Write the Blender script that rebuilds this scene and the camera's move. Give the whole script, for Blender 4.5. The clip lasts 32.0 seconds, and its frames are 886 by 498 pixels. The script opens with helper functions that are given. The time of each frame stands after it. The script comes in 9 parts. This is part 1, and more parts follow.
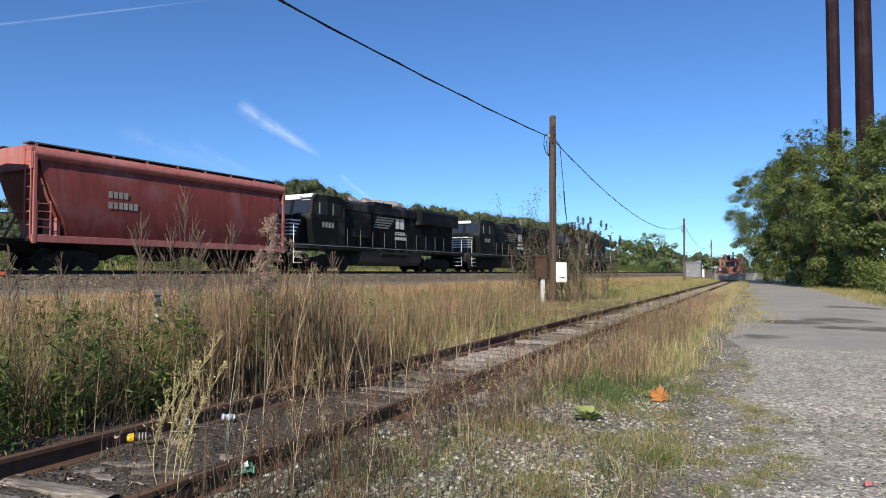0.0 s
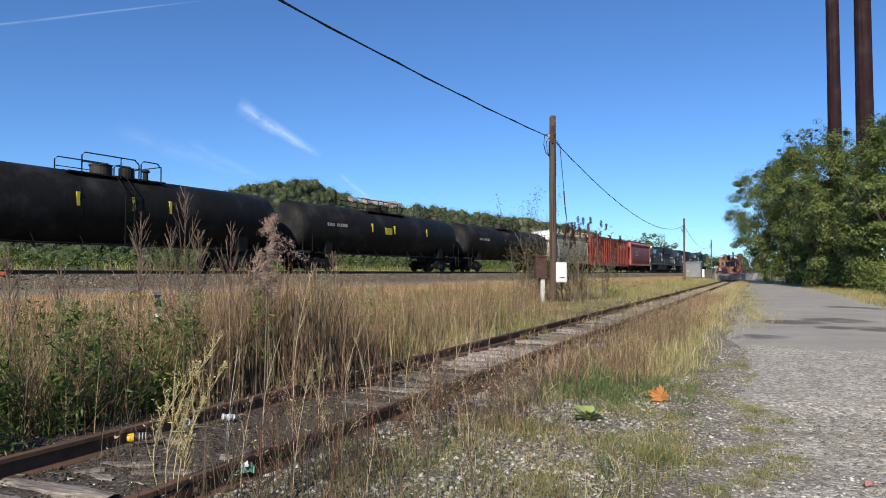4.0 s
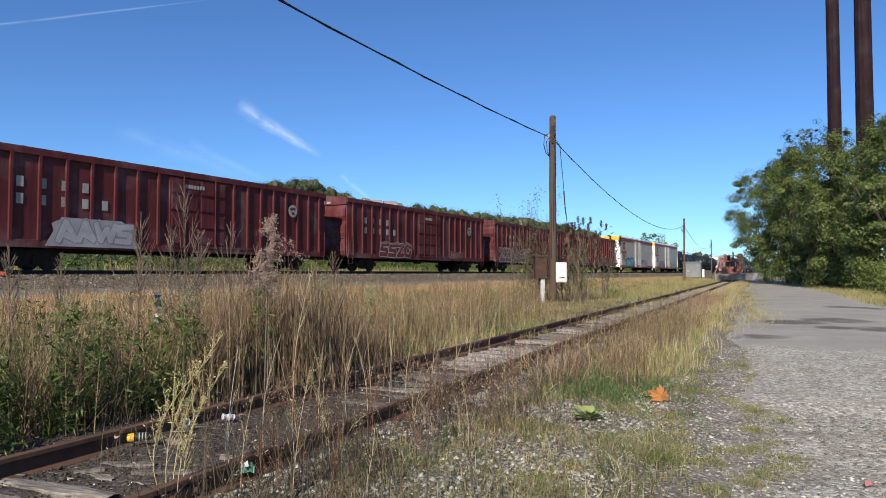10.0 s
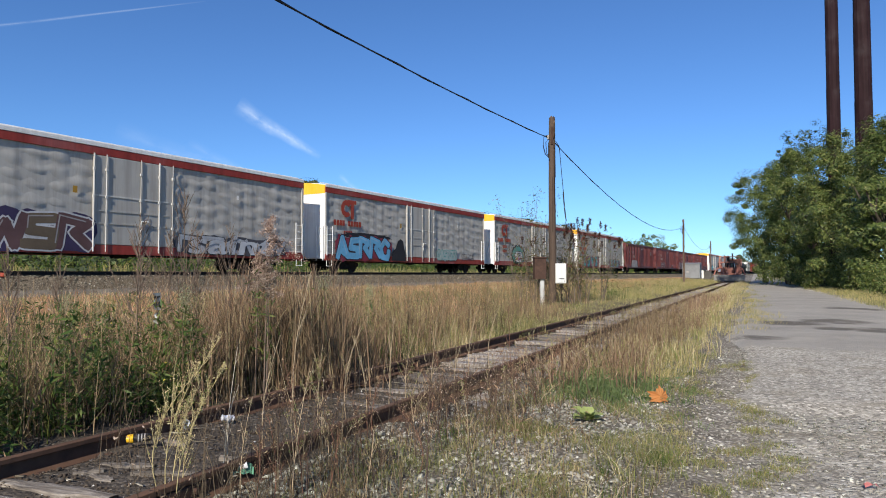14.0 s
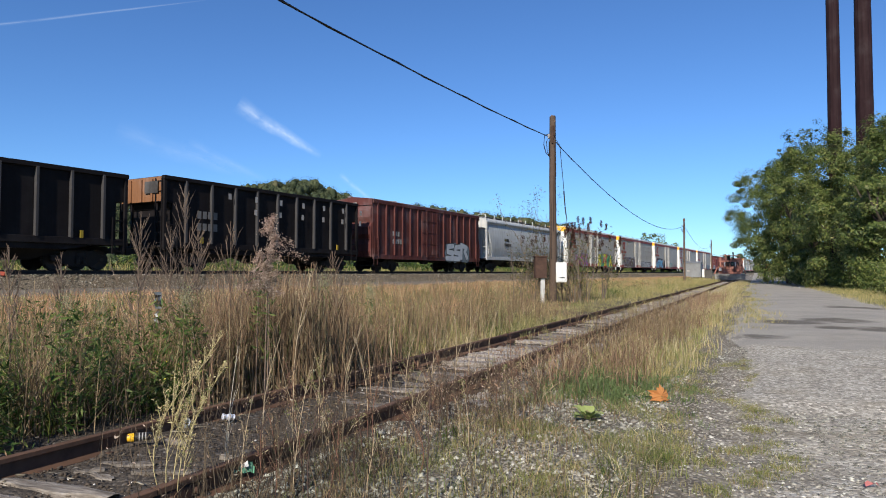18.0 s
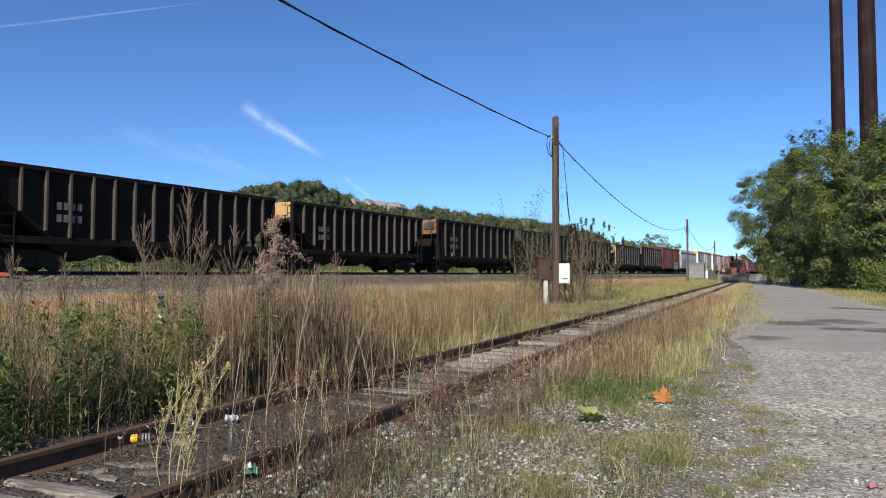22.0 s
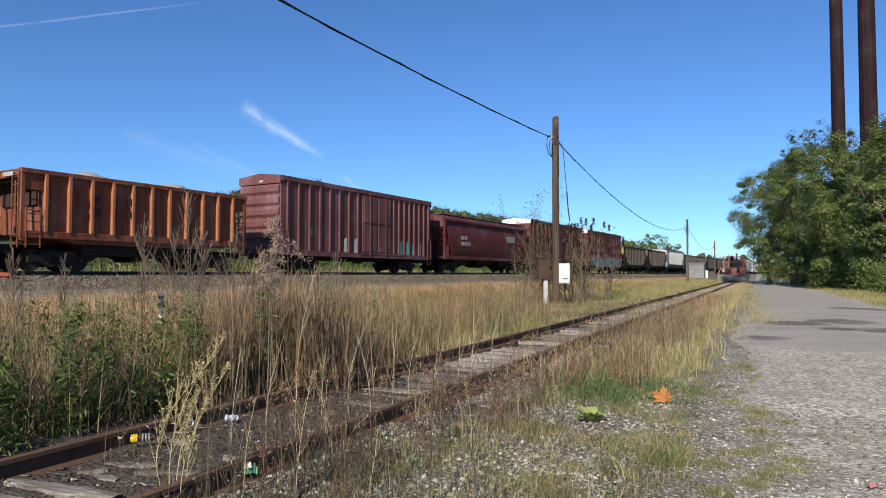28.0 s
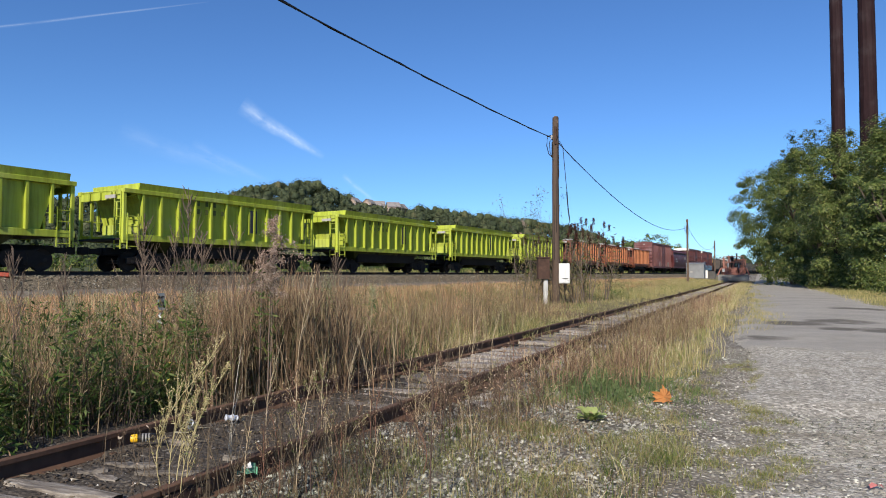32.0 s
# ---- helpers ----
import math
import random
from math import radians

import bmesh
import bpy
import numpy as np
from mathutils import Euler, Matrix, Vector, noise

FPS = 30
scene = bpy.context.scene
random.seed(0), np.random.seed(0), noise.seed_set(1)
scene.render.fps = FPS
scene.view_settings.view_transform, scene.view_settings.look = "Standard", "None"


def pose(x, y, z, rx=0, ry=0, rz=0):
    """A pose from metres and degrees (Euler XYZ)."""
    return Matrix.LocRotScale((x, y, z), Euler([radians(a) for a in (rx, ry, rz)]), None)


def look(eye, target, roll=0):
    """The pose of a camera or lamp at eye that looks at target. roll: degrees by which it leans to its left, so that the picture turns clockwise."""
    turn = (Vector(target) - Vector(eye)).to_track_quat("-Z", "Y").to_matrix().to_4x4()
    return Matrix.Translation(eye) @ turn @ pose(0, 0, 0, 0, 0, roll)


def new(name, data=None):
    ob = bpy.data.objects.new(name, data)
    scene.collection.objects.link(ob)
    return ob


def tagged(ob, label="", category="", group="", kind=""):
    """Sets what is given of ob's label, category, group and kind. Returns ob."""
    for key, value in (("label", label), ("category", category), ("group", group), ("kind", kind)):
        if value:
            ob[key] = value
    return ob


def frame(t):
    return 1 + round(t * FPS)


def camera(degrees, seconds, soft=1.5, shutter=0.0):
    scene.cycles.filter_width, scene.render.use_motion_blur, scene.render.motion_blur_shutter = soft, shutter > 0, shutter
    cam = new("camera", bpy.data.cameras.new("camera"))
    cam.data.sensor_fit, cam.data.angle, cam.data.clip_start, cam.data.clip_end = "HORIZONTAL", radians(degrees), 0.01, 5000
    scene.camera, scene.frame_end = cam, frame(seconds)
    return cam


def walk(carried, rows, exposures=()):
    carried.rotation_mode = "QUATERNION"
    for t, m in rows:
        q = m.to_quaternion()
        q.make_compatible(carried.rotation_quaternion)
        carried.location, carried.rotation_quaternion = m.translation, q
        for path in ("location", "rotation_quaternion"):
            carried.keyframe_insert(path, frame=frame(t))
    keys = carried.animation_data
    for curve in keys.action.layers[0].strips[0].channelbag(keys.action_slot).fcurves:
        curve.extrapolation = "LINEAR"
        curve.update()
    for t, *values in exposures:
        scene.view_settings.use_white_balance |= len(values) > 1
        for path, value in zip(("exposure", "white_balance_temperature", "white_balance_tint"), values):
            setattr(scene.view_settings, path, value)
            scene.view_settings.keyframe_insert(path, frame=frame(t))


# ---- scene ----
cam = camera(67.75, 32.0, soft=1.0)
EYE = 1.45
F_TILT = 2.06


def aim(dx, dy):
    """The camera's pose with a small turn (degrees) to the left and up."""
    return pose(0, 0, EYE, 90 + F_TILT + dy, 0, dx)


walk(cam, [(0.0, aim(0, 0)), (13.5, aim(0, 0)), (14.0, aim(-0.05, 0.09)), (14.5, aim(-0.05, 0.09)),
           (16.5, aim(0, 0)), (19.5, aim(0, 0)), (20.0, aim(0.24, 0.08)), (20.4, aim(0.39, 0.1)),
           (21.0, aim(0.33, 0.1)), (21.6, aim(0.25, 0.09)), (32.0, aim(0.25, 0.09))])

# ---- plan: the two railway lines ----
A1, A2 = radians(25.33), radians(29.77)
D1, N1 = Vector((math.sin(A1), math.cos(A1), 0)), Vector((math.cos(A1), -math.sin(A1), 0))
D2, N2 = Vector((math.sin(A2), math.cos(A2), 0)), Vector((math.cos(A2), -math.sin(A2), 0))
SPUR, MAIN = -4.055, -26.5
MAIN_RAIL = 1.55
SPEED = 21.9


def on1(s, l, z=0.0):
    return D1 * s + N1 * l + Vector((0, 0, z))


def on2(s, l, z=0.0):
    return D2 * s + N2 * l + Vector((0, 0, z))


def smooth(a, b, x):
    u = np.clip((x - a) / (b - a), 0, 1)
    return u * u * (3 - 2 * u)


def height(x, y):
    """Height of the ground: flat by the siding, rising to the ballast of the main line and staying up behind it."""
    l2 = N2.x * x + N2.y * y
    l1 = N1.x * x + N1.y * y
    z = 0.62 * smooth(-12, -23, l2)
    z = z + 0.73 * smooth(-23.7, -24.75, l2)
    z = z + 0.25 * smooth(-29, -34, l2)
    bed = smooth(-6.6, -5.7, l1) * smooth(-1.9, -2.6, l1)
    lumps = 0.03 * np.sin(x * 1.7 + 0.6 * np.sin(y * 1.1)) * np.sin(y * 1.3 + 1) * (1 - bed)
    fill = 0.02 * np.sin(x * 5.1 + np.sin(y * 3.7)) * np.sin(y * 4.3 + 1.5 * np.sin(x * 2.9))
    banks = sum(a * np.exp(-((l1 - r) / w) ** 2) for r, a, w in ((-5.0, 0.05, 0.14), (-4.6, 0.03, 0.14), (-3.5, 0.045, 0.13), (-3.08, 0.02, 0.12)))
    s1 = D1.x * x + D1.y * y
    heap = 0.018 * smooth(8.5, 5.5, s1) - 0.058 * smooth(5.0, 8.0, s1) + 0.012 * np.sin(x * 11 + 2 * np.sin(y * 7)) * np.sin(y * 9 + np.sin(x * 8))
    return z + (0.85 * fill - 0.03 + banks + heap) * bed + lumps * smooth(-24.5, -22, l2)


# ---- sky, sun ----
SUN_AZ, SUN_EL = radians(198.5), radians(32.5)
world = bpy.data.worlds.new("sky")
scene.world = world
world.use_nodes = True
wn = world.node_tree.nodes
sky = wn.new("ShaderNodeTexSky")
sky.sky_type, sky.sun_disc = "NISHITA", False
sky.sun_elevation, sky.sun_rotation = SUN_EL, SUN_AZ
sky.altitude, sky.air_density, sky.dust_density, sky.ozone_density = 200, 0.85, 0.12, 1.4
tint = wn.new("ShaderNodeMix")
tint.data_type, tint.blend_type = "RGBA", "MULTIPLY"
tint.inputs[0].default_value, tint.inputs[7].default_value = 1.0, (0.51, 0.815, 1.20, 1)
world.node_tree.links.new(sky.outputs[0], tint.inputs[6])
world.node_tree.links.new(tint.outputs[2], wn["Background"].inputs[0])
wn["Background"].inputs[1].default_value = 0.0945

lamp = bpy.data.lights.new("sun", "SUN")
lamp.energy, lamp.angle, lamp.color = 5.0, radians(0.55), (1.0, 0.93, 0.82)
sun = new("sun", lamp)
sun_from = Vector((math.sin(SUN_AZ) * math.cos(SUN_EL), math.cos(SUN_AZ) * math.cos(SUN_EL), math.sin(SUN_EL)))
sun.matrix_basis = look(sun_from * 100, (0, 0, 0))
scene.view_settings.exposure = 0.36


# ---- materials ----
def nodes(name):
    m = bpy.data.materials.new(name)
    m.use_nodes = True
    nt = m.node_tree
    return m, nt, nt.nodes["Principled BSDF"]


def ramp(nt, fac, stops):
    r = nt.nodes.new("ShaderNodeValToRGB")
    while len(r.color_ramp.elements) < len(stops):
        r.color_ramp.elements.new(0.5)
    for e, (p, c) in zip(r.color_ramp.elements, stops):
        e.position, e.color = p, (*c, 1)
    nt.links.new(fac, r.inputs[0])
    return r.outputs[0]


def noise_tex(nt, vec, scale, detail=4.0, rough=0.6):
    n = nt.nodes.new("ShaderNodeTexNoise")
    n.inputs["Scale"].default_value, n.inputs["Detail"].default_value, n.inputs["Roughness"].default_value = scale, detail, rough
    nt.links.new(vec, n.inputs["Vector"])
    return n.outputs["Fac"]


def mix(nt, fac, a, b, blend="MIX"):
    m = nt.nodes.new("ShaderNodeMix")
    m.data_type, m.blend_type = "RGBA", blend
    for sock, v in ((m.inputs[0], fac), (m.inputs[6], a), (m.inputs[7], b)):
        if isinstance(v, bpy.types.NodeSocket):
            nt.links.new(v, sock)
        elif isinstance(v, (int, float)):
            sock.default_value = v
        else:
            sock.default_value = (*v, 1)
    return m.outputs[2]


def calc(nt, op, a, b=0.0, c=0.0):
    m = nt.nodes.new("ShaderNodeMath")
    m.operation = op
    for sock, v in zip(m.inputs, (a, b, c)):
        if isinstance(v, bpy.types.NodeSocket):
            nt.links.new(v, sock)
        else:
            sock.default_value = v
    return m.outputs[0]


def stretch(nt, vec, sx, sy, sz):
    m = nt.nodes.new("ShaderNodeMapping")
    m.inputs["Scale"].default_value = (sx, sy, sz)
    nt.links.new(vec, m.inputs[0])
    return m.outputs[0]


def bump(nt, bsdf, h, strength=0.3, dist=0.02):
    b = nt.nodes.new("ShaderNodeBump")
    b.inputs["Strength"].default_value, b.inputs["Distance"].default_value = strength, dist
    nt.links.new(h, b.inputs["Height"])
    nt.links.new(b.outputs[0], bsdf.inputs["Normal"])


def shade(c, k):
    return tuple(min(1, v * k) for v in c)


MATS = {}


def paint(name, colour, rough=0.55, grime=0.5, rust=0.3, metal=0.0, fade=0.25):
    """Weathered railway paint: faded patches, vertical streaks of grime, spots of rust."""
    if name in MATS:
        return MATS[name]
    m, nt, b = nodes(name)
    tc = nt.nodes.new("ShaderNodeTexCoord").outputs["Object"]
    info = nt.nodes.new("ShaderNodeObjectInfo").outputs["Random"]
    big = noise_tex(nt, tc, 0.55, 5)
    fine = noise_tex(nt, tc, 9.0, 6, 0.7)
    streak = noise_tex(nt, stretch(nt, tc, 3.2, 3.2, 0.22), 1.6, 6, 0.65)
    lighter = tuple(v + (0.5 - v) * fade * 0.6 for v in colour)
    col = ramp(nt, big, [(0.3, shade(colour, 0.85)), (0.5, colour), (0.72, lighter)])
    grim = ramp(nt, streak, [(0.42, (1, 1, 1)), (0.66, (1 - grime, 1 - grime * 1.02, 1 - grime * 1.05))])
    col = mix(nt, 1.0, col, grim, "MULTIPLY")
    col = mix(nt, ramp(nt, fine, [(0.60, (0, 0, 0)), (0.74, (rust, rust, rust))]), col, (0.11, 0.045, 0.02))
    col = mix(nt, calc(nt, "MULTIPLY", info, 0.12), col, shade(colour, 0.6))
    nt.links.new(col, b.inputs["Base Color"])
    nt.links.new(ramp(nt, fine, [(0.3, (rough - 0.1,) * 3), (0.8, (min(1, rough + 0.2),) * 3)]), b.inputs["Roughness"])
    b.inputs["Metallic"].default_value = metal
    b.inputs["Specular IOR Level"].default_value = 0.22 if max(colour) > 0.05 else 0.1
    bump(nt, b, fine, 0.12, 0.01)
    MATS[name] = m
    return m


def plain(name, colour, rough=0.6, metal=0.0, vary=0.25, scale=6.0, strength=0.25):
    if name in MATS:
        return MATS[name]
    m, nt, b = nodes(name)
    tc = nt.nodes.new("ShaderNodeTexCoord").outputs["Object"]
    n = noise_tex(nt, tc, scale, 6)
    n2 = noise_tex(nt, tc, scale * 0.17, 3)
    col = ramp(nt, n, [(0.3, shade(colour, 1 - vary)), (0.7, shade(colour, 1 + vary))])
    col = mix(nt, 0.6, col, ramp(nt, n2, [(0.35, shade(colour, 1 - vary)), (0.65, shade(colour, 1 + vary))]))
    nt.links.new(col, b.inputs["Base Color"])
    b.inputs["Roughness"].default_value, b.inputs["Metallic"].default_value = rough, metal
    b.inputs["Specular IOR Level"].default_value = 0.3
    bump(nt, b, n, strength, 0.015)
    MATS[name] = m
    return m


def foliage(name, stops, rough=0.6, through_light=0.25):
    """Leaves or blades whose colour differs from piece to piece."""
    m, nt, b = nodes(name)
    g = nt.nodes.new("ShaderNodeNewGeometry")
    col = ramp(nt, g.outputs["Random Per Island"], stops)
    big = noise_tex(nt, g.outputs["Position"], 0.6, 3)
    col = mix(nt, 1.0, col, ramp(nt, big, [(0.3, (0.72, 0.74, 0.7)), (0.7, (1.18, 1.14, 1.1))]), "MULTIPLY")
    wide = noise_tex(nt, g.outputs["Position"], 0.13, 3)
    col = mix(nt, 1.0, col, ramp(nt, wide, [(0.35, (0.74, 0.8, 0.72)), (0.65, (1.14, 1.1, 1.08))]), "MULTIPLY")
    nt.links.new(col, b.inputs["Base Color"])
    b.inputs["Roughness"].default_value = rough
    b.inputs["Specular IOR Level"].default_value = 0.25
    t = nt.nodes.new("ShaderNodeBsdfTranslucent")
    nt.links.new(col, t.inputs["Color"])
    mx = nt.nodes.new("ShaderNodeMixShader")
    mx.inputs[0].default_value = through_light
    nt.links.new(b.outputs[0], mx.inputs[1])
    nt.links.new(t.outputs[0], mx.inputs[2])
    nt.links.new(mx.outputs[0], nt.nodes["Material Output"].inputs[0])
    MATS[name] = m
    return m


def glass(name, colour=(0.02, 0.025, 0.03)):
    if name in MATS:
        return MATS[name]
    m, nt, b = nodes(name)
    b.inputs["Base Color"].default_value = (*colour, 1)
    b.inputs["Roughness"].default_value = 0.08
    b.inputs["Specular IOR Level"].default_value = 0.7
    MATS[name] = m
    return m


def gravel_nodes(nt, pos):
    """Loose grey gravel of two sizes with dusty and dirty patches."""
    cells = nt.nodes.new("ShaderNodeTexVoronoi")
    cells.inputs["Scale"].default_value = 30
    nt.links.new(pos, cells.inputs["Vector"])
    sep = nt.nodes.new("ShaderNodeSeparateColor")
    nt.links.new(cells.outputs["Color"], sep.inputs[0])
    col = ramp(nt, sep.outputs[0], [(0.0, (0.10, 0.093, 0.082)), (0.4, (0.29, 0.27, 0.245)), (0.85, (0.50, 0.48, 0.44)), (1.0, (0.80, 0.78, 0.74))])
    dusty = noise_tex(nt, pos, 2.2, 8, 0.72)
    col = mix(nt, 0.34, col, ramp(nt, dusty, [(0.32, (0.20, 0.18, 0.15)), (0.5, (0.36, 0.34, 0.30)), (0.68, (0.52, 0.50, 0.46))]))
    soil = noise_tex(nt, pos, 0.8, 6, 0.65)
    col = mix(nt, ramp(nt, soil, [(0.52, (0, 0, 0)), (0.68, (0.6, 0.6, 0.6))]), col, (0.22, 0.19, 0.135))
    col = mix(nt, 1.0, col, (1.0, 0.95, 0.86), "MULTIPLY")
    return col, sep, cells


def ground_material():
    """Dirt, thin turf and gravel: gravel by the road, cinders in the siding's bed, crushed stone on the main line."""
    m, nt, b = nodes("earth and gravel")
    pos = nt.nodes.new("ShaderNodeNewGeometry").outputs["Position"]

    def along(v, warp):
        d = nt.nodes.new("ShaderNodeVectorMath")
        d.operation = "DOT_PRODUCT"
        d.inputs[1].default_value = v
        nt.links.new(pos, d.inputs[0])
        return calc(nt, "ADD", d.outputs["Value"], warp)

    wob = noise_tex(nt, pos, 1.1, 5)
    warp = calc(nt, "MULTIPLY_ADD", wob, 2.6, -1.3)
    l1, l2 = along(N1, warp), along(N2, calc(nt, "MULTIPLY", warp, 0.25))
    grain = noise_tex(nt, pos, 30, 6, 0.75)
    mid = noise_tex(nt, pos, 3.3, 6, 0.7)
    gravel, sep, cells = gravel_nodes(nt, pos)
    dark_stone = mix(nt, 1.0, gravel, (0.42, 0.375, 0.32), "MULTIPLY")
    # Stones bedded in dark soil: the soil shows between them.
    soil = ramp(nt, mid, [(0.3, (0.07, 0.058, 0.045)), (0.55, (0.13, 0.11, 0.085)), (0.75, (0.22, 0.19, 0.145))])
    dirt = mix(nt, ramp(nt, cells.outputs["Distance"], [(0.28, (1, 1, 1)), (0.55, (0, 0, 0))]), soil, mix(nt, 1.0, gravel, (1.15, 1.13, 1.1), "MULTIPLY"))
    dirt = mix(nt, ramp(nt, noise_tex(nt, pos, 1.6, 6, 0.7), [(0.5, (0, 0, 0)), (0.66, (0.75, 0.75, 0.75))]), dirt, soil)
    turf = ramp(nt, mid, [(0.3, (0.11, 0.10, 0.045)), (0.6, (0.21, 0.175, 0.09)), (0.8, (0.30, 0.24, 0.135))])
    cinder = ramp(nt, sep.outputs[1], [(0.0, (0.045, 0.036, 0.028)), (0.6, (0.09, 0.074, 0.058)), (0.93, (0.20, 0.17, 0.135)), (1.0, (0.50, 0.46, 0.40))])
    cinder = mix(nt, ramp(nt, mid, [(0.3, (0.35, 0.35, 0.35)), (0.55, (0.85, 0.85, 0.85))]), cinder, ramp(nt, grain, [(0.32, (0.02, 0.016, 0.013)), (0.5, (0.065, 0.053, 0.042)), (0.66, (0.13, 0.108, 0.085)), (0.8, (0.32, 0.29, 0.25))]))

    def step(v, lo, hi):
        mr = nt.nodes.new("ShaderNodeMapRange")
        mr.inputs[1].default_value, mr.inputs[2].default_value = lo, hi
        nt.links.new(v, mr.inputs[0])
        return mr.outputs[0]

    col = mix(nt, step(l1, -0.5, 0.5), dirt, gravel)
    col = mix(nt, step(l1, 4.6, 5.6), col, turf)
    col = mix(nt, step(l1, -2.1, -2.9), col, cinder)
    col = mix(nt, step(l1, -5.6, -6.4), col, turf)
    col = mix(nt, step(l2, -23.4, -23.9), col, dark_stone)
    col = mix(nt, step(l2, -28.6, -29.4), col, turf)
    nt.links.new(col, b.inputs["Base Color"])
    b.inputs["Roughness"].default_value = 0.92
    b.inputs["Specular IOR Level"].default_value = 0.2
    h = calc(nt, "ADD", calc(nt, "MULTIPLY", cells.outputs["Distance"], -1.0), calc(nt, "MULTIPLY", grain, 0.8))
    bump(nt, b, h, 0.55, 0.03)
    return m


def asphalt_material():
    """Asphalt that crumbles into loose grey gravel towards its near end."""
    m, nt, b = nodes("worn asphalt and gravel")
    pos = nt.nodes.new("ShaderNodeNewGeometry").outputs["Position"]
    grain = noise_tex(nt, pos, 45, 5, 0.8)
    patch = noise_tex(nt, pos, 0.5, 5)
    blotch = noise_tex(nt, stretch(nt, pos, 0.55, 0.75, 1), 0.5, 5)
    col = ramp(nt, patch, [(0.3, (0.24, 0.23, 0.215)), (0.7, (0.38, 0.365, 0.34))])
    col = mix(nt, 0.5, col, ramp(nt, grain, [(0.3, (0.17, 0.163, 0.155)), (0.7, (0.43, 0.42, 0.39))]))
    col = mix(nt, ramp(nt, blotch, [(0.545, (0, 0, 0)), (0.66, (0.22, 0.22, 0.22))]), col, (0.10, 0.092, 0.08))
    sep_p = nt.nodes.new("ShaderNodeSeparateXYZ")
    nt.links.new(pos, sep_p.inputs[0])
    ragged = calc(nt, "MULTIPLY_ADD", noise_tex(nt, pos, 1.7, 6, 0.7), 2.0, -1.0)
    # Dark ragged-edged patches at set places.
    for cx, cy, rx, ry in ((9.67, 18.4, 0.85, 1.3), (11.2, 18.9, 1.05, 1.1), (6.9, 14.5, 0.65, 0.7), (10.6, 15.9, 0.85, 0.9), (9.7, 16.4, 0.5, 0.6), (16.2, 26.0, 1.2, 1.4)):
        ex = calc(nt, "POWER", calc(nt, "ABSOLUTE", calc(nt, "DIVIDE", calc(nt, "SUBTRACT", sep_p.outputs[0], cx), rx)), 2.0)
        ey = calc(nt, "POWER", calc(nt, "ABSOLUTE", calc(nt, "DIVIDE", calc(nt, "SUBTRACT", sep_p.outputs[1], cy), ry)), 2.0)
        d2 = calc(nt, "ADD", calc(nt, "ADD", ex, ey), ragged)
        col = mix(nt, ramp(nt, d2, [(0.35, (0.8, 0.8, 0.8)), (1.1, (0, 0, 0))]), col, (0.08, 0.07, 0.058))
    col = mix(nt, 1.0, col, (1.0, 0.94, 0.85), "MULTIPLY")
    worn = noise_tex(nt, pos, 0.9, 7, 0.72)
    col = mix(nt, ramp(nt, worn, [(0.5, (0, 0, 0)), (0.68, (0.55, 0.55, 0.55))]), col, (0.36, 0.325, 0.27))
    gravel, sep, cells = gravel_nodes(nt, pos)
    d = nt.nodes.new("ShaderNodeVectorMath")
    d.operation = "DOT_PRODUCT"
    d.inputs[1].default_value = D1
    nt.links.new(pos, d.inputs[0])
    run = calc(nt, "MULTIPLY_ADD", noise_tex(nt, pos, 0.7, 6, 0.7), 7.0, d.outputs["Value"])
    mr = nt.nodes.new("ShaderNodeMapRange")
    mr.inputs[1].default_value, mr.inputs[2].default_value = 16.6, 17.8
    nt.links.new(run, mr.inputs[0])
    side = nt.nodes.new("ShaderNodeVectorMath")
    side.operation = "DOT_PRODUCT"
    side.inputs[1].default_value = N1
    nt.links.new(pos, side.inputs[0])
    edge = nt.nodes.new("ShaderNodeMapRange")
    edge.inputs[1].default_value, edge.inputs[2].default_value = 0.35, 0.75
    nt.links.new(calc(nt, "MULTIPLY_ADD", noise_tex(nt, pos, 1.6, 6, 0.7), 2.0, side.outputs["Value"]), edge.inputs[0])
    col = mix(nt, calc(nt, "MULTIPLY", mr.outputs[0], edge.outputs[0]), gravel, col)
    nt.links.new(col, b.inputs["Base Color"])
    b.inputs["Roughness"].default_value = 0.88
    b.inputs["Specular IOR Level"].default_value = 0.25
    bump(nt, b, calc(nt, "SUBTRACT", grain, cells.outputs["Distance"]), 0.5, 0.02)
    return m


def wood_material(name, a, b2, rough=0.85):
    m, nt, b = nodes(name)
    tc = nt.nodes.new("ShaderNodeTexCoord").outputs["Object"]
    info = nt.nodes.new("ShaderNodeObjectInfo").outputs["Random"]
    g = noise_tex(nt, stretch(nt, tc, 1.2, 14, 14), 2.5, 6, 0.7)
    n2 = noise_tex(nt, tc, 2.2, 4)
    col = ramp(nt, g, [(0.34, shade(a, 0.2)), (0.47, a), (0.64, b2), (0.78, shade(b2, 1.3))])
    col = mix(nt, calc(nt, "MULTIPLY", n2, 0.7), col, shade(a, 0.6))
    col = mix(nt, calc(nt, "POWER", info, 1.6), col, shade(a, 0.42))
    nt.links.new(col, b.inputs["Base Color"])
    b.inputs["Roughness"].default_value = rough
    bump(nt, b, g, 0.7, 0.02)
    MATS[name] = m
    return m


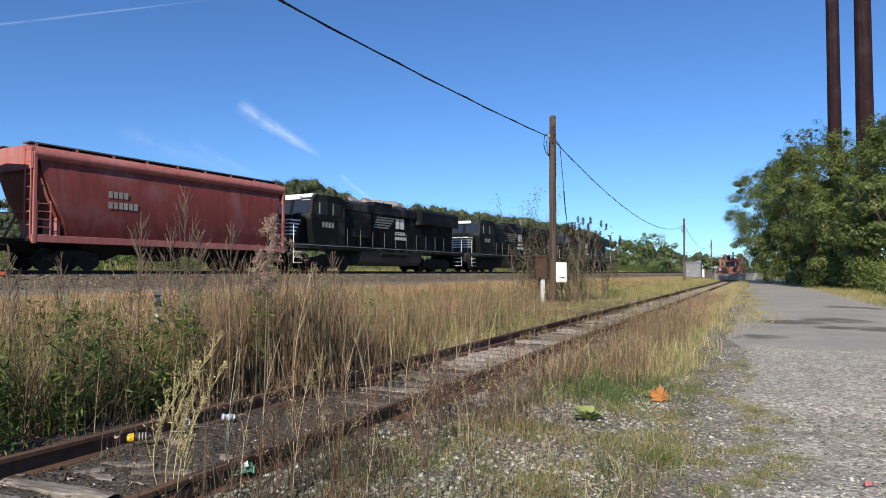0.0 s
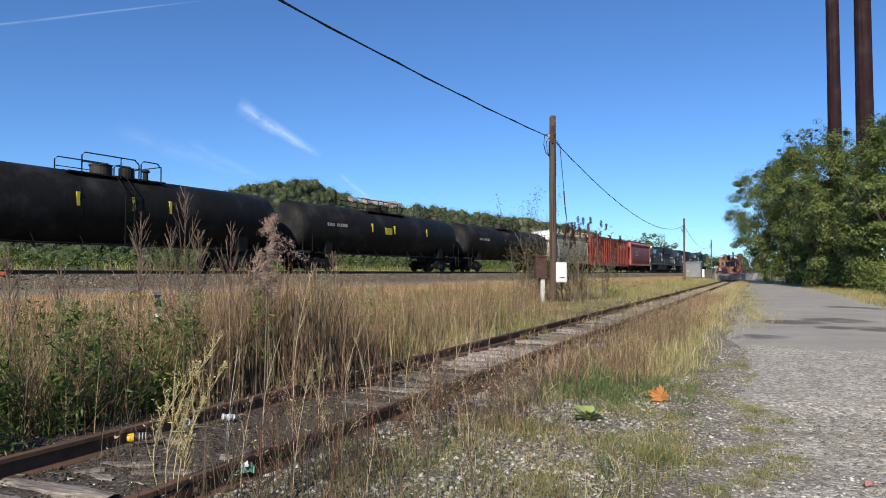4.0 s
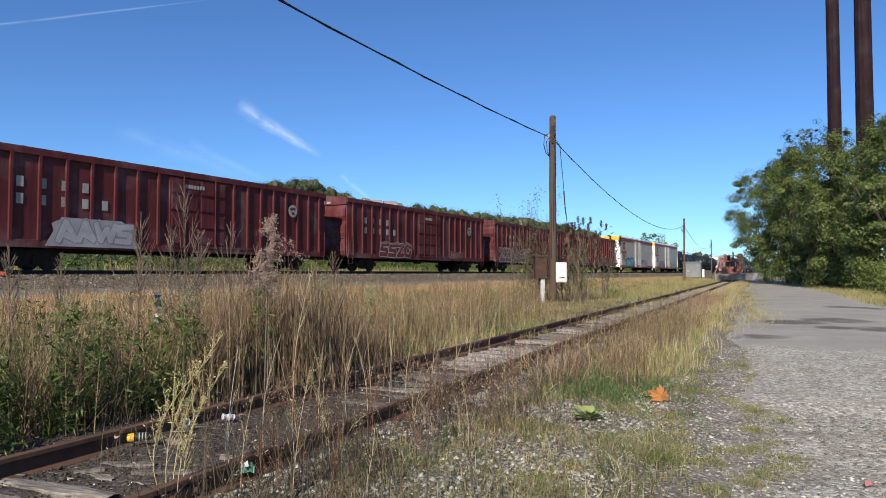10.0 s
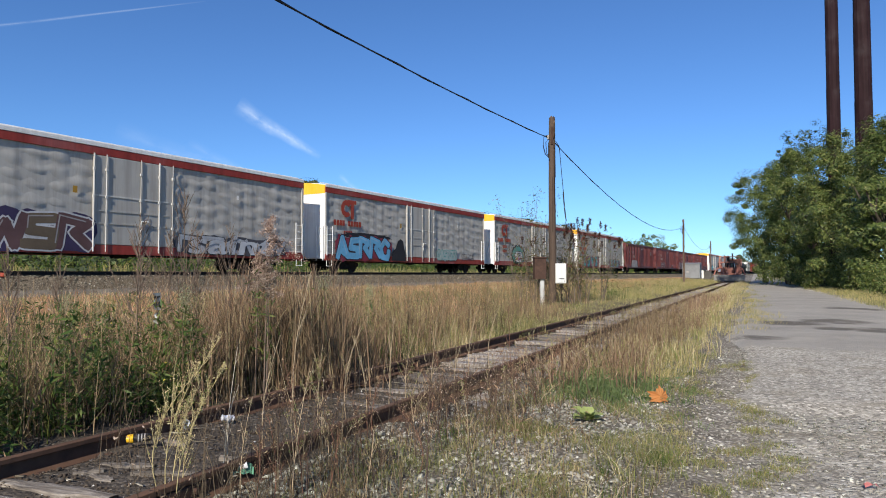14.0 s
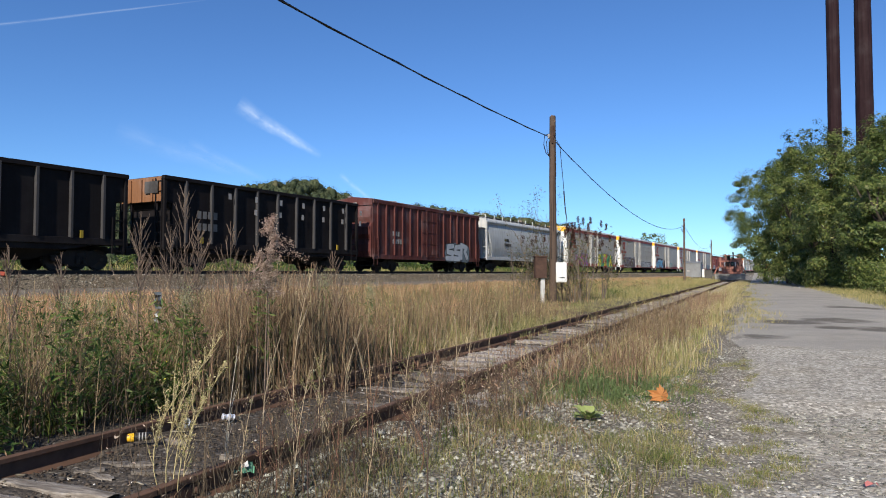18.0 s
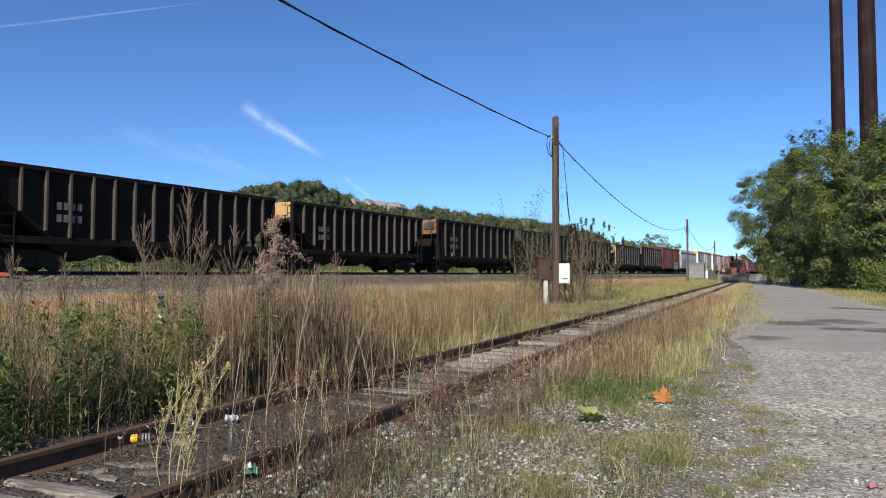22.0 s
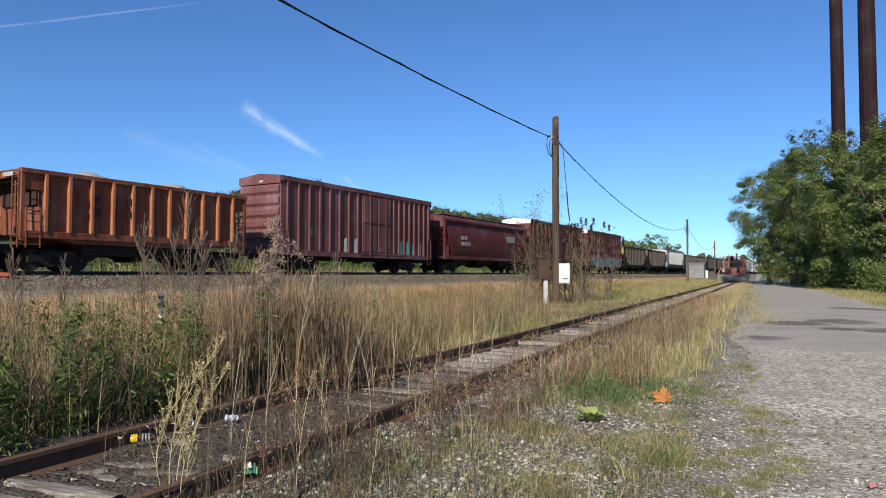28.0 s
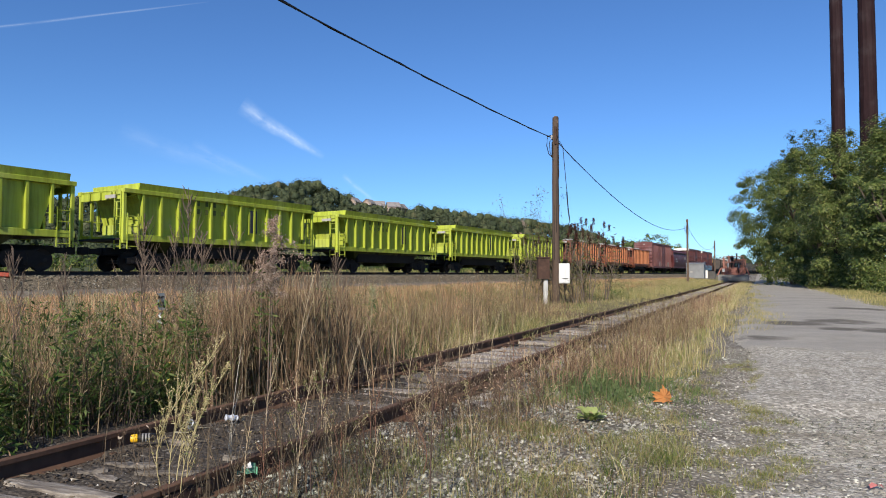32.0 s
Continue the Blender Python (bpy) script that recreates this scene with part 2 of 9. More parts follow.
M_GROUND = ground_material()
M_ROAD = asphalt_material()
M_TIE = wood_material("grey weathered tie timber", (0.25, 0.21, 0.175), (0.56, 0.515, 0.455))
M_POLE = wood_material("brown pole timber", (0.14, 0.088, 0.058), (0.30, 0.205, 0.145))
M_RAIL = plain("rusted rail steel", (0.105, 0.057, 0.035), 0.85, 0.0, 0.4, 12)
M_RUST = plain("flaking rust", (0.062, 0.034, 0.024), 0.85, 0.1, 0.5, 8)
M_STEEL = plain("running rail steel", (0.032, 0.023, 0.018), 0.7, 0.0, 0.3, 10)
M_UNDER = plain("oily underframe steel", (0.016, 0.014, 0.013), 0.8, 0.1, 0.5, 5)
M_WHEEL = plain("wheel steel", (0.03, 0.025, 0.021), 0.6, 0.4, 0.4, 9)
M_WHITE = paint("white paint", (0.78, 0.77, 0.73), 0.5, 0.25, 0.15)
M_DINGY = paint("dingy white", (0.50, 0.49, 0.46), 0.55, 0.35, 0.2)
M_STENCIL = plain("white stencil paint", (0.31, 0.29, 0.27), 0.7, 0, 0.3, 5)
M_WIRE = plain("black cable sheath", (0.015, 0.015, 0.016), 0.6, 0, 0.2, 3)
M_SHED = plain("weathered grey sheet metal", (0.19, 0.195, 0.20), 0.6, 0.1, 0.2, 3)
M_GALV = plain("galvanised steel", (0.36, 0.37, 0.38), 0.5, 0.5, 0.15, 3)
M_COR = paint("rust-brown weathering steel", (0.026, 0.0125, 0.014), 0.7, 0.35, 0.15, 0, 0.05)
M_BALLAST = plain("weathered ballast stone", (0.16, 0.135, 0.108), 0.9, 0, 0.4, 7, 0.8)
M_STONE = plain("crushed grey stone", (0.29, 0.275, 0.25), 0.9, 0, 0.4, 7, 0.8)


# ---- mesh building ----
class Geo:
    """Collects faces for one mesh."""

    def __init__(self):
        self.v, self.f = [], []

    def add(self, vs, fs):
        k = len(self.v)
        self.v += [tuple(p) for p in vs]
        self.f += [tuple(i + k for i in q) for q in fs]
        return self

    def box(self, x0, x1, y0, y1, z0, z1, b=0.0):
        if b <= 0:
            vs = [(x, y, z) for x in (x0, x1) for y in (y0, y1) for z in (z0, z1)]
            return self.add(vs, [(0, 1, 3, 2), (4, 6, 7, 5), (0, 4, 5, 1), (2, 3, 7, 6), (0, 2, 6, 4), (1, 5, 7, 3)])
        bm = bmesh.new()
        bmesh.ops.create_cube(bm, size=1, matrix=Matrix.Translation(((x0 + x1) / 2, (y0 + y1) / 2, (z0 + z1) / 2)) @ Matrix.Diagonal((x1 - x0, y1 - y0, z1 - z0, 1)))
        bmesh.ops.bevel(bm, geom=bm.edges[:], offset=b, segments=1, affect="EDGES")
        bm.verts.index_update()
        self.add([v.co for v in bm.verts], [[v.index for v in f.verts] for f in bm.faces])
        bm.free()
        return self

    def extrude(self, profile, a, b, axis="x", cap=True):
        """A closed profile of (u, w) pairs drawn out from a to b; along x the pairs are y, z, along y they are x, z, along z they are x, y."""
        n = len(profile)
        put = {"x": lambda t, u, w: (t, u, w), "y": lambda t, u, w: (u, t, w), "z": lambda t, u, w: (u, w, t)}[axis]
        vs = [put(t, u, w) for t in (a, b) for u, w in profile]
        fs = [(i, (i + 1) % n, n + (i + 1) % n, n + i) for i in range(n)]
        if cap:
            fs += [tuple(range(n))[::-1], tuple(range(n, 2 * n))]
        return self.add(vs, fs)

    def tube(self, path, r, n=8, r2=None):
        """A round bar along a path; it tapers from r to r2."""
        path = [Vector(p) for p in path]
        r2 = r if r2 is None else r2
        vs, fs = [], []
        for i, p in enumerate(path):
            d = (path[min(i + 1, len(path) - 1)] - path[max(i - 1, 0)]).normalized()
            u = d.cross(Vector((0, 0, 1)) if abs(d.z) < 0.9 else Vector((1, 0, 0))).normalized()
            w = d.cross(u)
            rr = r + (r2 - r) * i / max(1, len(path) - 1)
            vs += [p + (u * math.cos(k * math.tau / n) + w * math.sin(k * math.tau / n)) * rr for k in range(n)]
        for i in range(len(path) - 1):
            fs += [(i * n + k, i * n + (k + 1) % n, (i + 1) * n + (k + 1) % n, (i + 1) * n + k) for k in range(n)]
        fs += [tuple(range(n))[::-1], tuple(range((len(path) - 1) * n, len(path) * n))]
        return self.add(vs, fs)

    def lathe(self, profile, origin, axis="y", n=20):
        """Turns (r, t) pairs round an axis through origin."""
        ox, oy, oz = origin
        vs = []
        for r, t in profile:
            for k in range(n):
                c, s = r * math.cos(k * math.tau / n), r * math.sin(k * math.tau / n)
                vs.append({"x": (ox + t, oy + c, oz + s), "y": (ox + c, oy + t, oz + s), "z": (ox + c, oy + s, oz + t)}[axis])
        fs = [(i * n + k, i * n + (k + 1) % n, (i + 1) * n + (k + 1) % n, (i + 1) * n + k) for i in range(len(profile) - 1) for k in range(n)]
        fs += [tuple(range(n))[::-1], tuple(range((len(profile) - 1) * n, len(profile) * n))]
        return self.add(vs, fs)

    def sheet(self, rows):
        """A net of quads through rows of points."""
        n = len(rows[0])
        return self.add([p for r in rows for p in r],
                        [(i * n + k, i * n + k + 1, (i + 1) * n + k + 1, (i + 1) * n + k) for i in range(len(rows) - 1) for k in range(n - 1)])

    def mesh(self, name, material, smooth_angle=0.0):
        me = bpy.data.meshes.new(name)
        me.from_pydata(self.v, [], self.f)
        bm = bmesh.new()
        bm.from_mesh(me)
        bmesh.ops.recalc_face_normals(bm, faces=bm.faces)
        bm.to_mesh(me)
        bm.free()
        if smooth_angle:
            me.shade_smooth()
            me.set_sharp_from_angle(angle=radians(smooth_angle))
        me.materials.append(material)
        return me


SHARED = {}


def part(name, geo, material, parent, label="", at=(0, 0, 0), rz=0.0, smooth_angle=0.0, key=None, kind=""):
    """One mesh object under a thing or a part. Alike pieces give a key and share the mesh."""
    if key is not None:
        key = (key, material.name)
        if key not in SHARED:
            SHARED[key] = (geo() if callable(geo) else geo).mesh(name, material, smooth_angle)
        me = SHARED[key]
    else:
        me = (geo() if callable(geo) else geo).mesh(name, material, smooth_angle)
    ob = new(name, me)
    ob.parent = parent
    ob.matrix_basis = pose(*at, 0, 0, rz)
    return tagged(ob, label, kind=kind)


def thing(name, label, category, m=None, group="", kind=""):
    ob = new(name)
    ob.empty_display_size = 0.3
    if m is not None:
        ob.matrix_basis = m
    return tagged(ob, label, category, group, kind)


def solo(name, geo, material, label, category, m=None, group="", kind="", smooth_angle=0.0):
    ob = new(name, geo.mesh(name, material, smooth_angle))
    if m is not None:
        ob.matrix_basis = m
    return tagged(ob, label, category, group, kind)


def big_mesh(name, verts, faces, material, label, category, kind="stuff", parent=None):
    """A large mesh from number arrays: all faces have the same number of corners."""
    verts, faces = np.asarray(verts, np.float32), np.asarray(faces, np.int32)
    me = bpy.data.meshes.new(name)
    me.vertices.add(len(verts))
    me.vertices.foreach_set("co", verts.ravel())
    k = faces.shape[1]
    me.loops.add(faces.size)
    me.loops.foreach_set("vertex_index", faces.ravel())
    me.polygons.add(len(faces))
    me.polygons.foreach_set("loop_start", np.arange(0, faces.size, k, dtype=np.int32))
    me.update(calc_edges=True)
    me.materials.append(material)
    ob = new(name, me)
    ob.parent = parent
    return tagged(ob, label, category, kind=kind)


# ---- ground, road, tracks ----
def build_ground():
    ls = np.unique(np.concatenate([np.linspace(-40, 12, 209), np.linspace(-120, -40, 33), np.linspace(12, 90, 40),
                                   -120 - np.geomspace(1, 3500, 18), 90 + np.geomspace(1, 3500, 18)]))
    ss = np.unique(np.concatenate([np.linspace(-8, 70, 260), np.linspace(70, 320, 84), np.linspace(-120, -8, 46),
                                   320 + np.geomspace(2, 4000, 16), -120 - np.geomspace(2, 3000, 14)]))
    S, Lg = np.meshgrid(ss, ls, indexing="ij")
    x, y = D2.x * S + N2.x * Lg, D2.y * S + N2.y * Lg
    v = np.stack([x, y, height(x, y)], -1).reshape(-1, 3)
    n = len(ls)
    i, j = np.meshgrid(np.arange(len(ss) - 1), np.arange(n - 1), indexing="ij")
    a = (i * n + j).ravel()
    ob = big_mesh("ground", v, np.stack([a, a + 1, a + n + 1, a + n], -1), M_GROUND,
                  "bare earth, gravel and thin turf beside the railway", "ground", "structure")
    ob.data.shade_smooth()


def build_road():
    """The worn asphalt lane, its broken near end running out into gravel."""
    g = Geo()
    rows = []
    for s in np.concatenate([np.linspace(7, 30, 60), np.linspace(31, 330, 120)]):
        row = []
        for k in range(15):
            u = k / 14
            left = -0.75 + 0.45 * float(smooth(17, 12, s)) + 0.35 * float(smooth(22, 30, s) * smooth(60, 45, s))
            l = left + (4.85 - left - 2.6 * float(smooth(45, 100, s))) * u
            if k in (0, 14):
                l += 0.5 * noise.noise((s * 0.55, k * 3.1, 0)) + 0.25 * noise.noise((s * 2.1, k, 4))
            p = on1(s, l)
            z = float(height(p.x, p.y))
            row.append((p.x, p.y, max(z, 0) + 0.035 + 0.05 * math.sin(u * math.pi) - (0.075 if k in (0, 14) or s < 8 else 0)))
        rows.append(row)
    g.sheet(rows)
    solo("road", g, M_ROAD, "worn grey asphalt and gravel lane with dark patches", "road", kind="structure", smooth_angle=50)


RAIL_PROFILE = [(-0.075, -0.17), (0.075, -0.17), (0.075, -0.158), (0.012, -0.135), (0.012, -0.045), (0.036, -0.035),
                (0.036, -0.004), (0.028, 0.0), (-0.028, 0.0), (-0.036, -0.004), (-0.036, -0.035), (-0.012, -0.045), (-0.012, -0.135), (-0.075, -0.158)]


def frame2(s, l, z, angle_vecs):
    d, n = angle_vecs
    return Matrix(((d.x, -n.x, 0, (d * s + n * l).x), (d.y, -n.y, 0, (d * s + n * l).y), (0, 0, 1, z), (0, 0, 0, 1)))


TIES = []


def build_tracks():
    spur = thing("siding_track", "rusty overgrown siding track on weathered timber ties", "railway track", frame2(0, SPUR, 0.15, (D1, N1)), kind="structure")
    for y in (-0.7525, 0.7525):
        # The rail in lengths, with joints and plates.
        for k in range(12):
            a = -9.0 + k * 11.9 + (5.9 if y > 0 else 0)
            part("rail", Geo().extrude([(u + y, w) for u, w in RAIL_PROFILE], a + 0.004, a + 11.89), M_RAIL, spur, "rusted steel rail")
            if k < 6:
                for sgn in (-1, 1):
                    part("joint_bar", Geo().box(a - 0.42, a + 0.42, y + sgn * 0.018 - 0.014, y + sgn * 0.018 + 0.014, -0.13, -0.05, 0.006), M_RUST, spur, "rusted joint bar")
                    for b in range(4):
                        part("bolt", Geo().lathe([(0.02, 0), (0.02, 0.03)], (a - 0.3 + 0.2 * b, y + sgn * 0.032 + (0 if sgn > 0 else -0.03), -0.09), "y", 6), M_RUST, spur)
    main = thing("main_line_track", "main line track on grey crushed-stone ballast", "railway track", frame2(0, MAIN, MAIN_RAIL, (D2, N2)), kind="structure")
    for y in (-0.7525, 0.7525):
        for k in range(17):
            a = -760 + k * 100
            part("rail", Geo().extrude([(u + y, w) for u, w in RAIL_PROFILE], a, a + 99.99), M_STEEL, main, "worn steel rail")
    TIES.extend([spur, main])


def build_ties():
    """Timber ties, tie plates and spikes of the siding; the main line's ties are joined."""
    rnd = random.Random(8)
    spur, main = TIES
    shapes = []
    for k in range(5):
        g = Geo()
        hw = 0.12 + 0.012 * rnd.random()
        n = 7
        rows = []
        for i in range(n):
            y = -1.28 + 2.56 * i / (n - 1)
            top = -0.165 - 0.012 * rnd.random()
            w = hw * (1 + 0.08 * rnd.uniform(-1, 1))
            rows.append([(-w, y, -0.36), (-w, y, top - 0.02), (-w + 0.02, y, top), (0, y, top - 0.006 * rnd.random()), (w - 0.025, y, top), (w, y, top - 0.025), (w, y, -0.36)])
        g.sheet(rows)
        g.add([p for p in rows[0]], [tuple(range(7))])
        g.add([p for p in rows[-1]], [tuple(range(7))])
        shapes.append(g.mesh("tie", M_TIE))
    s = -6.0
    while s < 112:
        ob = new("tie", rnd.choice(shapes))
        ob.parent = spur
        ob.matrix_basis = pose(s, rnd.uniform(-0.05, 0.05), rnd.choice((-0.05, -0.03, -0.012, 0.0, 0.004)), rnd.uniform(-1, 1), 0, rnd.uniform(-3, 3))
        if s < 28:
            for y in (-0.7525, 0.7525):
                part("tie_plate", Geo().box(-0.09, 0.09, -0.17, 0.17, -0.178, -0.163), M_RUST, spur, at=(s, y, 0), key="tie_plate")
                for q in (-1, 1):
                    part("spike", Geo().box(-0.016, 0.016, -0.016, 0.016, -0.18, -0.142).box(-0.02, 0.02, -0.03, 0.012, -0.152, -0.14), M_RUST, spur,
                         at=(s + q * 0.045, y + q * 0.1, 0), rz=0 if q > 0 else 180, key="spike")
        s += 0.53 + rnd.uniform(-0.04, 0.05)
    v, f = [], []
    for k in range(620):
        s = -60 + k * 0.5
        k0 = len(v)
        v += [(s + a, b, c) for a in (-0.11, 0.11) for b in (-1.3, 1.3) for c in (-0.36, -0.172)]
        f += [(k0 + a, k0 + b, k0 + c, k0 + d) for a, b, c, d in ((0, 1, 3, 2), (4, 6, 7, 5), (0, 4, 5, 1), (2, 3, 7, 6), (1, 5, 7, 3))]
    big_mesh("ties", v, f, M_TIE, "dark timber ties bedded in ballast", "", "stuff", main)
    g = Geo().extrude([(-2.9, -1.0), (2.9, -1.0), (1.65, -0.215), (1.4, -0.19), (-1.4, -0.19), (-1.65, -0.215)], -760, 900)
    part("ballast_bed", g, M_BALLAST, main, "grey crushed-stone ballast bed")


def scatter_stones(name, n, size, sampler, material, label, seed, flat=0.6):
    """Loose stones, each a small uneven lump."""
    r = np.random.RandomState(seed)
    p = sampler(r, n)
    base = np.array([(1, 0, 0), (-1, 0, 0), (0, 1, 0), (0, -1, 0), (0, 0, 1), (0, 0, -1)], float)
    tri = np.array([(0, 2, 4), (2, 1, 4), (1, 3, 4), (3, 0, 4), (2, 0, 5), (1, 2, 5), (3, 1, 5), (0, 3, 5)])
    sz = size[0] + (size[1] - size[0]) * r.rand(n) ** 2.2
    v = base[None] * (0.6 + 0.6 * r.rand(n, 6, 1)) + r.uniform(-0.3, 0.3, (n, 6, 3))
    a = r.rand(n) * math.tau
    c, s = np.cos(a)[:, None], np.sin(a)[:, None]
    v = np.stack([v[..., 0] * c - v[..., 1] * s, v[..., 0] * s + v[..., 1] * c, v[..., 2] * flat], -1) * sz[:, None, None]
    v += np.concatenate([p, (height(p[:, 0], p[:, 1]) + sz * 0.15)[:, None]], 1)[:, None, :]
    f = tri[None] + (np.arange(n) * 6)[:, None, None]
    return big_mesh(name, v.reshape(-1, 3), f.reshape(-1, 3), material, label, "gravel")


def lane(s0, s1, l0, l1, power=1.0):
    """A sampler of points beside the siding, denser towards the start."""
    def pick(r, n):
        s = s0 + (s1 - s0) * r.rand(n) ** power
        l = l0 + (l1 - l0) * r.rand(n)
        return np.stack([D1.x * s + N1.x * l, D1.y * s + N1.y * l], 1)
    return pick


# ---- plants ----
def growth(p):
    """How high the field grows: uneven patches, and short round the pole."""
    x, y = p[:, 0], p[:, 1]
    wave = np.sin(x * 1.9 + 1.7 * np.sin(y * 0.9)) * np.sin(y * 1.4 + 1.3 * np.sin(x * 1.1)) + 0.6 * np.sin(x * 4.3 + y * 3.1) * np.sin(y * 3.7 - x * 2.2)
    l1, s1 = N1.x * x + N1.y * y, D1.x * x + D1.y * y
    short = smooth(19, 22.5, s1) * smooth(38, 34, s1) * smooth(-12.0, -10.0, l1) * smooth(-5.0, -5.5, l1)
    bare = 0.85 * np.exp(-((x - 2.4) / 0.45) ** 2 - ((y - 7.1) / 0.75) ** 2) + 0.8 * np.exp(-((x - 1.4) / 0.35) ** 2 - ((y - 6.3) / 0.6) ** 2)
    l2 = N2.x * x + N2.y * y
    edge = smooth(-16.0, -21.0, l2) * smooth(-27, -24.5, l2)
    return (1 + 0.24 * wave) * (1 - 0.62 * short) * (1 - 0.55 * edge) * np.clip(1 - bare, 0.1, 1)


def blades(n, sampler, tall, width, seed, lean=0.35, clump=0.0, per=12, z_off=0.0):
    """Grass blades or stalks: bent, tapering strips of two quads. Returns points and faces."""
    r = np.random.RandomState(seed)
    if clump:
        m = max(1, n // per)
        c = sampler(r, m)
        p = c[r.randint(0, m, n)] + r.normal(0, clump, (n, 2))
    else:
        p = sampler(r, n)
    h = (tall[0] + (tall[1] - tall[0]) * r.rand(n)) * growth(p)
    a = r.rand(n) * math.tau
    b = np.abs(r.normal(0, lean, n)) * h
    dx, dy = np.cos(a) * b, np.sin(a) * b
    t = r.rand(n) * math.pi
    wx, wy = np.cos(t) * width, np.sin(t) * width
    z0 = height(p[:, 0], p[:, 1]) + z_off
    v = np.zeros((n, 6, 3))
    for i, (q, bend, w) in enumerate(((0, 0, 1.0), (0.55, 0.3, 0.8), (1.0, 1.0, 0.22))):
        for k, sg in enumerate((-0.5, 0.5)):
            v[:, i * 2 + k, 0] = p[:, 0] + dx * bend + wx * w * sg
            v[:, i * 2 + k, 1] = p[:, 1] + dy * bend + wy * w * sg
            v[:, i * 2 + k, 2] = z0 + h * q * (1 - 0.25 * bend * lean)
    f = np.array([(0, 1, 3, 2), (2, 3, 5, 4)])[None] + (np.arange(n) * 6)[:, None, None]
    return v.reshape(-1, 3), f.reshape(-1, 4)


def leaf_cloud(centres, size, seed, squash=0.6, up=0.3, out=None):
    """Leaf-shaped quads at the given points, turned at random or, roughly, outwards."""
    r = np.random.RandomState(seed)
    n = len(centres)
    d = r.normal(0, 1, (n, 3))
    d[:, 2] = np.abs(d[:, 2]) * 0.6 + up
    if out is not None:
        d = d * 0.38 + out
    d /= np.linalg.norm(d, axis=1)[:, None]
    u = np.cross(d, r.normal(0, 1, (n, 3)))
    u /= np.linalg.norm(u, axis=1)[:, None]
    w = np.cross(d, u)
    sz = (size * (0.6 + 0.8 * r.rand(n)))[:, None]
    c = np.asarray(centres)
    v = np.stack([c - u * sz, c + w * sz * squash * 0.5, c + u * sz, c - w * sz * squash * 0.5], 1)
    f = np.arange(n * 4).reshape(-1, 4)
    return v.reshape(-1, 3), f


def join(*sets):
    vs, fs, k = [], [], 0
    for v, f in sets:
        vs.append(v)
        fs.append(f + k)
        k += len(v)
    return np.concatenate(vs), np.concatenate(fs)


GREEN = [(0.0, (0.04, 0.075, 0.016)), (0.4, (0.075, 0.125, 0.028)), (0.75, (0.12, 0.165, 0.04)), (1.0, (0.21, 0.22, 0.06))]
M_TREE = foliage("tree leaves", [(0.0, (0.048, 0.075, 0.02)), (0.45, (0.115, 0.155, 0.042)), (0.85, (0.21, 0.245, 0.075)), (1.0, (0.31, 0.29, 0.11))], 0.45, 0.25)
M_FAR = foliage("far woodland leaves", [(0.0, (0.042, 0.056, 0.03)), (0.5, (0.062, 0.078, 0.039)), (0.9, (0.088, 0.103, 0.05)), (1.0, (0.12, 0.11, 0.06))], 0.75, 0.1)
M_WEED = foliage("green weed leaves", GREEN, 0.5, 0.3)
M_STRAW = foliage("dry straw grass", [(0.0, (0.25, 0.19, 0.092)), (0.3, (0.50, 0.41, 0.23)), (0.6, (0.70, 0.60, 0.38)), (0.75, (0.40, 0.28, 0.155)), (0.85, (0.36, 0.36, 0.125)), (1.0, (0.22, 0.28, 0.08))], 0.7, 0.3)
M_RUSTY = foliage("russet grass", [(0.0, (0.36, 0.18, 0.10)), (0.4, (0.56, 0.31, 0.19)), (0.7, (0.64, 0.44, 0.29)), (0.85, (0.216, 0.205, 0.092)), (1.0, (0.140, 0.162, 0.054))], 0.7, 0.3)
M_MEADOW = foliage("yellow-green meadow grass", [(0.0, (0.23, 0.225, 0.085)), (0.5, (0.40, 0.345, 0.155)), (0.8, (0.55, 0.445, 0.23)), (1.0, (0.20, 0.225, 0.075))], 0.7, 0.3)
M_STALK = foliage("dry brown stalks", [(0.0, (0.09, 0.06, 0.038)), (0.5, (0.18, 0.12, 0.072)), (0.85, (0.31, 0.22, 0.135)), (1.0, (0.46, 0.35, 0.22))], 0.8, 0.1)
M_TURF = foliage("thin turf", [(0.0, (0.10, 0.125, 0.035)), (0.4, (0.20, 0.215, 0.075)), (0.7, (0.32, 0.29, 0.13)), (0.85, (0.22, 0.15, 0.08)), (1.0, (0.5, 0.46, 0.32))], 0.7, 0.2)
M_BROWN = foliage("red-brown dried stems", [(0.0, (0.10, 0.062, 0.042)), (0.4, (0.21, 0.13, 0.085)), (0.75, (0.34, 0.22, 0.145)), (0.92, (0.48, 0.36, 0.24)), (1.0, (0.2, 0.19, 0.08))], 0.8, 0.15)
M_FRESH = foliage("fresh low green", [(0.0, (0.08, 0.125, 0.045)), (0.5, (0.135, 0.19, 0.075)), (1.0, (0.22, 0.265, 0.115))], 0.55, 0.3)
M_DUSK = foliage("dark dead stems", [(0.0, (0.05, 0.035, 0.026)), (0.6, (0.11, 0.08, 0.056)), (1.0, (0.2, 0.145, 0.1))], 0.85, 0.05)
M_LOOSE = foliage("loose mixed stones", [(0.0, (0.10, 0.095, 0.085)), (0.45, (0.235, 0.22, 0.20)), (0.85, (0.37, 0.35, 0.32)), (1.0, (0.62, 0.60, 0.56))], 0.9, 0.0)
M_CRUSHED = foliage("crushed ballast stones", [(0.0, (0.06, 0.052, 0.042)), (0.5, (0.15, 0.132, 0.108)), (0.9, (0.27, 0.24, 0.205)), (1.0, (0.42, 0.39, 0.35))], 0.9, 0.0)
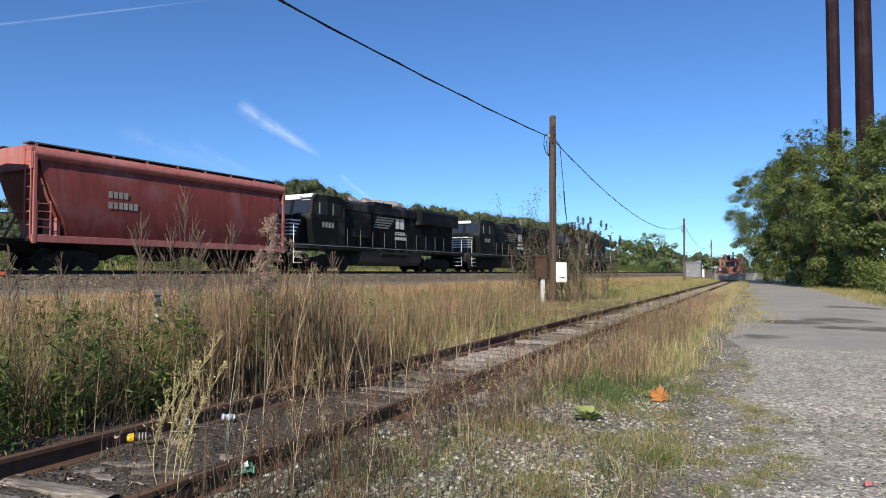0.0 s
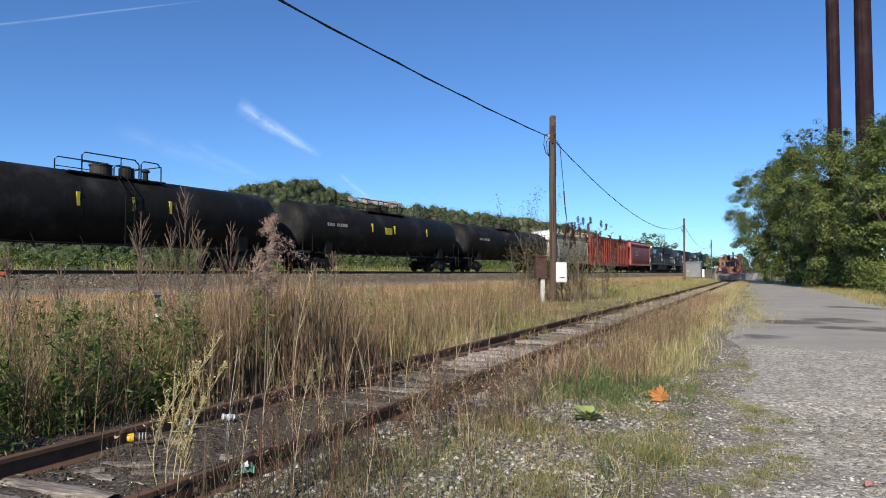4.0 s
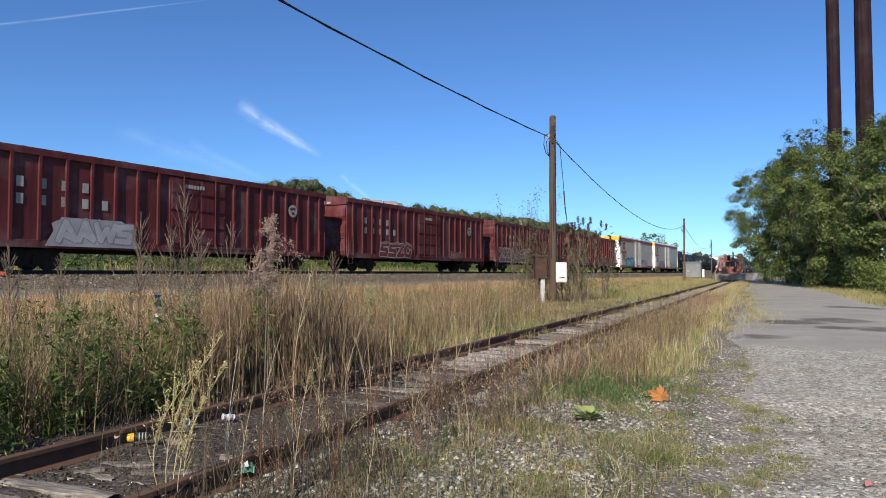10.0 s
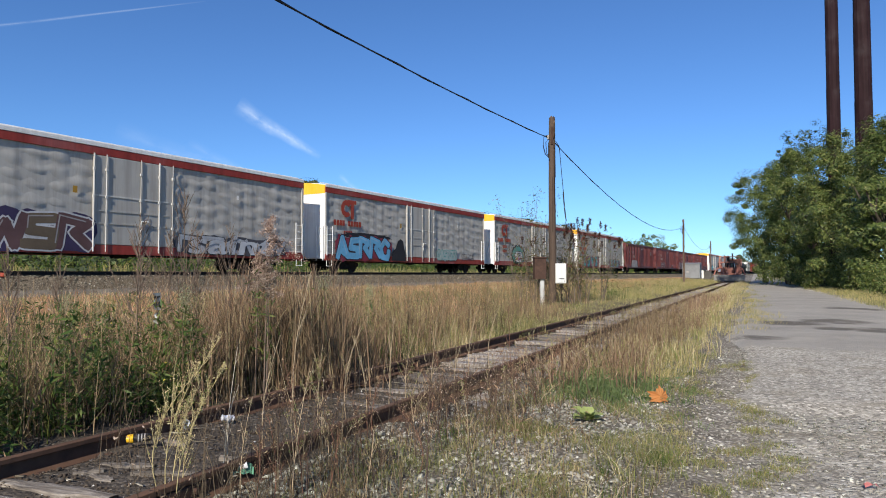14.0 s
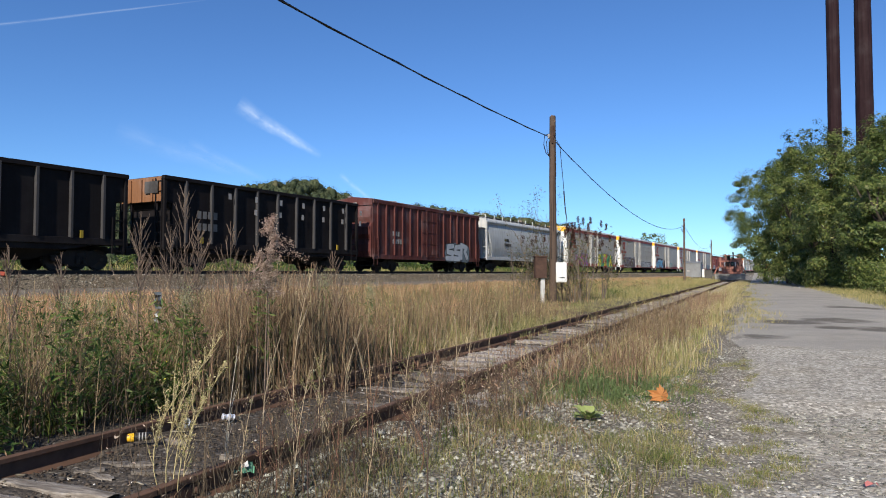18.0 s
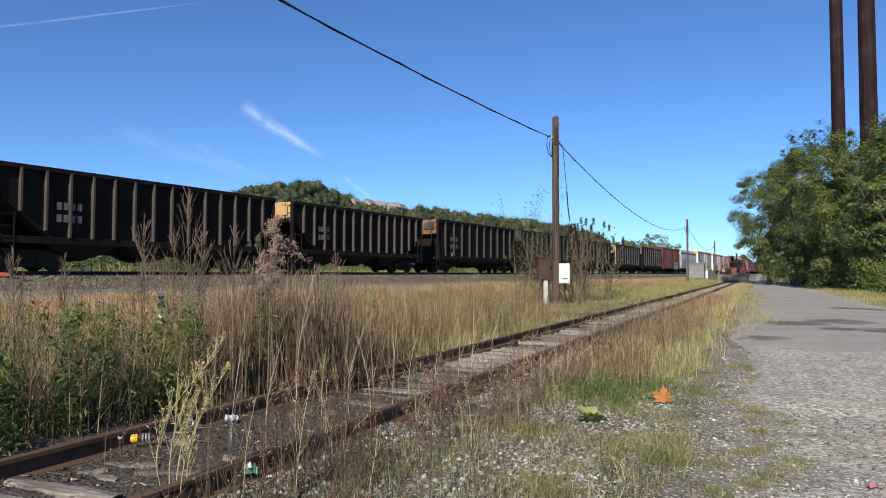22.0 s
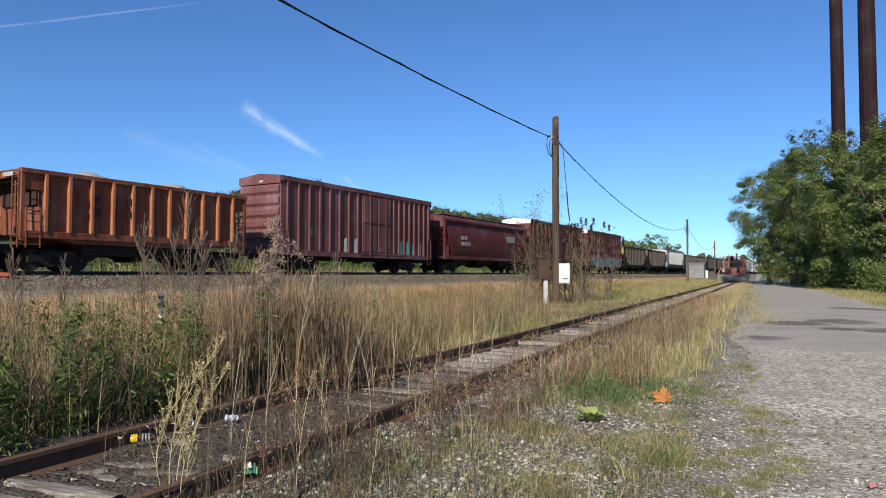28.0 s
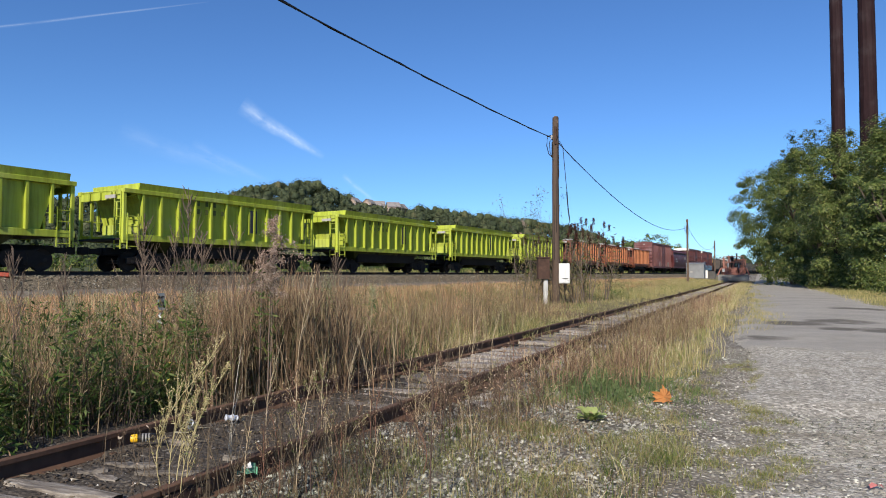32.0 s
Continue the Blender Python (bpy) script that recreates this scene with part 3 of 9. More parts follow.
M_TWIG = plain("grey-brown twigs", (0.165, 0.118, 0.085), 0.85, 0, 0.35, 6)
M_BARK = plain("tree bark", (0.07, 0.055, 0.04), 0.9, 0, 0.4, 5, 0.8)
M_PLUME = foliage("faded seed plume", [(0.0, (0.25, 0.165, 0.13)), (0.6, (0.42, 0.30, 0.25)), (1.0, (0.55, 0.44, 0.38))], 0.9, 0.2)
M_SUMAC = foliage("dark sumac seed heads", [(0.0, (0.03, 0.018, 0.014)), (1.0, (0.09, 0.035, 0.025))], 0.9, 0.05)
M_TURNED = foliage("turning shrub leaves", [(0.0, (0.05, 0.07, 0.025)), (0.5, (0.11, 0.12, 0.045)), (0.8, (0.16, 0.09, 0.045)), (1.0, (0.28, 0.25, 0.09))], 0.6, 0.25)
M_YELLOW = foliage("small yellow flowers", [(0.0, (0.55, 0.42, 0.05)), (1.0, (0.7, 0.6, 0.12))], 0.6, 0.2)


def strips(p0, p1, p2, w, seed):
    """Thin bent strips through three points each."""
    r = np.random.RandomState(seed)
    n = len(p0)
    t = r.rand(n) * math.pi
    side = np.stack([np.cos(t), np.sin(t), np.zeros(n)], 1) * (np.asarray(w) * np.ones(n))[:, None] * 0.5
    v = np.stack([p0 - side, p0 + side, p1 - side * 0.8, p1 + side * 0.8, p2 - side * 0.35, p2 + side * 0.35], 1)
    f = np.array([(0, 1, 3, 2), (2, 3, 5, 4)])[None] + (np.arange(n) * 6)[:, None, None]
    return v.reshape(-1, 3), f.reshape(-1, 4)


def branched(n, sampler, tall, seed, twigs=14, clump=0.25, per=6, spread=0.5, w=0.008, lean=0.12):
    """Dry weeds: a stem with upswept side twigs."""
    r = np.random.RandomState(seed)
    c = sampler(r, max(1, n // per))
    p = c[r.randint(0, len(c), n)] + r.normal(0, clump, (n, 2))
    h = tall[0] + (tall[1] - tall[0]) * r.rand(n)
    z = height(p[:, 0], p[:, 1])
    base = np.concatenate([p, z[:, None]], 1)
    tilt = np.concatenate([r.normal(0, lean, (n, 2)), np.ones((n, 1))], 1)
    tip = base + tilt * h[:, None]
    mid = base + tilt * h[:, None] * 0.55 + np.concatenate([r.normal(0, 0.02, (n, 2)), np.zeros((n, 1))], 1)
    sets = [strips(base, mid, tip, w, seed)]
    k = np.repeat(np.arange(n), twigs)
    q = 0.3 + 0.65 * r.rand(len(k))
    a = r.rand(len(k)) * math.tau
    ln = h[k] * 0.32 * (1.1 - q) * (0.6 + 0.7 * r.rand(len(k))) + 0.03
    d = np.stack([np.cos(a) * spread, np.sin(a) * spread, 0.6 + 0.4 * r.rand(len(k))], 1)
    s0 = base[k] + (tip - base)[k] * q[:, None]
    s1 = s0 + d * ln[:, None] * 0.55
    s2 = s1 + (d * 0.6 + (0, 0, 0.35)) * ln[:, None] * 0.6
    sets.append(strips(s0, s1, s2, w * 0.5, seed + 1))
    return join(*sets), s2


def build_grass():
    def main_lane(s0, s1, l0, l1, power=1.0):
        def pick(r, n):
            s, l = s0 + (s1 - s0) * r.rand(n) ** power, l0 + (l1 - l0) * r.rand(n)
            return np.stack([D2.x * s + N2.x * l, D2.y * s + N2.y * l], 1)
        return pick

    def spot(x, y, dx, dy):
        return lambda r, n: np.stack([r.normal(x, dx, n), r.normal(y, dy, n)], 1)

    def between(s0, s1, u0, u1, power):
        """Between the siding (0) and the main line's ballast (1)."""
        def pick(r, n):
            s = s0 + (s1 - s0) * r.rand(n) ** power
            u = u0 + (u1 - u0) * r.rand(n)
            a = np.stack([D1.x * s - 5.7 * N1.x, D1.y * s - 5.7 * N1.y], 1)
            b = np.stack([D2.x * s - 23.5 * N2.x, D2.y * s - 23.5 * N2.y], 1)
            return a + (b - a) * u[:, None]
        return pick

    v, f = join(blades(31000, between(-4, 116, 0.05, 1, 1.5), (0.15, 0.5), 0.010, 1, 0.6, 0.25, 34),
                blades(4200, between(-4, 100, 0.05, 1, 1.5), (0.4, 0.9), 0.009, 18, 0.5, 0.3, 14),
                blades(7000, lane(9, 30, -9.5, -5.5, 1.2), (0.15, 0.5), 0.008, 2, 0.8, 0.15, 22),
                blades(900, lane(7, 30, -9.5, -5.5, 1.2), (0.5, 1.0), 0.008, 19, 0.5, 0.15, 7),
                blades(6500, lane(8, 22, -7.6, -5.35), (0.08, 0.32), 0.009, 20, 0.8, 0.15, 30),
                blades(1300, lane(1.5, 10, -9.5, -5.5, 1.2), (0.2, 0.8), 0.006, 21, 0.75, 0.10, 18),
                blades(1500, lane(3, 14, -2.6, -0.6, 1.2), (0.05, 0.2), 0.005, 22, 0.8, 0.08, 16),
                blades(13000, lane(10.5, 120, -2.7, -1.0, 1.4), (0.12, 0.42), 0.011, 5, 0.6, 0.22, 30))
    big_mesh("dry_grass", v, f, M_STRAW, "tall dry straw-coloured grass between the tracks", "grass")
    v, f = join(blades(29000, between(-2, 130, 0.62, 1, 1.3), (0.25, 0.62), 0.013, 3, 0.4, 0.3, 40),
                blades(1500, between(2, 90, 0.1, 0.8, 1.2), (0.6, 1.0), 0.008, 32, 0.25, 0.5, 9),
                blades(4000, between(8, 40, 0.1, 0.6, 1.2), (0.5, 0.9), 0.009, 31, 0.35, 0.25, 40),
                blades(15000, between(6, 70, 0.3, 0.75, 1.2), (0.2, 0.55), 0.011, 33, 0.6, 0.3, 50))
    big_mesh("russet_grass", v, f, M_RUSTY, "russet seeded grass along the ballast", "grass")
    v, f = join(blades(3500, main_lane(-30, 140, -36, -29.4), (0.2, 0.7), 0.03, 7, 0.6, 0.4, 30),
                blades(30000, lane(13, 120, -13, -5.5, 1.2), (0.2, 0.5), 0.014, 4, 0.55, 0.3, 30),
                blades(22000, lane(26, 160, 4.7, 8.2, 1.2), (0.08, 0.32), 0.016, 6, 0.35, 0.3, 30),
                blades(1600, lane(17, 100, -0.9, 0.1, 1.3), (0.08, 0.25), 0.012, 61, 0.5, 0.2, 40),
                blades(1500, lane(20, 46, -0.3, 0.5, 1.2), (0.08, 0.25), 0.012, 65, 0.6, 0.2, 40),
                blades(900, lane(3.0, 8, -1.3, -0.5), (0.02, 0.07), 0.004, 66, 1.0, 0.06, 110),
                blades(7000, lane(9, 60, -2.1, -0.9, 1.3), (0.06, 0.28), 0.008, 64, 0.6, 0.12, 50),
                blades(3200, lane(12, 80, -5.2, -2.9, 1.0), (0.08, 0.32), 0.01, 62, 0.5, 0.12, 20))
    big_mesh("meadow_grass", v, f, M_MEADOW, "yellow-green meadow grass beside the siding", "grass")
    v, f = join(blades(20000, between(2, 70, 0.08, 0.8, 1.3), (0.15, 0.5), 0.012, 81, 0.5, 0.25, 60),
                blades(5500, lane(7, 22, -8.5, -5.45), (0.08, 0.35), 0.009, 83, 0.8, 0.15, 40),
                blades(4500, lane(0.5, 10, -11.5, -5.6), (0.2, 0.6), 0.009, 8, 0.8, 0.13, 24),
                blades(700, lane(4, 13, -2.9, -0.6), (0.04, 0.16), 0.007, 9, 0.8, 0.07, 30))
    big_mesh("green_grass", v, f, M_WEED, "green weeds and grass", "grass")
    v, f = blades(5200, spot(2.0, 8.4, 0.38, 0.75), (0.05, 0.2), 0.006, 10, 0.6, 0.05, 14)
    big_mesh("fresh_grass", v, f, M_FRESH, "patch of fresh green grass by the lane", "grass")
    v, f = join(blades(8500, lane(3.4, 12, -0.45, 0.25), (0.015, 0.06), 0.005, 63, 1.1, 0.075, 210),
                blades(9000, lane(2.4, 11, -2.9, -0.6), (0.03, 0.12), 0.005, 67, 0.9, 0.16, 280),
                blades(9000, lane(2.4, 13, -2.9, -0.7), (0.015, 0.075), 0.004, 401, 0.9, 0.11, 70),
                blades(4000, lane(2.4, 13, -2.9, -0.5), (0.03, 0.14), 0.004, 402, 0.7, 0.05, 24),
                blades(6000, lane(2.4, 13, -2.9, -0.6), (0.02, 0.08), 0.005, 404, 1.0, 0.09, 90),
                blades(1500, lane(2.2, 10, -5.2, -4.9), (0.02, 0.09), 0.004, 403, 0.9, 0.05, 24))
    big_mesh("thin_turf", v, f, M_TURF, "thin olive and brown turf on the gravel", "grass")
    v, f = join(blades(4200, lane(8, 40, -2.85, -1.3, 1.3), (0.25, 0.75), 0.008, 411, 0.4, 0.12, 26),
                blades(1500, lane(6, 30, -9.5, -5.6, 1.2), (0.4, 1.0), 0.008, 412, 0.5, 0.13, 22),
                blades(500, lane(2.2, 7, -2.95, -1.95), (0.05, 0.3), 0.005, 416, 0.9, 0.08, 20),
                blades(2600, spot(-2.5, 9.2, 0.42, 0.8), (0.6, 1.35), 0.010, 413, 0.22, 0.09, 16),
                blades(900, spot(-2.1, 9.25, 0.36, 0.8), (0.7, 1.4), 0.013, 417, 0.16, 0.08, 14),
                blades(260, spot(-2.0, 9.5, 0.7, 1.0), (0.8, 1.35), 0.014, 418, 0.2, 0.1, 8),
                blades(600, spot(-1.6, 9.6, 0.5, 0.9), (0.4, 0.9), 0.008, 414, 0.5, 0.09, 12),
                blades(900, lane(2, 8, -8.5, -5.7), (0.3, 1.1), 0.007, 415, 0.45, 0.09, 9))
    big_mesh("brown_stems", v, f, M_BROWN, "reddish-brown dried stems", "dry weeds")
    r = np.random.RandomState(61)
    n = 9000
    p = np.concatenate([lane(2, 24, -9, -5.6, 1.2)(r, n), spot(-2.5, 9.2, 0.8, 1.2)(r, 2500), lane(5, 26, -2.8, -1.3, 1.2)(r, 2200)])
    z = height(p[:, 0], p[:, 1]) + 0.75 * r.rand(len(p)) ** 1.5 * growth(p)
    v, f = leaf_cloud(np.concatenate([p, z[:, None]], 1), 0.028, 62, 0.35, 0.0)
    big_mesh("withered_leaves", v, f, M_BROWN, "curled withered leaves on the dry stems", "dry weeds")
    sets, ends, dark = [], [], []
    for n, smp, tall, seed, tw, cl, per, sp, w, ln in (
            (400, lane(1.5, 18, -7.8, -5.5, 1.0), (0.5, 1.5), 201, 16, 0.14, 9, 0.45, 0.008, 0.16),
            (170, lane(6, 30, -9, -6.0, 1.0), (0.8, 1.35), 205, 14, 0.3, 6, 0.45, 0.009, 0.1),
            (95, lane(3, 16, -3.1, -2.1, 1.0), (0.35, 0.85), 211, 12, 0.12, 6, 0.45, 0.006, 0.15),
            (200, lane(10, 24, -2.8, -1.2, 1.0), (0.5, 0.95), 215, 14, 0.25, 9, 0.4, 0.008, 0.1),
            (260, lane(5.5, 9.8, -7.2, -5.6, 1.0), (0.6, 1.35), 231, 16, 0.16, 10, 0.5, 0.007, 0.2),
            (60, lane(3.4, 9, -4.7, -3.4, 1.0), (0.15, 0.55), 219, 9, 0.1, 4, 0.6, 0.005, 0.2),
            (150, lane(2.2, 6.5, -2.95, -1.8, 1.0), (0.25, 0.75), 223, 10, 0.1, 7, 0.5, 0.005, 0.25),
            (280, between(10, 70, 0.1, 0.95, 1.2), (0.6, 1.1), 227, 10, 0.5, 8, 0.4, 0.011, 0.1)):
        s, e = branched(n, smp, tall, seed, tw, cl, per, sp, w, ln)
        (dark if seed in (211, 223, 219) else sets).append(s)
        ends.append(e)
    sets += [blades(1300, lane(1, 26, -7.2, -5.5), (0.6, 1.3), 0.009, 11, 0.3, 0.12, 14),
             blades(1300, lane(2, 9, -3.0, -0.6), (0.05, 0.26), 0.005, 14, 0.8, 0.1, 14)]
    dark += [blades(260, lane(2.2, 7.5, -3.0, -1.5), (0.3, 0.95), 0.0045, 431, 0.3, 0.12, 5),
             blades(130, lane(3.2, 10, -4.7, -3.3), (0.2, 0.75), 0.004, 432, 0.35, 0.08, 5),
             blades(220, lane(4, 12, -7.5, -5.3), (0.5, 1.3), 0.006, 433, 0.5, 0.15, 6)]
    dark += [blades(2400, lane(3.8, 9.0, -7.3, -5.6), (0.15, 0.7), 0.008, 434, 0.9, 0.12, 20)]
    dv, df = join(*dark)
    big_mesh("dark_weeds", dv, df, M_DUSK, "dark dead weed stems beside the rails", "dry weeds")
    v, f = join(*sets)
    big_mesh("dry_stalks", v, f, M_STALK, "brown dried weed stalks along the siding", "dry weeds")
    e = np.concatenate(ends)
    r = np.random.RandomState(5)
    pick = r.randint(0, len(e), 9000)
    v, f = leaf_cloud(e[pick] + r.normal(0, 0.012, (9000, 3)), 0.011, 77, 0.7)
    big_mesh("seed_tufts", v, f, M_PLUME, "pale dry seed tufts on the weeds", "dry weeds")


def limbs(rnd, base, h, r0, spread, levels, geo, tips, bend=0.25, n_sides=6, fork=(2, 4)):
    """Grows tapering limbs from base; collects the twig ends."""
    def grow(p, d, length, r, lev):
        path = [p]
        q = p
        for _ in range(3):
            d = (d + Vector((rnd.uniform(-1, 1), rnd.uniform(-1, 1), rnd.uniform(-0.3, 0.6))) * bend).normalized()
            q = q + d * length / 3
            path.append(q)
        geo.tube(path, r, n_sides if lev > 1 else 4, r * 0.55)
        if lev <= 1:
            tips.append((q, d))
            return
        for k in range(rnd.randint(*fork)):
            at = path[rnd.choice((1, 2, 3))]
            dd = (d + Vector((rnd.uniform(-1, 1), rnd.uniform(-1, 1), rnd.uniform(-0.2, 0.7))) * spread).normalized()
            grow(at, dd, length * rnd.uniform(0.55, 0.8), r * 0.55, lev - 1)
        grow(path[3], d, length * 0.7, r * 0.55, lev - 1)
    grow(Vector(base), Vector((rnd.uniform(-0.1, 0.1), rnd.uniform(-0.1, 0.1), 1)).normalized(), h, r0, levels)


def tree(name, at, h, r, seed, leaves, leaf, label, mat=None, group="", low=0.15, category="tree", clump=130):
    """A trunk with limbs and a crown of leaf clumps with gaps and an uneven outline."""
    rnd = random.Random(seed)
    root = thing(name, label, category, pose(at[0], at[1], at[2]), group)
    g, tips = Geo(), []
    limbs(rnd, (0, 0, -0.2), h * 0.34, 0.018 * h + 0.05, 0.8, 3, g, tips, 0.22)
    part("trunk", g, M_BARK, root, "dark bark trunk and limbs", smooth_angle=60)
    R = np.random.RandomState(seed)
    n = max(6, leaves // clump)
    th, ph = R.rand(n) * math.tau, R.rand(n)
    rr = r * (0.45 + 0.55 * R.rand(n)) * np.sqrt(1 - ((ph - 0.45) / 0.75) ** 2 * 0.8)
    c = np.stack([np.cos(th) * rr, np.sin(th) * rr, h * (low + (1 - low) * ph)], 1)
    c = np.concatenate([c, np.array([tuple(p) for p, d in tips])])
    idx = R.randint(0, len(c), leaves)
    off = R.normal(0, 1, (leaves, 3))
    off /= np.linalg.norm(off, axis=1)[:, None]
    off *= (R.rand(leaves) ** 0.3)[:, None] * r * 0.25 * (0.3 + 1.25 * R.rand(len(c)) ** 1.3)[idx][:, None]
    off[:, 2] *= 0.7
    pts = c[idx] + off
    face = off / np.linalg.norm(off, axis=1)[:, None]
    far = c[idx] - (0, 0, h * 0.5)
    face = face + 0.55 * far / (np.linalg.norm(far, axis=1)[:, None] + 0.01) + (0, 0, 0.3)
    keep = pts[:, 2] > 0.1
    v, f = leaf_cloud(pts[keep], leaf, seed + 1, 0.7, out=face[keep])
    big_mesh("crown", v, f, mat or M_TREE, "leafy crown", "", "stuff", root)
    return root


# ---- rolling stock ----
W = 1.6


def truck(car, x, axles=2, wheelbase=1.78, r=0.42):
    """A bogie: bolster, two side frames, wheels on axles."""
    def bolster():
        return Geo().box(-0.2, 0.2, -1.1, 1.1, 0.38, 0.72, 0.03)
    t = part("truck", bolster, M_UNDER, car, "dark cast-steel truck", at=(x, 0, 0), key=("bolster", axles))
    span = wheelbase * (axles - 1)

    def side():
        e = span / 2 + 0.25
        lift = 0.14 if axles == 3 else 0.0
        return Geo().extrude([(-e, 0.56 + lift), (-e, 0.34), (-e + 0.42, 0.32), (-0.5, 0.16), (0.5, 0.16), (e - 0.42, 0.32), (e, 0.34), (e, 0.56 + lift), (e - 0.4, 0.62 + lift), (0.55, 0.78 + lift), (-0.55, 0.78 + lift), (-e + 0.4, 0.62 + lift)], -0.07, 0.07, "y")

    def wheel():
        return Geo().lathe([(0.10, -0.09), (0.12, -0.05), (r - 0.06, -0.03), (r, -0.07), (r, 0.04), (r + 0.028, 0.05), (r + 0.02, 0.075), (r - 0.05, 0.07), (0.12, 0.05), (0.1, 0.08)], (0, 0, 0), "y", 22)

    for s in (-1, 1):
        part("side_frame", side, M_UNDER, t, at=(0, s * 1.0, 0), key=("side_frame", axles, wheelbase))
        part("spring_nest", Geo().lathe([(0.09, 0.24), (0.1, 0.3), (0.085, 0.36), (0.1, 0.42), (0.085, 0.48), (0.09, 0.52)], (-0.14, 0, 0), "z", 10).lathe([(0.09, 0.24), (0.1, 0.3), (0.085, 0.36), (0.1, 0.42), (0.09, 0.52)], (0.14, 0, 0), "z", 10),
             M_UNDER, t, at=(0, s * 1.09, 0), key="spring_nest")
    for k in range(axles):
        ax = -span / 2 + k * wheelbase
        part("axle", Geo().lathe([(0.08, -1.08), (0.08, 1.08)], (0, 0, 0), "y", 10), M_WHEEL, t, at=(ax, 0, r), key="axle")
        for s in (-1, 1):
            part("wheel", wheel, M_WHEEL, t, at=(ax, s * 0.74, r), rz=0 if s < 0 else 180, key=("wheel", r), smooth_angle=40)
    return t


def couplers(car, L):
    for s in (-1, 1):
        part("coupler", lambda: Geo().box(0, 0.75, -0.09, 0.09, 0.72, 0.95, 0.02).box(0.62, 0.98, -0.16, 0.13, 0.68, 1.0, 0.03), M_UNDER, car, "knuckle coupler", at=(s * (L / 2 - 0.15), 0, 0), rz=0 if s > 0 else 180, key="coupler")


def underframe(car, L, floor, sill_w=0.3):
    part("centre_sill", Geo().box(-L / 2 + 0.1, L / 2 - 0.1, -sill_w, sill_w, 0.68, floor, 0.02), M_UNDER, car, "dark centre sill")
    part("brake_cylinder", lambda: Geo().lathe([(0.02, -0.4), (0.18, -0.38), (0.18, 0.3), (0.1, 0.42)], (0, -0.75, 0.72), "x", 14).tube([(-1.4, -0.75, 0.72), (1.6, -0.7, 0.74)], 0.025, 6), M_UNDER, car, key="brake_cylinder")


def ladder(car, x, y, z0, z1, mat, width=0.45, along="x", rungs=5, name="ladder"):
    g = Geo()
    for k in (0, 1):
        if along == "x":
            g.box(x + k * width - 0.022, x + k * width + 0.022, y - 0.02, y + 0.02, z0, z1)
        else:
            g.box(x - 0.02, x + 0.02, y + k * width - 0.022, y + k * width + 0.022, z0, z1)
    for i in range(rungs):
        z = z0 + 0.12 + (z1 - z0 - 0.24) * i / (rungs - 1)
        g.tube([(x, y, z), (x + width, y, z)] if along == "x" else [(x, y, z), (x, y + width, z)], 0.018, 5)
    part(name, g, mat, car, "steel ladder")


def bars(car, x, z, text, hgt, mat, y=-W - 0.008, gap=0.5, name="lettering", label="stencilled marks"):
    """Plain blocks in place of lettering: one block for each character, one mesh for each line."""
    w = hgt * 0.62 + hgt * gap * 0.5
    for line in text.split("|"):
        g = Geo()
        for k, ch in enumerate(line):
            if ch != " ":
                x0 = x + k * w
                g.box(x0, x0 + w - hgt * max(0.16, gap * 0.5), y, y + 0.006, z - hgt * 0.95, z)
        if g.v:
            part(name, g, mat, car, label)
        z -= hgt * 1.55


def flat(car, pts, mat, y, name, label=""):
    """A flat painted shape on the near side from outline points (x, z)."""
    g = Geo().extrude(pts, y, y + 0.004, "y")
    return part(name, g, mat, car, label)


def blob(x, z, rx, rz, rnd, n=18, rough=0.12):
    """A wobbly rounded outline."""
    k = [1 + rough * rnd.uniform(-1, 1) for _ in range(n)]
    return [(x + rx * k[i] * abs(math.cos(i * math.tau / n)) ** 0.7 * math.copysign(1, math.cos(i * math.tau / n)),
             z + rz * k[i] * abs(math.sin(i * math.tau / n)) ** 0.7 * math.copysign(1, math.sin(i * math.tau / n))) for i in range(n)]


def fat_line(geo, pts, width, y, step):
    """A thick painted line through points (x, z): one thin plate for each stretch, each a hair further out."""
    for i, (p, q) in enumerate(zip(pts, pts[1:])):
        dx, dz = q[0] - p[0], q[1] - p[1]
        ln = math.hypot(dx, dz) or 1.0
        ux, uz = dx / ln * width * 0.42, dz / ln * width * 0.42
        nx, nz = -dz / ln * width / 2, dx / ln * width / 2
        k = y - step * i
        geo.extrude([(p[0] - ux + nx * 0.8, p[1] - uz + nz * 0.8), (p[0] - ux - nx * 0.8, p[1] - uz - nz * 0.8), (p[0] - nx, p[1] - nz), (q[0] - nx, q[1] - nz),
                     (q[0] + ux - nx * 0.8, q[1] + uz - nz * 0.8), (q[0] + ux + nx * 0.8, q[1] + uz + nz * 0.8), (q[0] + nx, q[1] + nz), (p[0] + nx, p[1] + nz)], k - 0.0008, k, "y")


HOOKS = [((0.05, 0.1), (0.1, 0.95), (0.85, 0.8), (0.5, 0.5), (0.95, 0.12)), ((0.9, 0.9), (0.2, 0.85), (0.15, 0.5), (0.85, 0.45), (0.8, 0.08), (0.05, 0.1)),
         ((0.0, 0.9), (0.25, 0.1), (0.5, 0.7), (0.75, 0.1), (1.0, 0.9)), ((0.1, 0.05), (0.45, 0.95), (0.9, 0.1), (0.35, 0.38)),
         ((0.9, 0.75), (0.5, 0.95), (0.08, 0.6), (0.2, 0.1), (0.75, 0.05), (0.9, 0.4)), ((0.05, 0.95), (0.9, 0.9), (0.15, 0.1), (0.95, 0.15))]


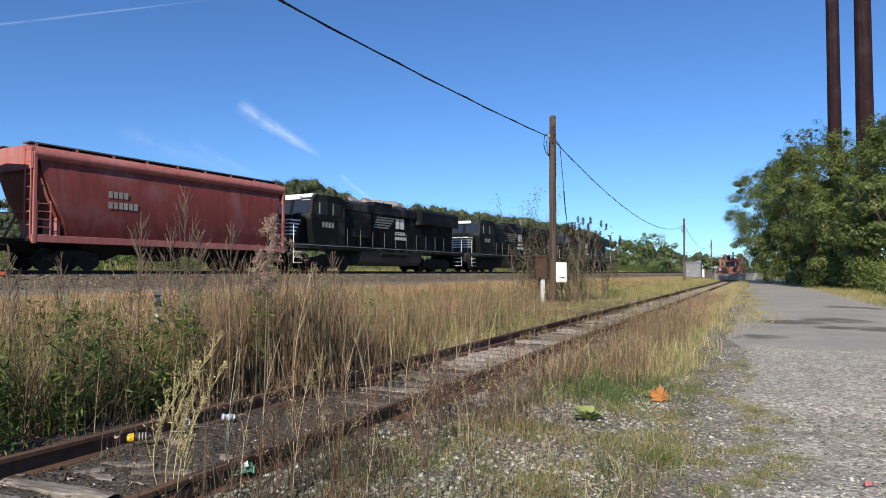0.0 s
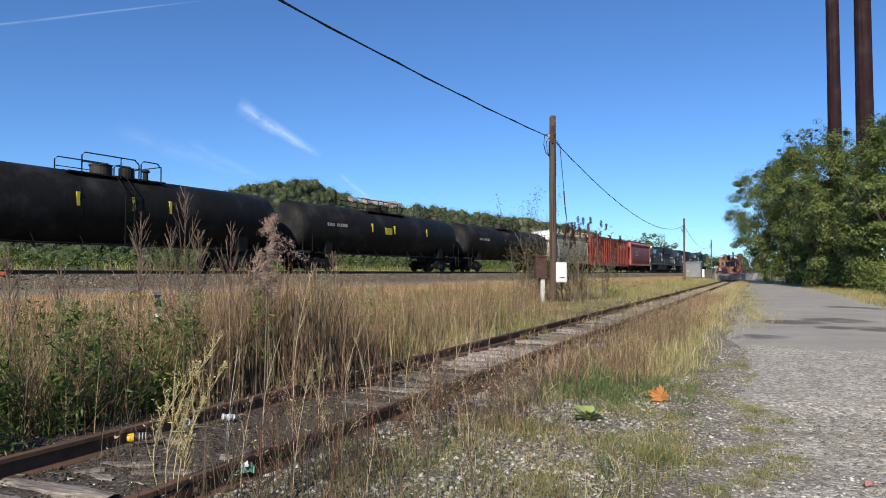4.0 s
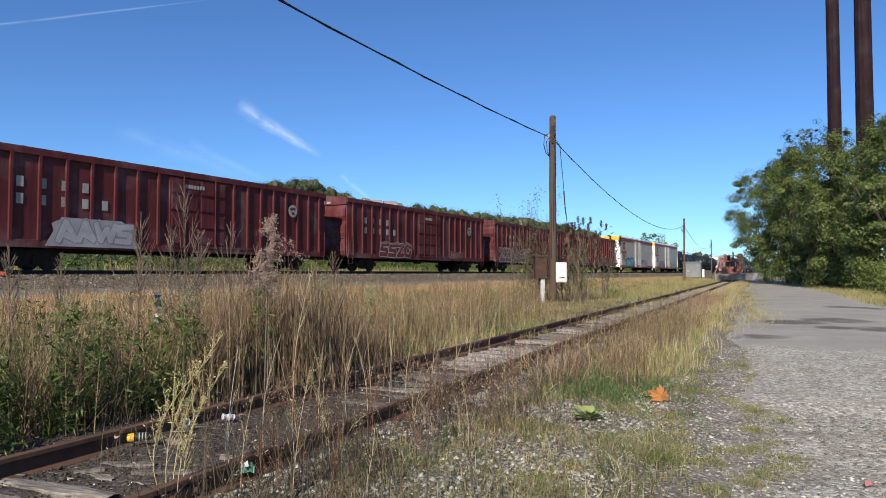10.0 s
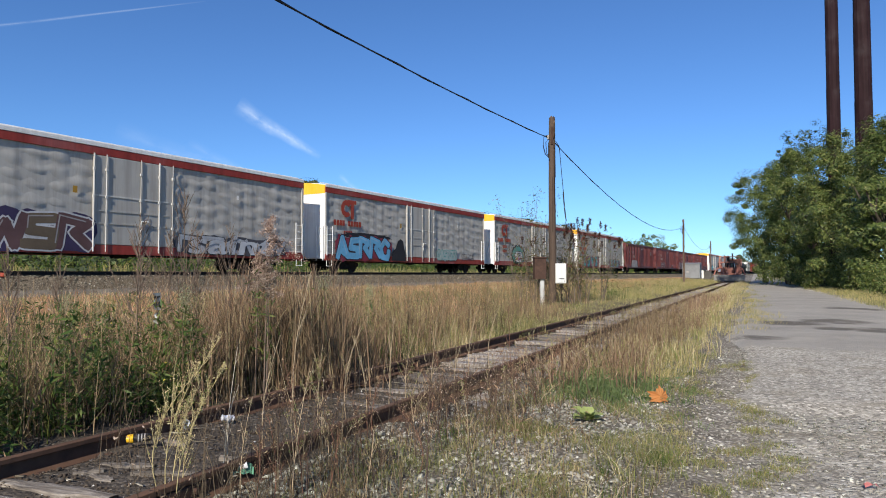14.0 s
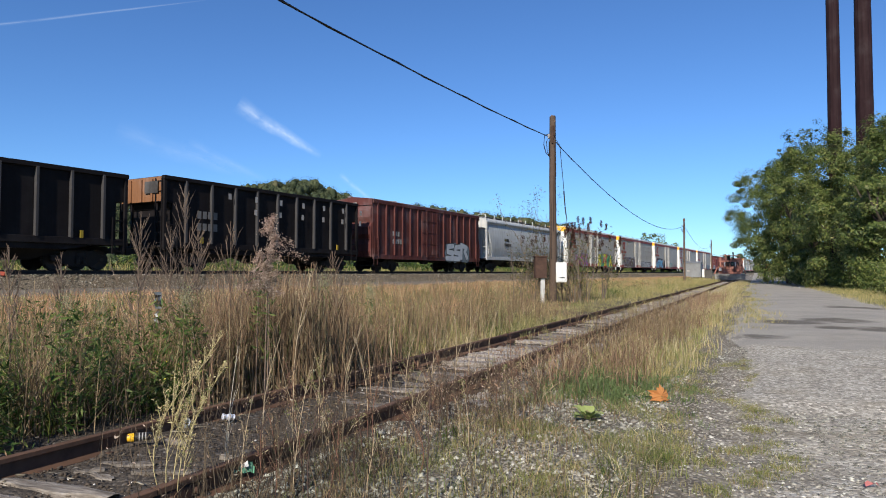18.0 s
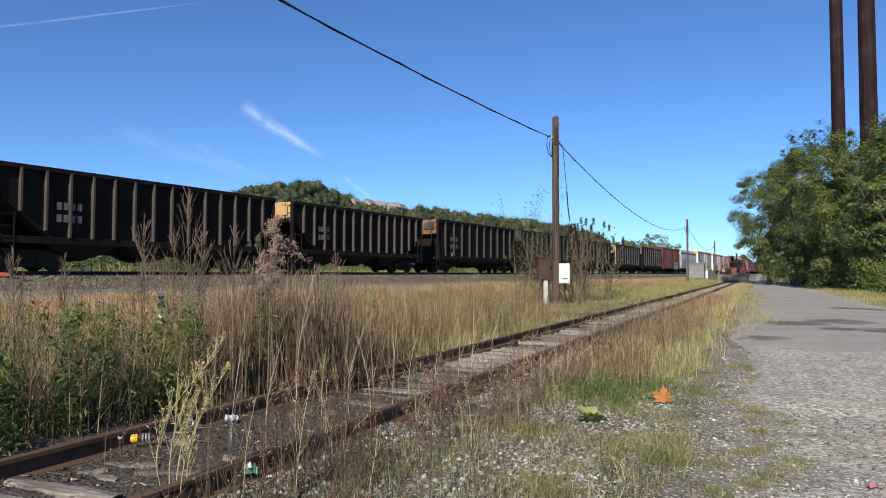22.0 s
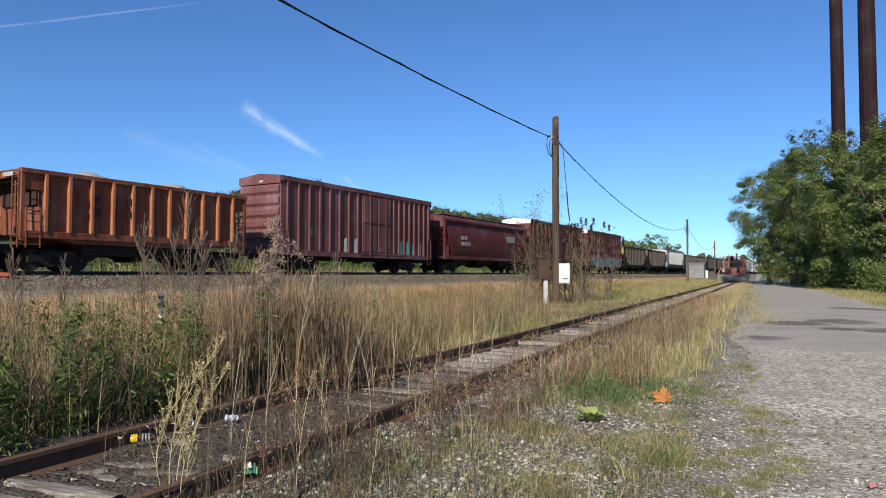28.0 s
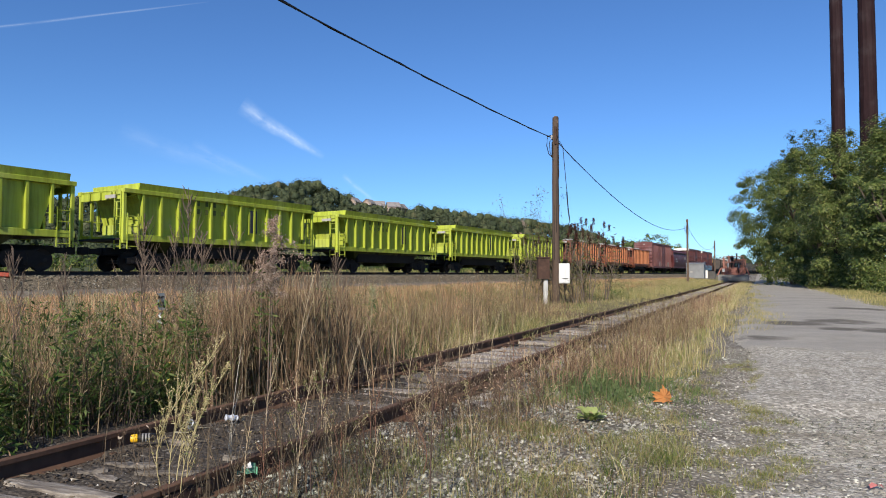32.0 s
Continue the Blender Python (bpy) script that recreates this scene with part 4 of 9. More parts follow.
def graffiti(car, x0, x1, z0, z1, letters, back, fill, line, seed, y=-W - 0.03, fill_two=None, thin=False):
    """A spray-painted piece: a cloud behind, then interlocking outlined hooks and zigzags."""
    rnd = random.Random(seed)
    hs, n = (z1 - z0) / 2, letters
    step = (x1 - x0) / n
    cloud = Geo()
    if thin:
        fat_line(cloud, [(x0, z0 + 0.04), (x1, z0 + 0.08)], 0.05, y + 0.004, 0.0003)
    for k in range(0 if thin else n):
        cz = (z0 + z1) / 2 + rnd.uniform(-0.12, 0.12) * hs
        cloud.extrude(blob(x0 + step * (k + 0.5), cz, step * 0.68, hs * 1.1, rnd, 16, 0.16), y + 0.004 + 0.0006 * k, y + 0.006 + 0.0006 * k, "y")
    base = part("graffiti", cloud, spray(back), car, "spray-painted graffiti")
    w = min(step * 0.42, hs * 0.55)
    for k in range(n):
        shape = HOOKS[(seed + k * 5 + rnd.randint(0, 1)) % len(HOOKS)]
        lean, up = rnd.uniform(-0.12, 0.2) * hs, rnd.uniform(-0.08, 0.08) * hs
        pts = [(x0 + step * (k + 0.02 + 0.98 * u) + lean * (v - 0.5) + rnd.uniform(-0.05, 0.05) * step, z0 + up + 0.12 * hs + 1.76 * hs * v) for u, v in shape]
        outer = Geo()
        if thin:
            fat_line(outer, pts, 0.055, y - 0.001, 0.0003)
            part("stroke", outer, spray(line), base)
            continue
        inner, shine = Geo(), Geo()
        fat_line(outer, pts, w * 1.34, y + 0.002 - 0.00015 * k, 0.0002)
        fat_line(inner, pts, w, y - 0.002 - 0.0001 * k, 0.0002)
        fat_line(shine, [(p[0] - 0.22 * w, p[1] + 0.22 * w) for p in pts[:3]], w * 0.13, y - 0.005, 0.0002)
        part("stroke_outline", outer, spray(line), base)
        part("stroke_fill", inner, spray((fill_two if fill_two and k % 2 else fill)), base)
        part("highlight", shine, spray(tuple(0.5 * c + 0.22 for c in fill)), base)


def spray(c):
    return plain("spray paint %.2f %.2f %.2f" % c, c, 0.65, 0, 0.3, 2.5, 0.05)


def painted_text(car, text, x, z, size, mat, y, shear=0.0, widen=1.0):
    """Words in the built-in font as a thin painted mesh on the near side."""
    cu = bpy.data.curves.new("words", "FONT")
    cu.body, cu.size, cu.extrude, cu.resolution_u, cu.shear, cu.offset = text, size, 0.002, 3, shear, size * 0.02
    tmp = bpy.data.objects.new("words", cu)
    scene.collection.objects.link(tmp)
    bpy.context.view_layer.update()
    me = bpy.data.meshes.new_from_object(tmp.evaluated_get(bpy.context.evaluated_depsgraph_get()))
    bpy.data.objects.remove(tmp)
    me.transform(Matrix.Diagonal((widen, 1, 1, 1)))
    me.materials.clear()
    me.materials.append(mat)
    ob = new("painted_words", me)
    ob.parent = car
    ob.matrix_basis = pose(x, y, z, 90, 0, 0)
    return ob


def loft(levels, cap=True):
    """A closed hull from levels (z, half length, half width), bottom to top."""
    g = Geo()
    vs, fs = [], []
    for z, a, b in levels:
        vs += [(-a, -b, z), (a, -b, z), (a, b, z), (-a, b, z)]
    for i in range(len(levels) - 1):
        fs += [(i * 4 + k, i * 4 + (k + 1) % 4, i * 4 + 4 + (k + 1) % 4, i * 4 + 4 + k) for k in range(4)]
    fs += [(3, 2, 1, 0), tuple(range(len(levels) * 4 - 4, len(levels) * 4))]
    return g.add(vs, fs)


def roof(car, L, hw, z, rise, mat, seams, label):
    g = Geo().extrude([(-hw, z), (-hw, z + 0.05), (-hw * 0.5, z + 0.05 + rise * 0.55), (0, z + 0.05 + rise), (hw * 0.5, z + 0.05 + rise * 0.55), (hw, z + 0.05), (hw, z)], -L / 2, L / 2)
    part("roof", g, mat, car, label)
    for k in range(seams):
        x = -L / 2 + L * (k + 0.5) / seams
        part("roof_seam", lambda: Geo().extrude([(-hw, z + 0.06), (-hw * 0.5, z + 0.05 + rise * 0.55 + 0.03), (0, z + 0.08 + rise), (hw * 0.5, z + 0.05 + rise * 0.55 + 0.03), (hw, z + 0.06), (0, z + rise * 0.2)], -0.05, 0.05), mat, car, at=(x, 0, 0), key=("seam", hw, z, rise))


def end_wall(car, sign, L, hw, z0, z1, mat, ribs, label, deep=0.12):
    """A pressed steel end with horizontal corrugations."""
    prof = [(0, z0)]
    for k in range(ribs):
        a, b = z0 + (z1 - z0) * k / ribs, z0 + (z1 - z0) * (k + 1) / ribs
        prof += [(0.01, a + 0.04), (deep, a + (b - a) * 0.3), (deep, a + (b - a) * 0.72), (0.01, b - 0.03)]
    prof += [(0, z1)]
    g = Geo()
    rows = [[(sign * (L / 2 + u), y, z) for u, z in prof] for y in (-hw + 0.06, hw - 0.06)]
    g.sheet(rows)
    g.add(rows[0] + [(sign * (L / 2 - 0.02), -hw + 0.06, z1), (sign * (L / 2 - 0.02), -hw + 0.06, z0)], [tuple(range(len(prof) + 2))])
    g.add(rows[1] + [(sign * (L / 2 - 0.02), hw - 0.06, z1), (sign * (L / 2 - 0.02), hw - 0.06, z0)], [tuple(range(len(prof) + 2))])
    part("end_wall", g, mat, car, label)


def new_car(name, label, category="freight car"):
    return thing(name, label, category, None, "freight train")


def boxcar(L, H, mat, label, ribs, roof_mat, door=3.0, door_at=0.0, door_panels=5, end_ribs=3, top_end=None, sill=0.82, end_mat=None, rib_mat=None):
    car = new_car("boxcar", label, "boxcar")
    hw = W - 0.1
    part("body", Geo().box(-L / 2, L / 2, -hw, hw, sill + 0.12, H - 0.12, 0.015), mat, car)
    for s in (-1, 1):
        part("side_sill", Geo().box(-L / 2 + 0.02, L / 2 - 0.02, s * hw, s * (hw + 0.07), sill, sill + 0.3, 0.01) if s > 0 else Geo().box(-L / 2 + 0.02, L / 2 - 0.02, -hw - 0.07, -hw, sill, sill + 0.3, 0.01), mat, car)
        part("top_chord", Geo().box(-L / 2, L / 2, min(s * hw, s * (hw + 0.09)), max(s * hw, s * (hw + 0.09)), H - 0.3, H - 0.06, 0.015), mat, car)
        ya, yb, yc = s * (hw + 0.005), s * (hw + 0.06), s * (hw + 0.095)
        z0, z1 = sill + 0.32, H - 0.34
        plug = part("door", Geo().box(-door / 2, door / 2, min(ya, yb), max(ya, yb), z0, z1, 0.012), mat, car, "plug door with pressed panels", at=(door_at, 0, 0))
        for k in range(door_panels):
            a, b = z0 + (z1 - z0) * k / door_panels + 0.06, z0 + (z1 - z0) * (k + 1) / door_panels - 0.06
            for u0, u1 in ((-0.47, -0.03), (0.03, 0.47)):
                part("door_panel", Geo().box(door * u0, door * u1, min(yb, yc), max(yb, yc), a, b, 0.03), mat, plug)
        for k in (-1, 1):
            part("door_rod", Geo().tube([(door_at + k * door * 0.28, s * (hw + 0.13), sill + 0.2), (door_at + k * door * 0.28, s * (hw + 0.13), H - 0.25)], 0.025, 6), mat, car, "door lock rod")
        part("door_track", Geo().box(door_at - door * 0.55, door_at + door * 1.05, min(s * hw, s * (hw + 0.1)), max(s * hw, s * (hw + 0.1)), sill + 0.22, sill + 0.31), mat, car)
        for side in (-1, 1):
            a = door_at + side * door / 2
            e = side * L / 2
            for k in range(ribs):
                x = a + (e - a) * (k + 0.55) / (ribs + 0.1)
                part("side_post", lambda: Geo().extrude([(-0.06, 0), (0.06, 0), (0.05, 0.09), (-0.05, 0.09)], sill + 0.28, H - 0.28, "z"), rib_mat or mat, car,
                     at=(x, s * hw, 0), rz=0 if s > 0 else 180, key=("post", H, sill))
    roof(car, L + 0.06, W - 0.02, H - 0.08, 0.16, roof_mat, max(8, int(L / 1.3)), "low ribbed roof")
    for s in (-1, 1):
        end_wall(car, s, L, hw, sill + 0.15, H - 0.45, end_mat or mat, end_ribs, "corrugated steel end")
        part("end_top", Geo().extrude([(-hw - 0.04, H - 0.44), (hw + 0.04, H - 0.44), (hw + 0.04, H - 0.03), (0, H + 0.14), (-hw - 0.04, H - 0.03)], s * L / 2 - 0.02, s * (L / 2 + 0.09)), top_end or end_mat or mat, car, "upper end sheet")
        part("end_plate", Geo().box(min(s * L / 2, s * (L / 2 + 0.12)), max(s * L / 2, s * (L / 2 + 0.12)), -0.32, -0.02, H - 0.36, H - 0.24), M_STENCIL, car, "white stencilled marks")
        ladder(car, -L / 2 + 0.08 if s < 0 else L / 2 - 0.53, -hw - 0.1, sill + 0.1, sill + 1.45, mat)
        ladder(car, s * (L / 2 + 0.1), -hw + 0.05, sill + 0.1, H * 0.55, mat, along="y")
        truck(car, s * (L / 2 - 2.5))
        part("stirrup", Geo().tube([(s * (L / 2 - 0.1), -hw - 0.05, sill), (s * (L / 2 - 0.1), -hw - 0.05, sill - 0.35), (s * (L / 2 - 0.5), -hw - 0.05, sill - 0.35), (s * (L / 2 - 0.5), -hw - 0.05, sill)], 0.016, 5), mat, car, "sill step")
    underframe(car, L, sill + 0.15)
    couplers(car, L)
    return car


def reefer(L=20.9):
    """A refrigerated boxcar with quilted grey sides, red bands and a white roof."""
    car = new_car("refrigerated_boxcar", "grey refrigerated boxcar with red bands and white roof", "boxcar")
    H, sill, hw = 5.09, 0.68, W - 0.03
    grey = paint("reefer grey", (0.43, 0.41, 0.375), 0.55, 0.22, 0.05, 0.0, 0.1)
    red = paint("reefer red", (0.30, 0.045, 0.035), 0.55, 0.3, 0.1)
    white = paint("reefer white", (0.80, 0.79, 0.76), 0.5, 0.15, 0.04)
    dull = paint("reefer off-white fittings", (0.58, 0.565, 0.53), 0.5, 0.25, 0.08)
    yellow = paint("reefer yellow", (0.85, 0.42, 0.03), 0.5, 0.1, 0.02)
    dw, dx = 3.66, 0.05
    part("body", Geo().box(-L / 2, L / 2, -hw + 0.05, hw - 0.05, sill + 0.2, H - 0.02, 0.02), grey, car)

    def quilt(x0, x1, z0, z1, s):
        nx, nz = max(1, round((x1 - x0) / 0.86)), 11
        rows = []
        for j in range(nz * 4 + 1):
            row = []
            for i in range(nx * 4 + 1):
                u, w = i / 4, j / 4
                cell = math.floor(min(u, nx - 0.01))
                sway = 0.9 * noise.noise((cell * 1.7, x0, s)) + 0.3 * (u - cell)
                bulge = 0.028 * (1 - abs(2 * (u % 1) - 1) ** 4) + 0.021 * math.sin((w * 0.55 + sway + 0.25 * noise.noise((cell, w, 3))) * math.tau)
                bulge += 0.03 * noise.noise((u * 0.7 + s, w * 0.45, x0)) - 0.03
                row.append((x0 + (x1 - x0) * i / (nx * 4), s * (hw - 0.03 + bulge), z0 + (z1 - z0) * j / (nz * 4)))
            rows.append(row)
        return Geo().sheet(rows)

    for s in (-1, 1):
        for a, b in ((-L / 2 + 0.02, dx - dw / 2), (dx + dw / 2, L / 2 - 0.02)):
            part("side_sheet", lambda: quilt(a, b, sill + 0.38, H - 0.42, s), grey, car, "quilted grey side sheet", key=("quilt", round(a), s), smooth_angle=70)
        lo, hi = sorted((s * (hw - 0.05), s * (hw + 0.03)))
        part("red_band", Geo().box(-L / 2, L / 2, lo, hi, H - 0.44, H - 0.12, 0.008), red, car, "dark red band below the roof")
        part("roof_edge", Geo().box(-L / 2, L / 2, min(s * hw, s * (hw + 0.045)), max(s * hw, s * (hw + 0.045)), H - 0.12, H + 0.06, 0.015), white, car, "white roof edge")
        part("side_sill", Geo().box(-L / 2, L / 2, lo, hi, sill, sill + 0.38, 0.012), red, car, "dark red side sill")
        yd, ye = s * (hw - 0.03), s * (hw + 0.035)
        part("door", Geo().box(dx - dw / 2, dx + dw / 2, min(yd, ye), max(yd, ye), sill + 0.4, H - 0.46, 0.012), grey, car, "grey plug door")
        for x in (-1.83, -1.3, 0.25, 1.15, 1.83):
            rod = part("door_rod", Geo().tube([(dx + x, s * (hw + 0.075), sill + 0.1), (dx + x, s * (hw + 0.075), H - 0.4)], 0.03 if x in (-1.83, 1.15) else 0.02, 6), dull if x in (-1.83, -1.3, 1.15) else grey, car, "off-white door lock rod")
            for z in (1.2, 2.3, 3.4):
                part("rod_guide", Geo().box(-0.045, 0.045, -0.04, 0.04, -0.05, 0.05), dull, rod, at=(dx + x, s * (hw + 0.07), sill + z), key="rod_guide")
        for z in (1.25, 1.75, 2.35):
            part("door_bar", Geo().box(dx - dw / 2, dx + dw / 2 - 0.2, min(ye, s * (hw + 0.06)), max(ye, s * (hw + 0.06)), sill + z - 0.03, sill + z + 0.03), grey if z < 2 else dull, car)
        part("door_handle", Geo().tube([(dx + 0.25, s * (hw + 0.12), 1.6), (dx + 0.25, s * (hw + 0.12), 2.1), (dx + 0.6, s * (hw + 0.12), 2.1)], 0.03, 6), white, car, "white door handle")
        part("notice_board", Geo().box(dx + 0.35, dx + 0.75, min(ye, s * (hw + 0.05)), max(ye, s * (hw + 0.05)), 1.75, 2.25), M_STENCIL, car)
        part("roof_rail", Geo().tube([(-L / 2, s * 1.2, H + 0.16), (L / 2, s * 1.2, H + 0.16)], 0.02, 5), white, car)
    for s in (-1, 1):
        lo, hi = sorted((s * (L / 2 - 0.02), s * (L / 2 + 0.06)))
        part("end_wall", Geo().box(lo, hi, -hw, hw, sill + 0.1, H - 0.5, 0.02), white, car, "white end sheet")
        part("end_top", Geo().extrude([(-hw, H - 0.5), (hw, H - 0.5), (hw, H), (0, H + 0.2), (-hw, H)], lo, hi), yellow, car, "yellow upper end")
        ladder(car, -L / 2 + 0.1 if s < 0 else L / 2 - 0.62, -hw - 0.07, sill + 0.3, sill + 2.0, white, 0.5)
        ladder(car, s * (L / 2 + 0.12), -hw + 0.05, sill, sill + 2.0, white, 0.5, "y")
        part("corner_post", Geo().box(min(s * L / 2, s * (L / 2 - 0.12)), max(s * L / 2, s * (L / 2 - 0.12)), -hw - 0.035, -hw + 0.05, sill + 0.38, H - 0.44, 0.01), grey, car)
        part("stirrup", Geo().tube([(s * (L / 2 - 0.1), -hw - 0.03, sill), (s * (L / 2 - 0.1), -hw - 0.03, 0.35), (s * (L / 2 - 0.55), -hw - 0.03, 0.35), (s * (L / 2 - 0.55), -hw - 0.03, sill)], 0.018, 5), white, car, "sill step")
        truck(car, s * (L / 2 - 2.7))
    roof(car, L, hw, H, 0.14, white, 18, "white low-pitched roof")
    # Emblem, name in blocks, number in blocks.
    y = -hw - 0.035
    ex, ez = -L / 2 + 1.95, 3.85
    ring = [(ex + 0.52 * math.cos(a), ez + 0.52 * math.sin(a)) for a in [radians(q) for q in range(35, 330, 20)]]
    ring += [(ex + 0.22 * math.cos(a), ez + 0.22 * math.sin(a)) for a in [radians(q) for q in range(315, 30, -20)]]
    orange = plain("emblem orange-red", (0.30, 0.045, 0.025), 0.6, 0, 0.15, 3, 0.05)
    flat(car, ring, orange, y, "emblem", "orange-red emblem")
    flat(car, [(ex + 0.1, ez + 0.32), (ex + 0.1, ez + 0.55), (ex + 0.95, ez + 0.55), (ex + 0.95, ez + 0.32), (ex + 0.72, ez + 0.32), (ex + 0.72, ez - 0.6), (ex + 0.42, ez - 0.6), (ex + 0.42, ez + 0.32)], orange, y - 0.004, "emblem")
    bars(car, -L / 2 + 0.75, 3.12, "xxxx xxxxx", 0.34, orange, y, 0.36, label="orange-red painted name blocks")
    bars(car, -L / 2 + 1.7, 2.5, "xxxx|xxxx", 0.26, orange, y, 0.45)
    bars(car, 5.6, 3.75, "x", 0.22, white, y)
    bars(car, -2.6, 3.3, "x", 0.28, plain("ochre placard", (0.35, 0.2, 0.03), 0.7), y)
    underframe(car, L, sill + 0.25)
    couplers(car, L)
    return car


def covered_hopper(L, H, mat, label, ribbed=0, end_mat=None, rail_mat=None, bays=3, roof_mat=None, frame_mat=None):
    """A covered hopper: bulging or ribbed sides cut away to slope sheets at the ends, hatches and a running board on the roof."""
    car = new_car("covered_hopper", label, "covered hopper")
    hl, fr = L / 2, frame_mat or mat
    low = 1.28
    if ribbed:
        side = [(low, hl - 2.3, W - 0.25), (low + 0.45, hl - 1.95, W - 0.1), (H - 0.42, hl - 0.55, W - 0.1), (H - 0.2, hl - 0.55, W - 0.1), (H - 0.05, hl - 0.55, W - 0.45)]
    else:
        side = [(low, hl - 1.5, 1.36), (low + 0.4, hl - 1.36, 1.49), (low + 0.9, hl - 1.12, 1.565), (low + 1.5, hl - 0.8, 1.58), (H - 1.15, hl - 0.5, 1.53), (H - 0.55, hl - 0.42, 1.42), (H - 0.33, hl - 0.4, 1.34)]
    part("body", loft(side), mat, car, smooth_angle=28 if not ribbed else 0)
    for s in (-1, 1):
        if ribbed:
            n = ribbed
            for k in range(n):
                x = -(hl - 1.85) + (2 * hl - 3.2) * k / (n - 1)
                cut = max(0.0, (abs(x) - (hl - 1.95)) / 1.4)
                zb = low + 0.42 + cut * (H - 0.42 - low - 0.45) * 0.9
                part("side_post", Geo().extrude([(-0.06, 0), (0.06, 0), (0.045, 0.1), (-0.045, 0.1)], zb, H - 0.28, "z"), rail_mat or fr, car, at=(x, s * (W - 0.1), 0), rz=0 if s > 0 else 180, key=("hpost", round(zb, 2), H))
        part("top_chord", Geo().extrude([(s * 1.3, H - 0.62), (s * (W - 0.06), H - 0.52), (s * W, H - 0.42), (s * (W - 0.03), H - 0.3), (s * (W - 0.16), H - 0.17), (s * 1.2, H - 0.06)] if not ribbed else [(s * 1.3, H - 0.4), (s * W, H - 0.34), (s * W, H - 0.2), (s * 1.3, H - 0.05)], -hl + 0.15, hl - 0.15), fr, car, "top side chord", smooth_angle=50)
        part("side_sill", Geo().box(-hl + 0.1, hl - 0.1, min(s * 1.38, s * (W - 0.04)), max(s * 1.38, s * (W - 0.04)), low - 0.25, low + 0.02, 0.012), M_UNDER if ribbed else fr, car, "side sill")
        for e in (-1, 1):
            part("corner_post", Geo().box(e * (hl - 0.2) - 0.06, e * (hl - 0.2) + 0.06, s * (W - 0.1) - 0.07, s * (W - 0.1) + 0.07, low - 0.3, H - 0.3, 0.01), fr, car, "corner post")
    for e in (-1, 1):
        m = end_mat or mat
        lo, hi = sorted((e * (hl - 0.16), e * (hl - 0.08)))
        part("end_sheet", Geo().extrude([(-W + 0.05, H - 0.95), (W - 0.05, H - 0.95), (W - 0.05, H - 0.35), (1.1, H - 0.04), (-1.1, H - 0.04), (-W + 0.05, H - 0.35)], lo, hi), m, car, "upper end sheet")
        part("end_floor", Geo().box(min(e * (hl - 2.1), e * hl), max(e * (hl - 2.1), e * hl), -W + 0.1, W - 0.1, low - 0.22, low - 0.12), M_UNDER, car)
        a, b = sorted((e * (hl - 1.3), e * (hl - 1.2)))
        for q in (-1, 1):
            part("end_panel", Geo().box(a, b, min(q * 0.25, q * 1.3), max(q * 0.25, q * 1.3), low - 0.12, low + 0.72, 0.015), m, car, "low end panel")
        part("end_brace", Geo().tube([(e * (hl - 0.25), -0.6, low), (e * (hl - 1.2), -0.6, H - 1.4)], 0.05, 6).tube([(e * (hl - 0.25), 0.6, low), (e * (hl - 1.2), 0.6, H - 1.4)], 0.05, 6), fr, car)
        ladder(car, e * (hl - 0.08), -W + 0.12, low - 0.2, H - 0.1, fr, 0.42, "y", 8)
        ladder(car, -hl + 0.28 if e < 0 else hl - 0.78, -W + 0.06, low - 0.1, low + 1.3, fr, 0.5)
        part("end_rail", Geo().tube([(e * (hl - 0.12), -W + 0.1, low + 0.9), (e * (hl - 0.12), W - 0.1, low + 0.9)], 0.02, 6), fr, car)
        truck(car, e * (hl - 1.9))
    part("roof", Geo().extrude([(-1.36, H - 0.2), (-0.75, H - 0.02), (-0.7, H + 0.04), (0.7, H + 0.04), (0.75, H - 0.02), (1.36, H - 0.2), (0, H - 0.35)], -hl + 0.3, hl - 0.3), roof_mat or mat, car, "roof sheet")
    part("hatch", Geo().box(-hl + 0.9, hl - 0.9, -0.32, 0.32, H + 0.04, H + 0.13, 0.03), roof_mat or mat, car, "long trough hatch")
    for s in (-1, 1):
        part("running_board", Geo().box(-hl + 0.15, hl - 0.15, s * 0.95 - 0.25, s * 0.95 + 0.25, H + 0.05, H + 0.1), plain("dark running board", (0.10, 0.095, 0.09), 0.8), car, "grated running board")
        for k in range(9):
            x = -hl + 0.4 + (2 * hl - 0.8) * k / 8
            part("board_support", Geo().box(-0.05, 0.05, -0.2, 0.2, H - 0.16, H + 0.06), fr, car, at=(x, s * 1.0, 0), key=("bs", H))
        for k in range(11 if end_mat in (M_WHITE, M_DINGY) and not ribbed else 0):
            part("stanchion", Geo().box(-0.035, 0.035, -0.035, 0.035, H - 0.1, H + 0.3), fr, car, at=(-hl + 0.5 + (2 * hl - 1.0) * k / 10, s * 1.24, 0), key=("stanchion", H))
    for e in (-1, 1) if end_mat in (M_WHITE, M_DINGY) and not ribbed else ():
        part("grab_hoop", Geo().tube([(e * (hl - 0.05), -W + 0.1, H - 1.6), (e * (hl - 0.05), -W + 0.1, H + 0.12), (e * (hl - 0.05), -W + 0.3, H + 0.26), (e * (hl - 0.05), -W + 0.75, H + 0.26), (e * (hl - 0.05), -W + 0.9, H + 0.1), (e * (hl - 0.05), -W + 0.9, H - 1.6)], 0.035, 6), end_mat or fr, car, "ladder grab hoop")
    step = (L - 3.6) / bays
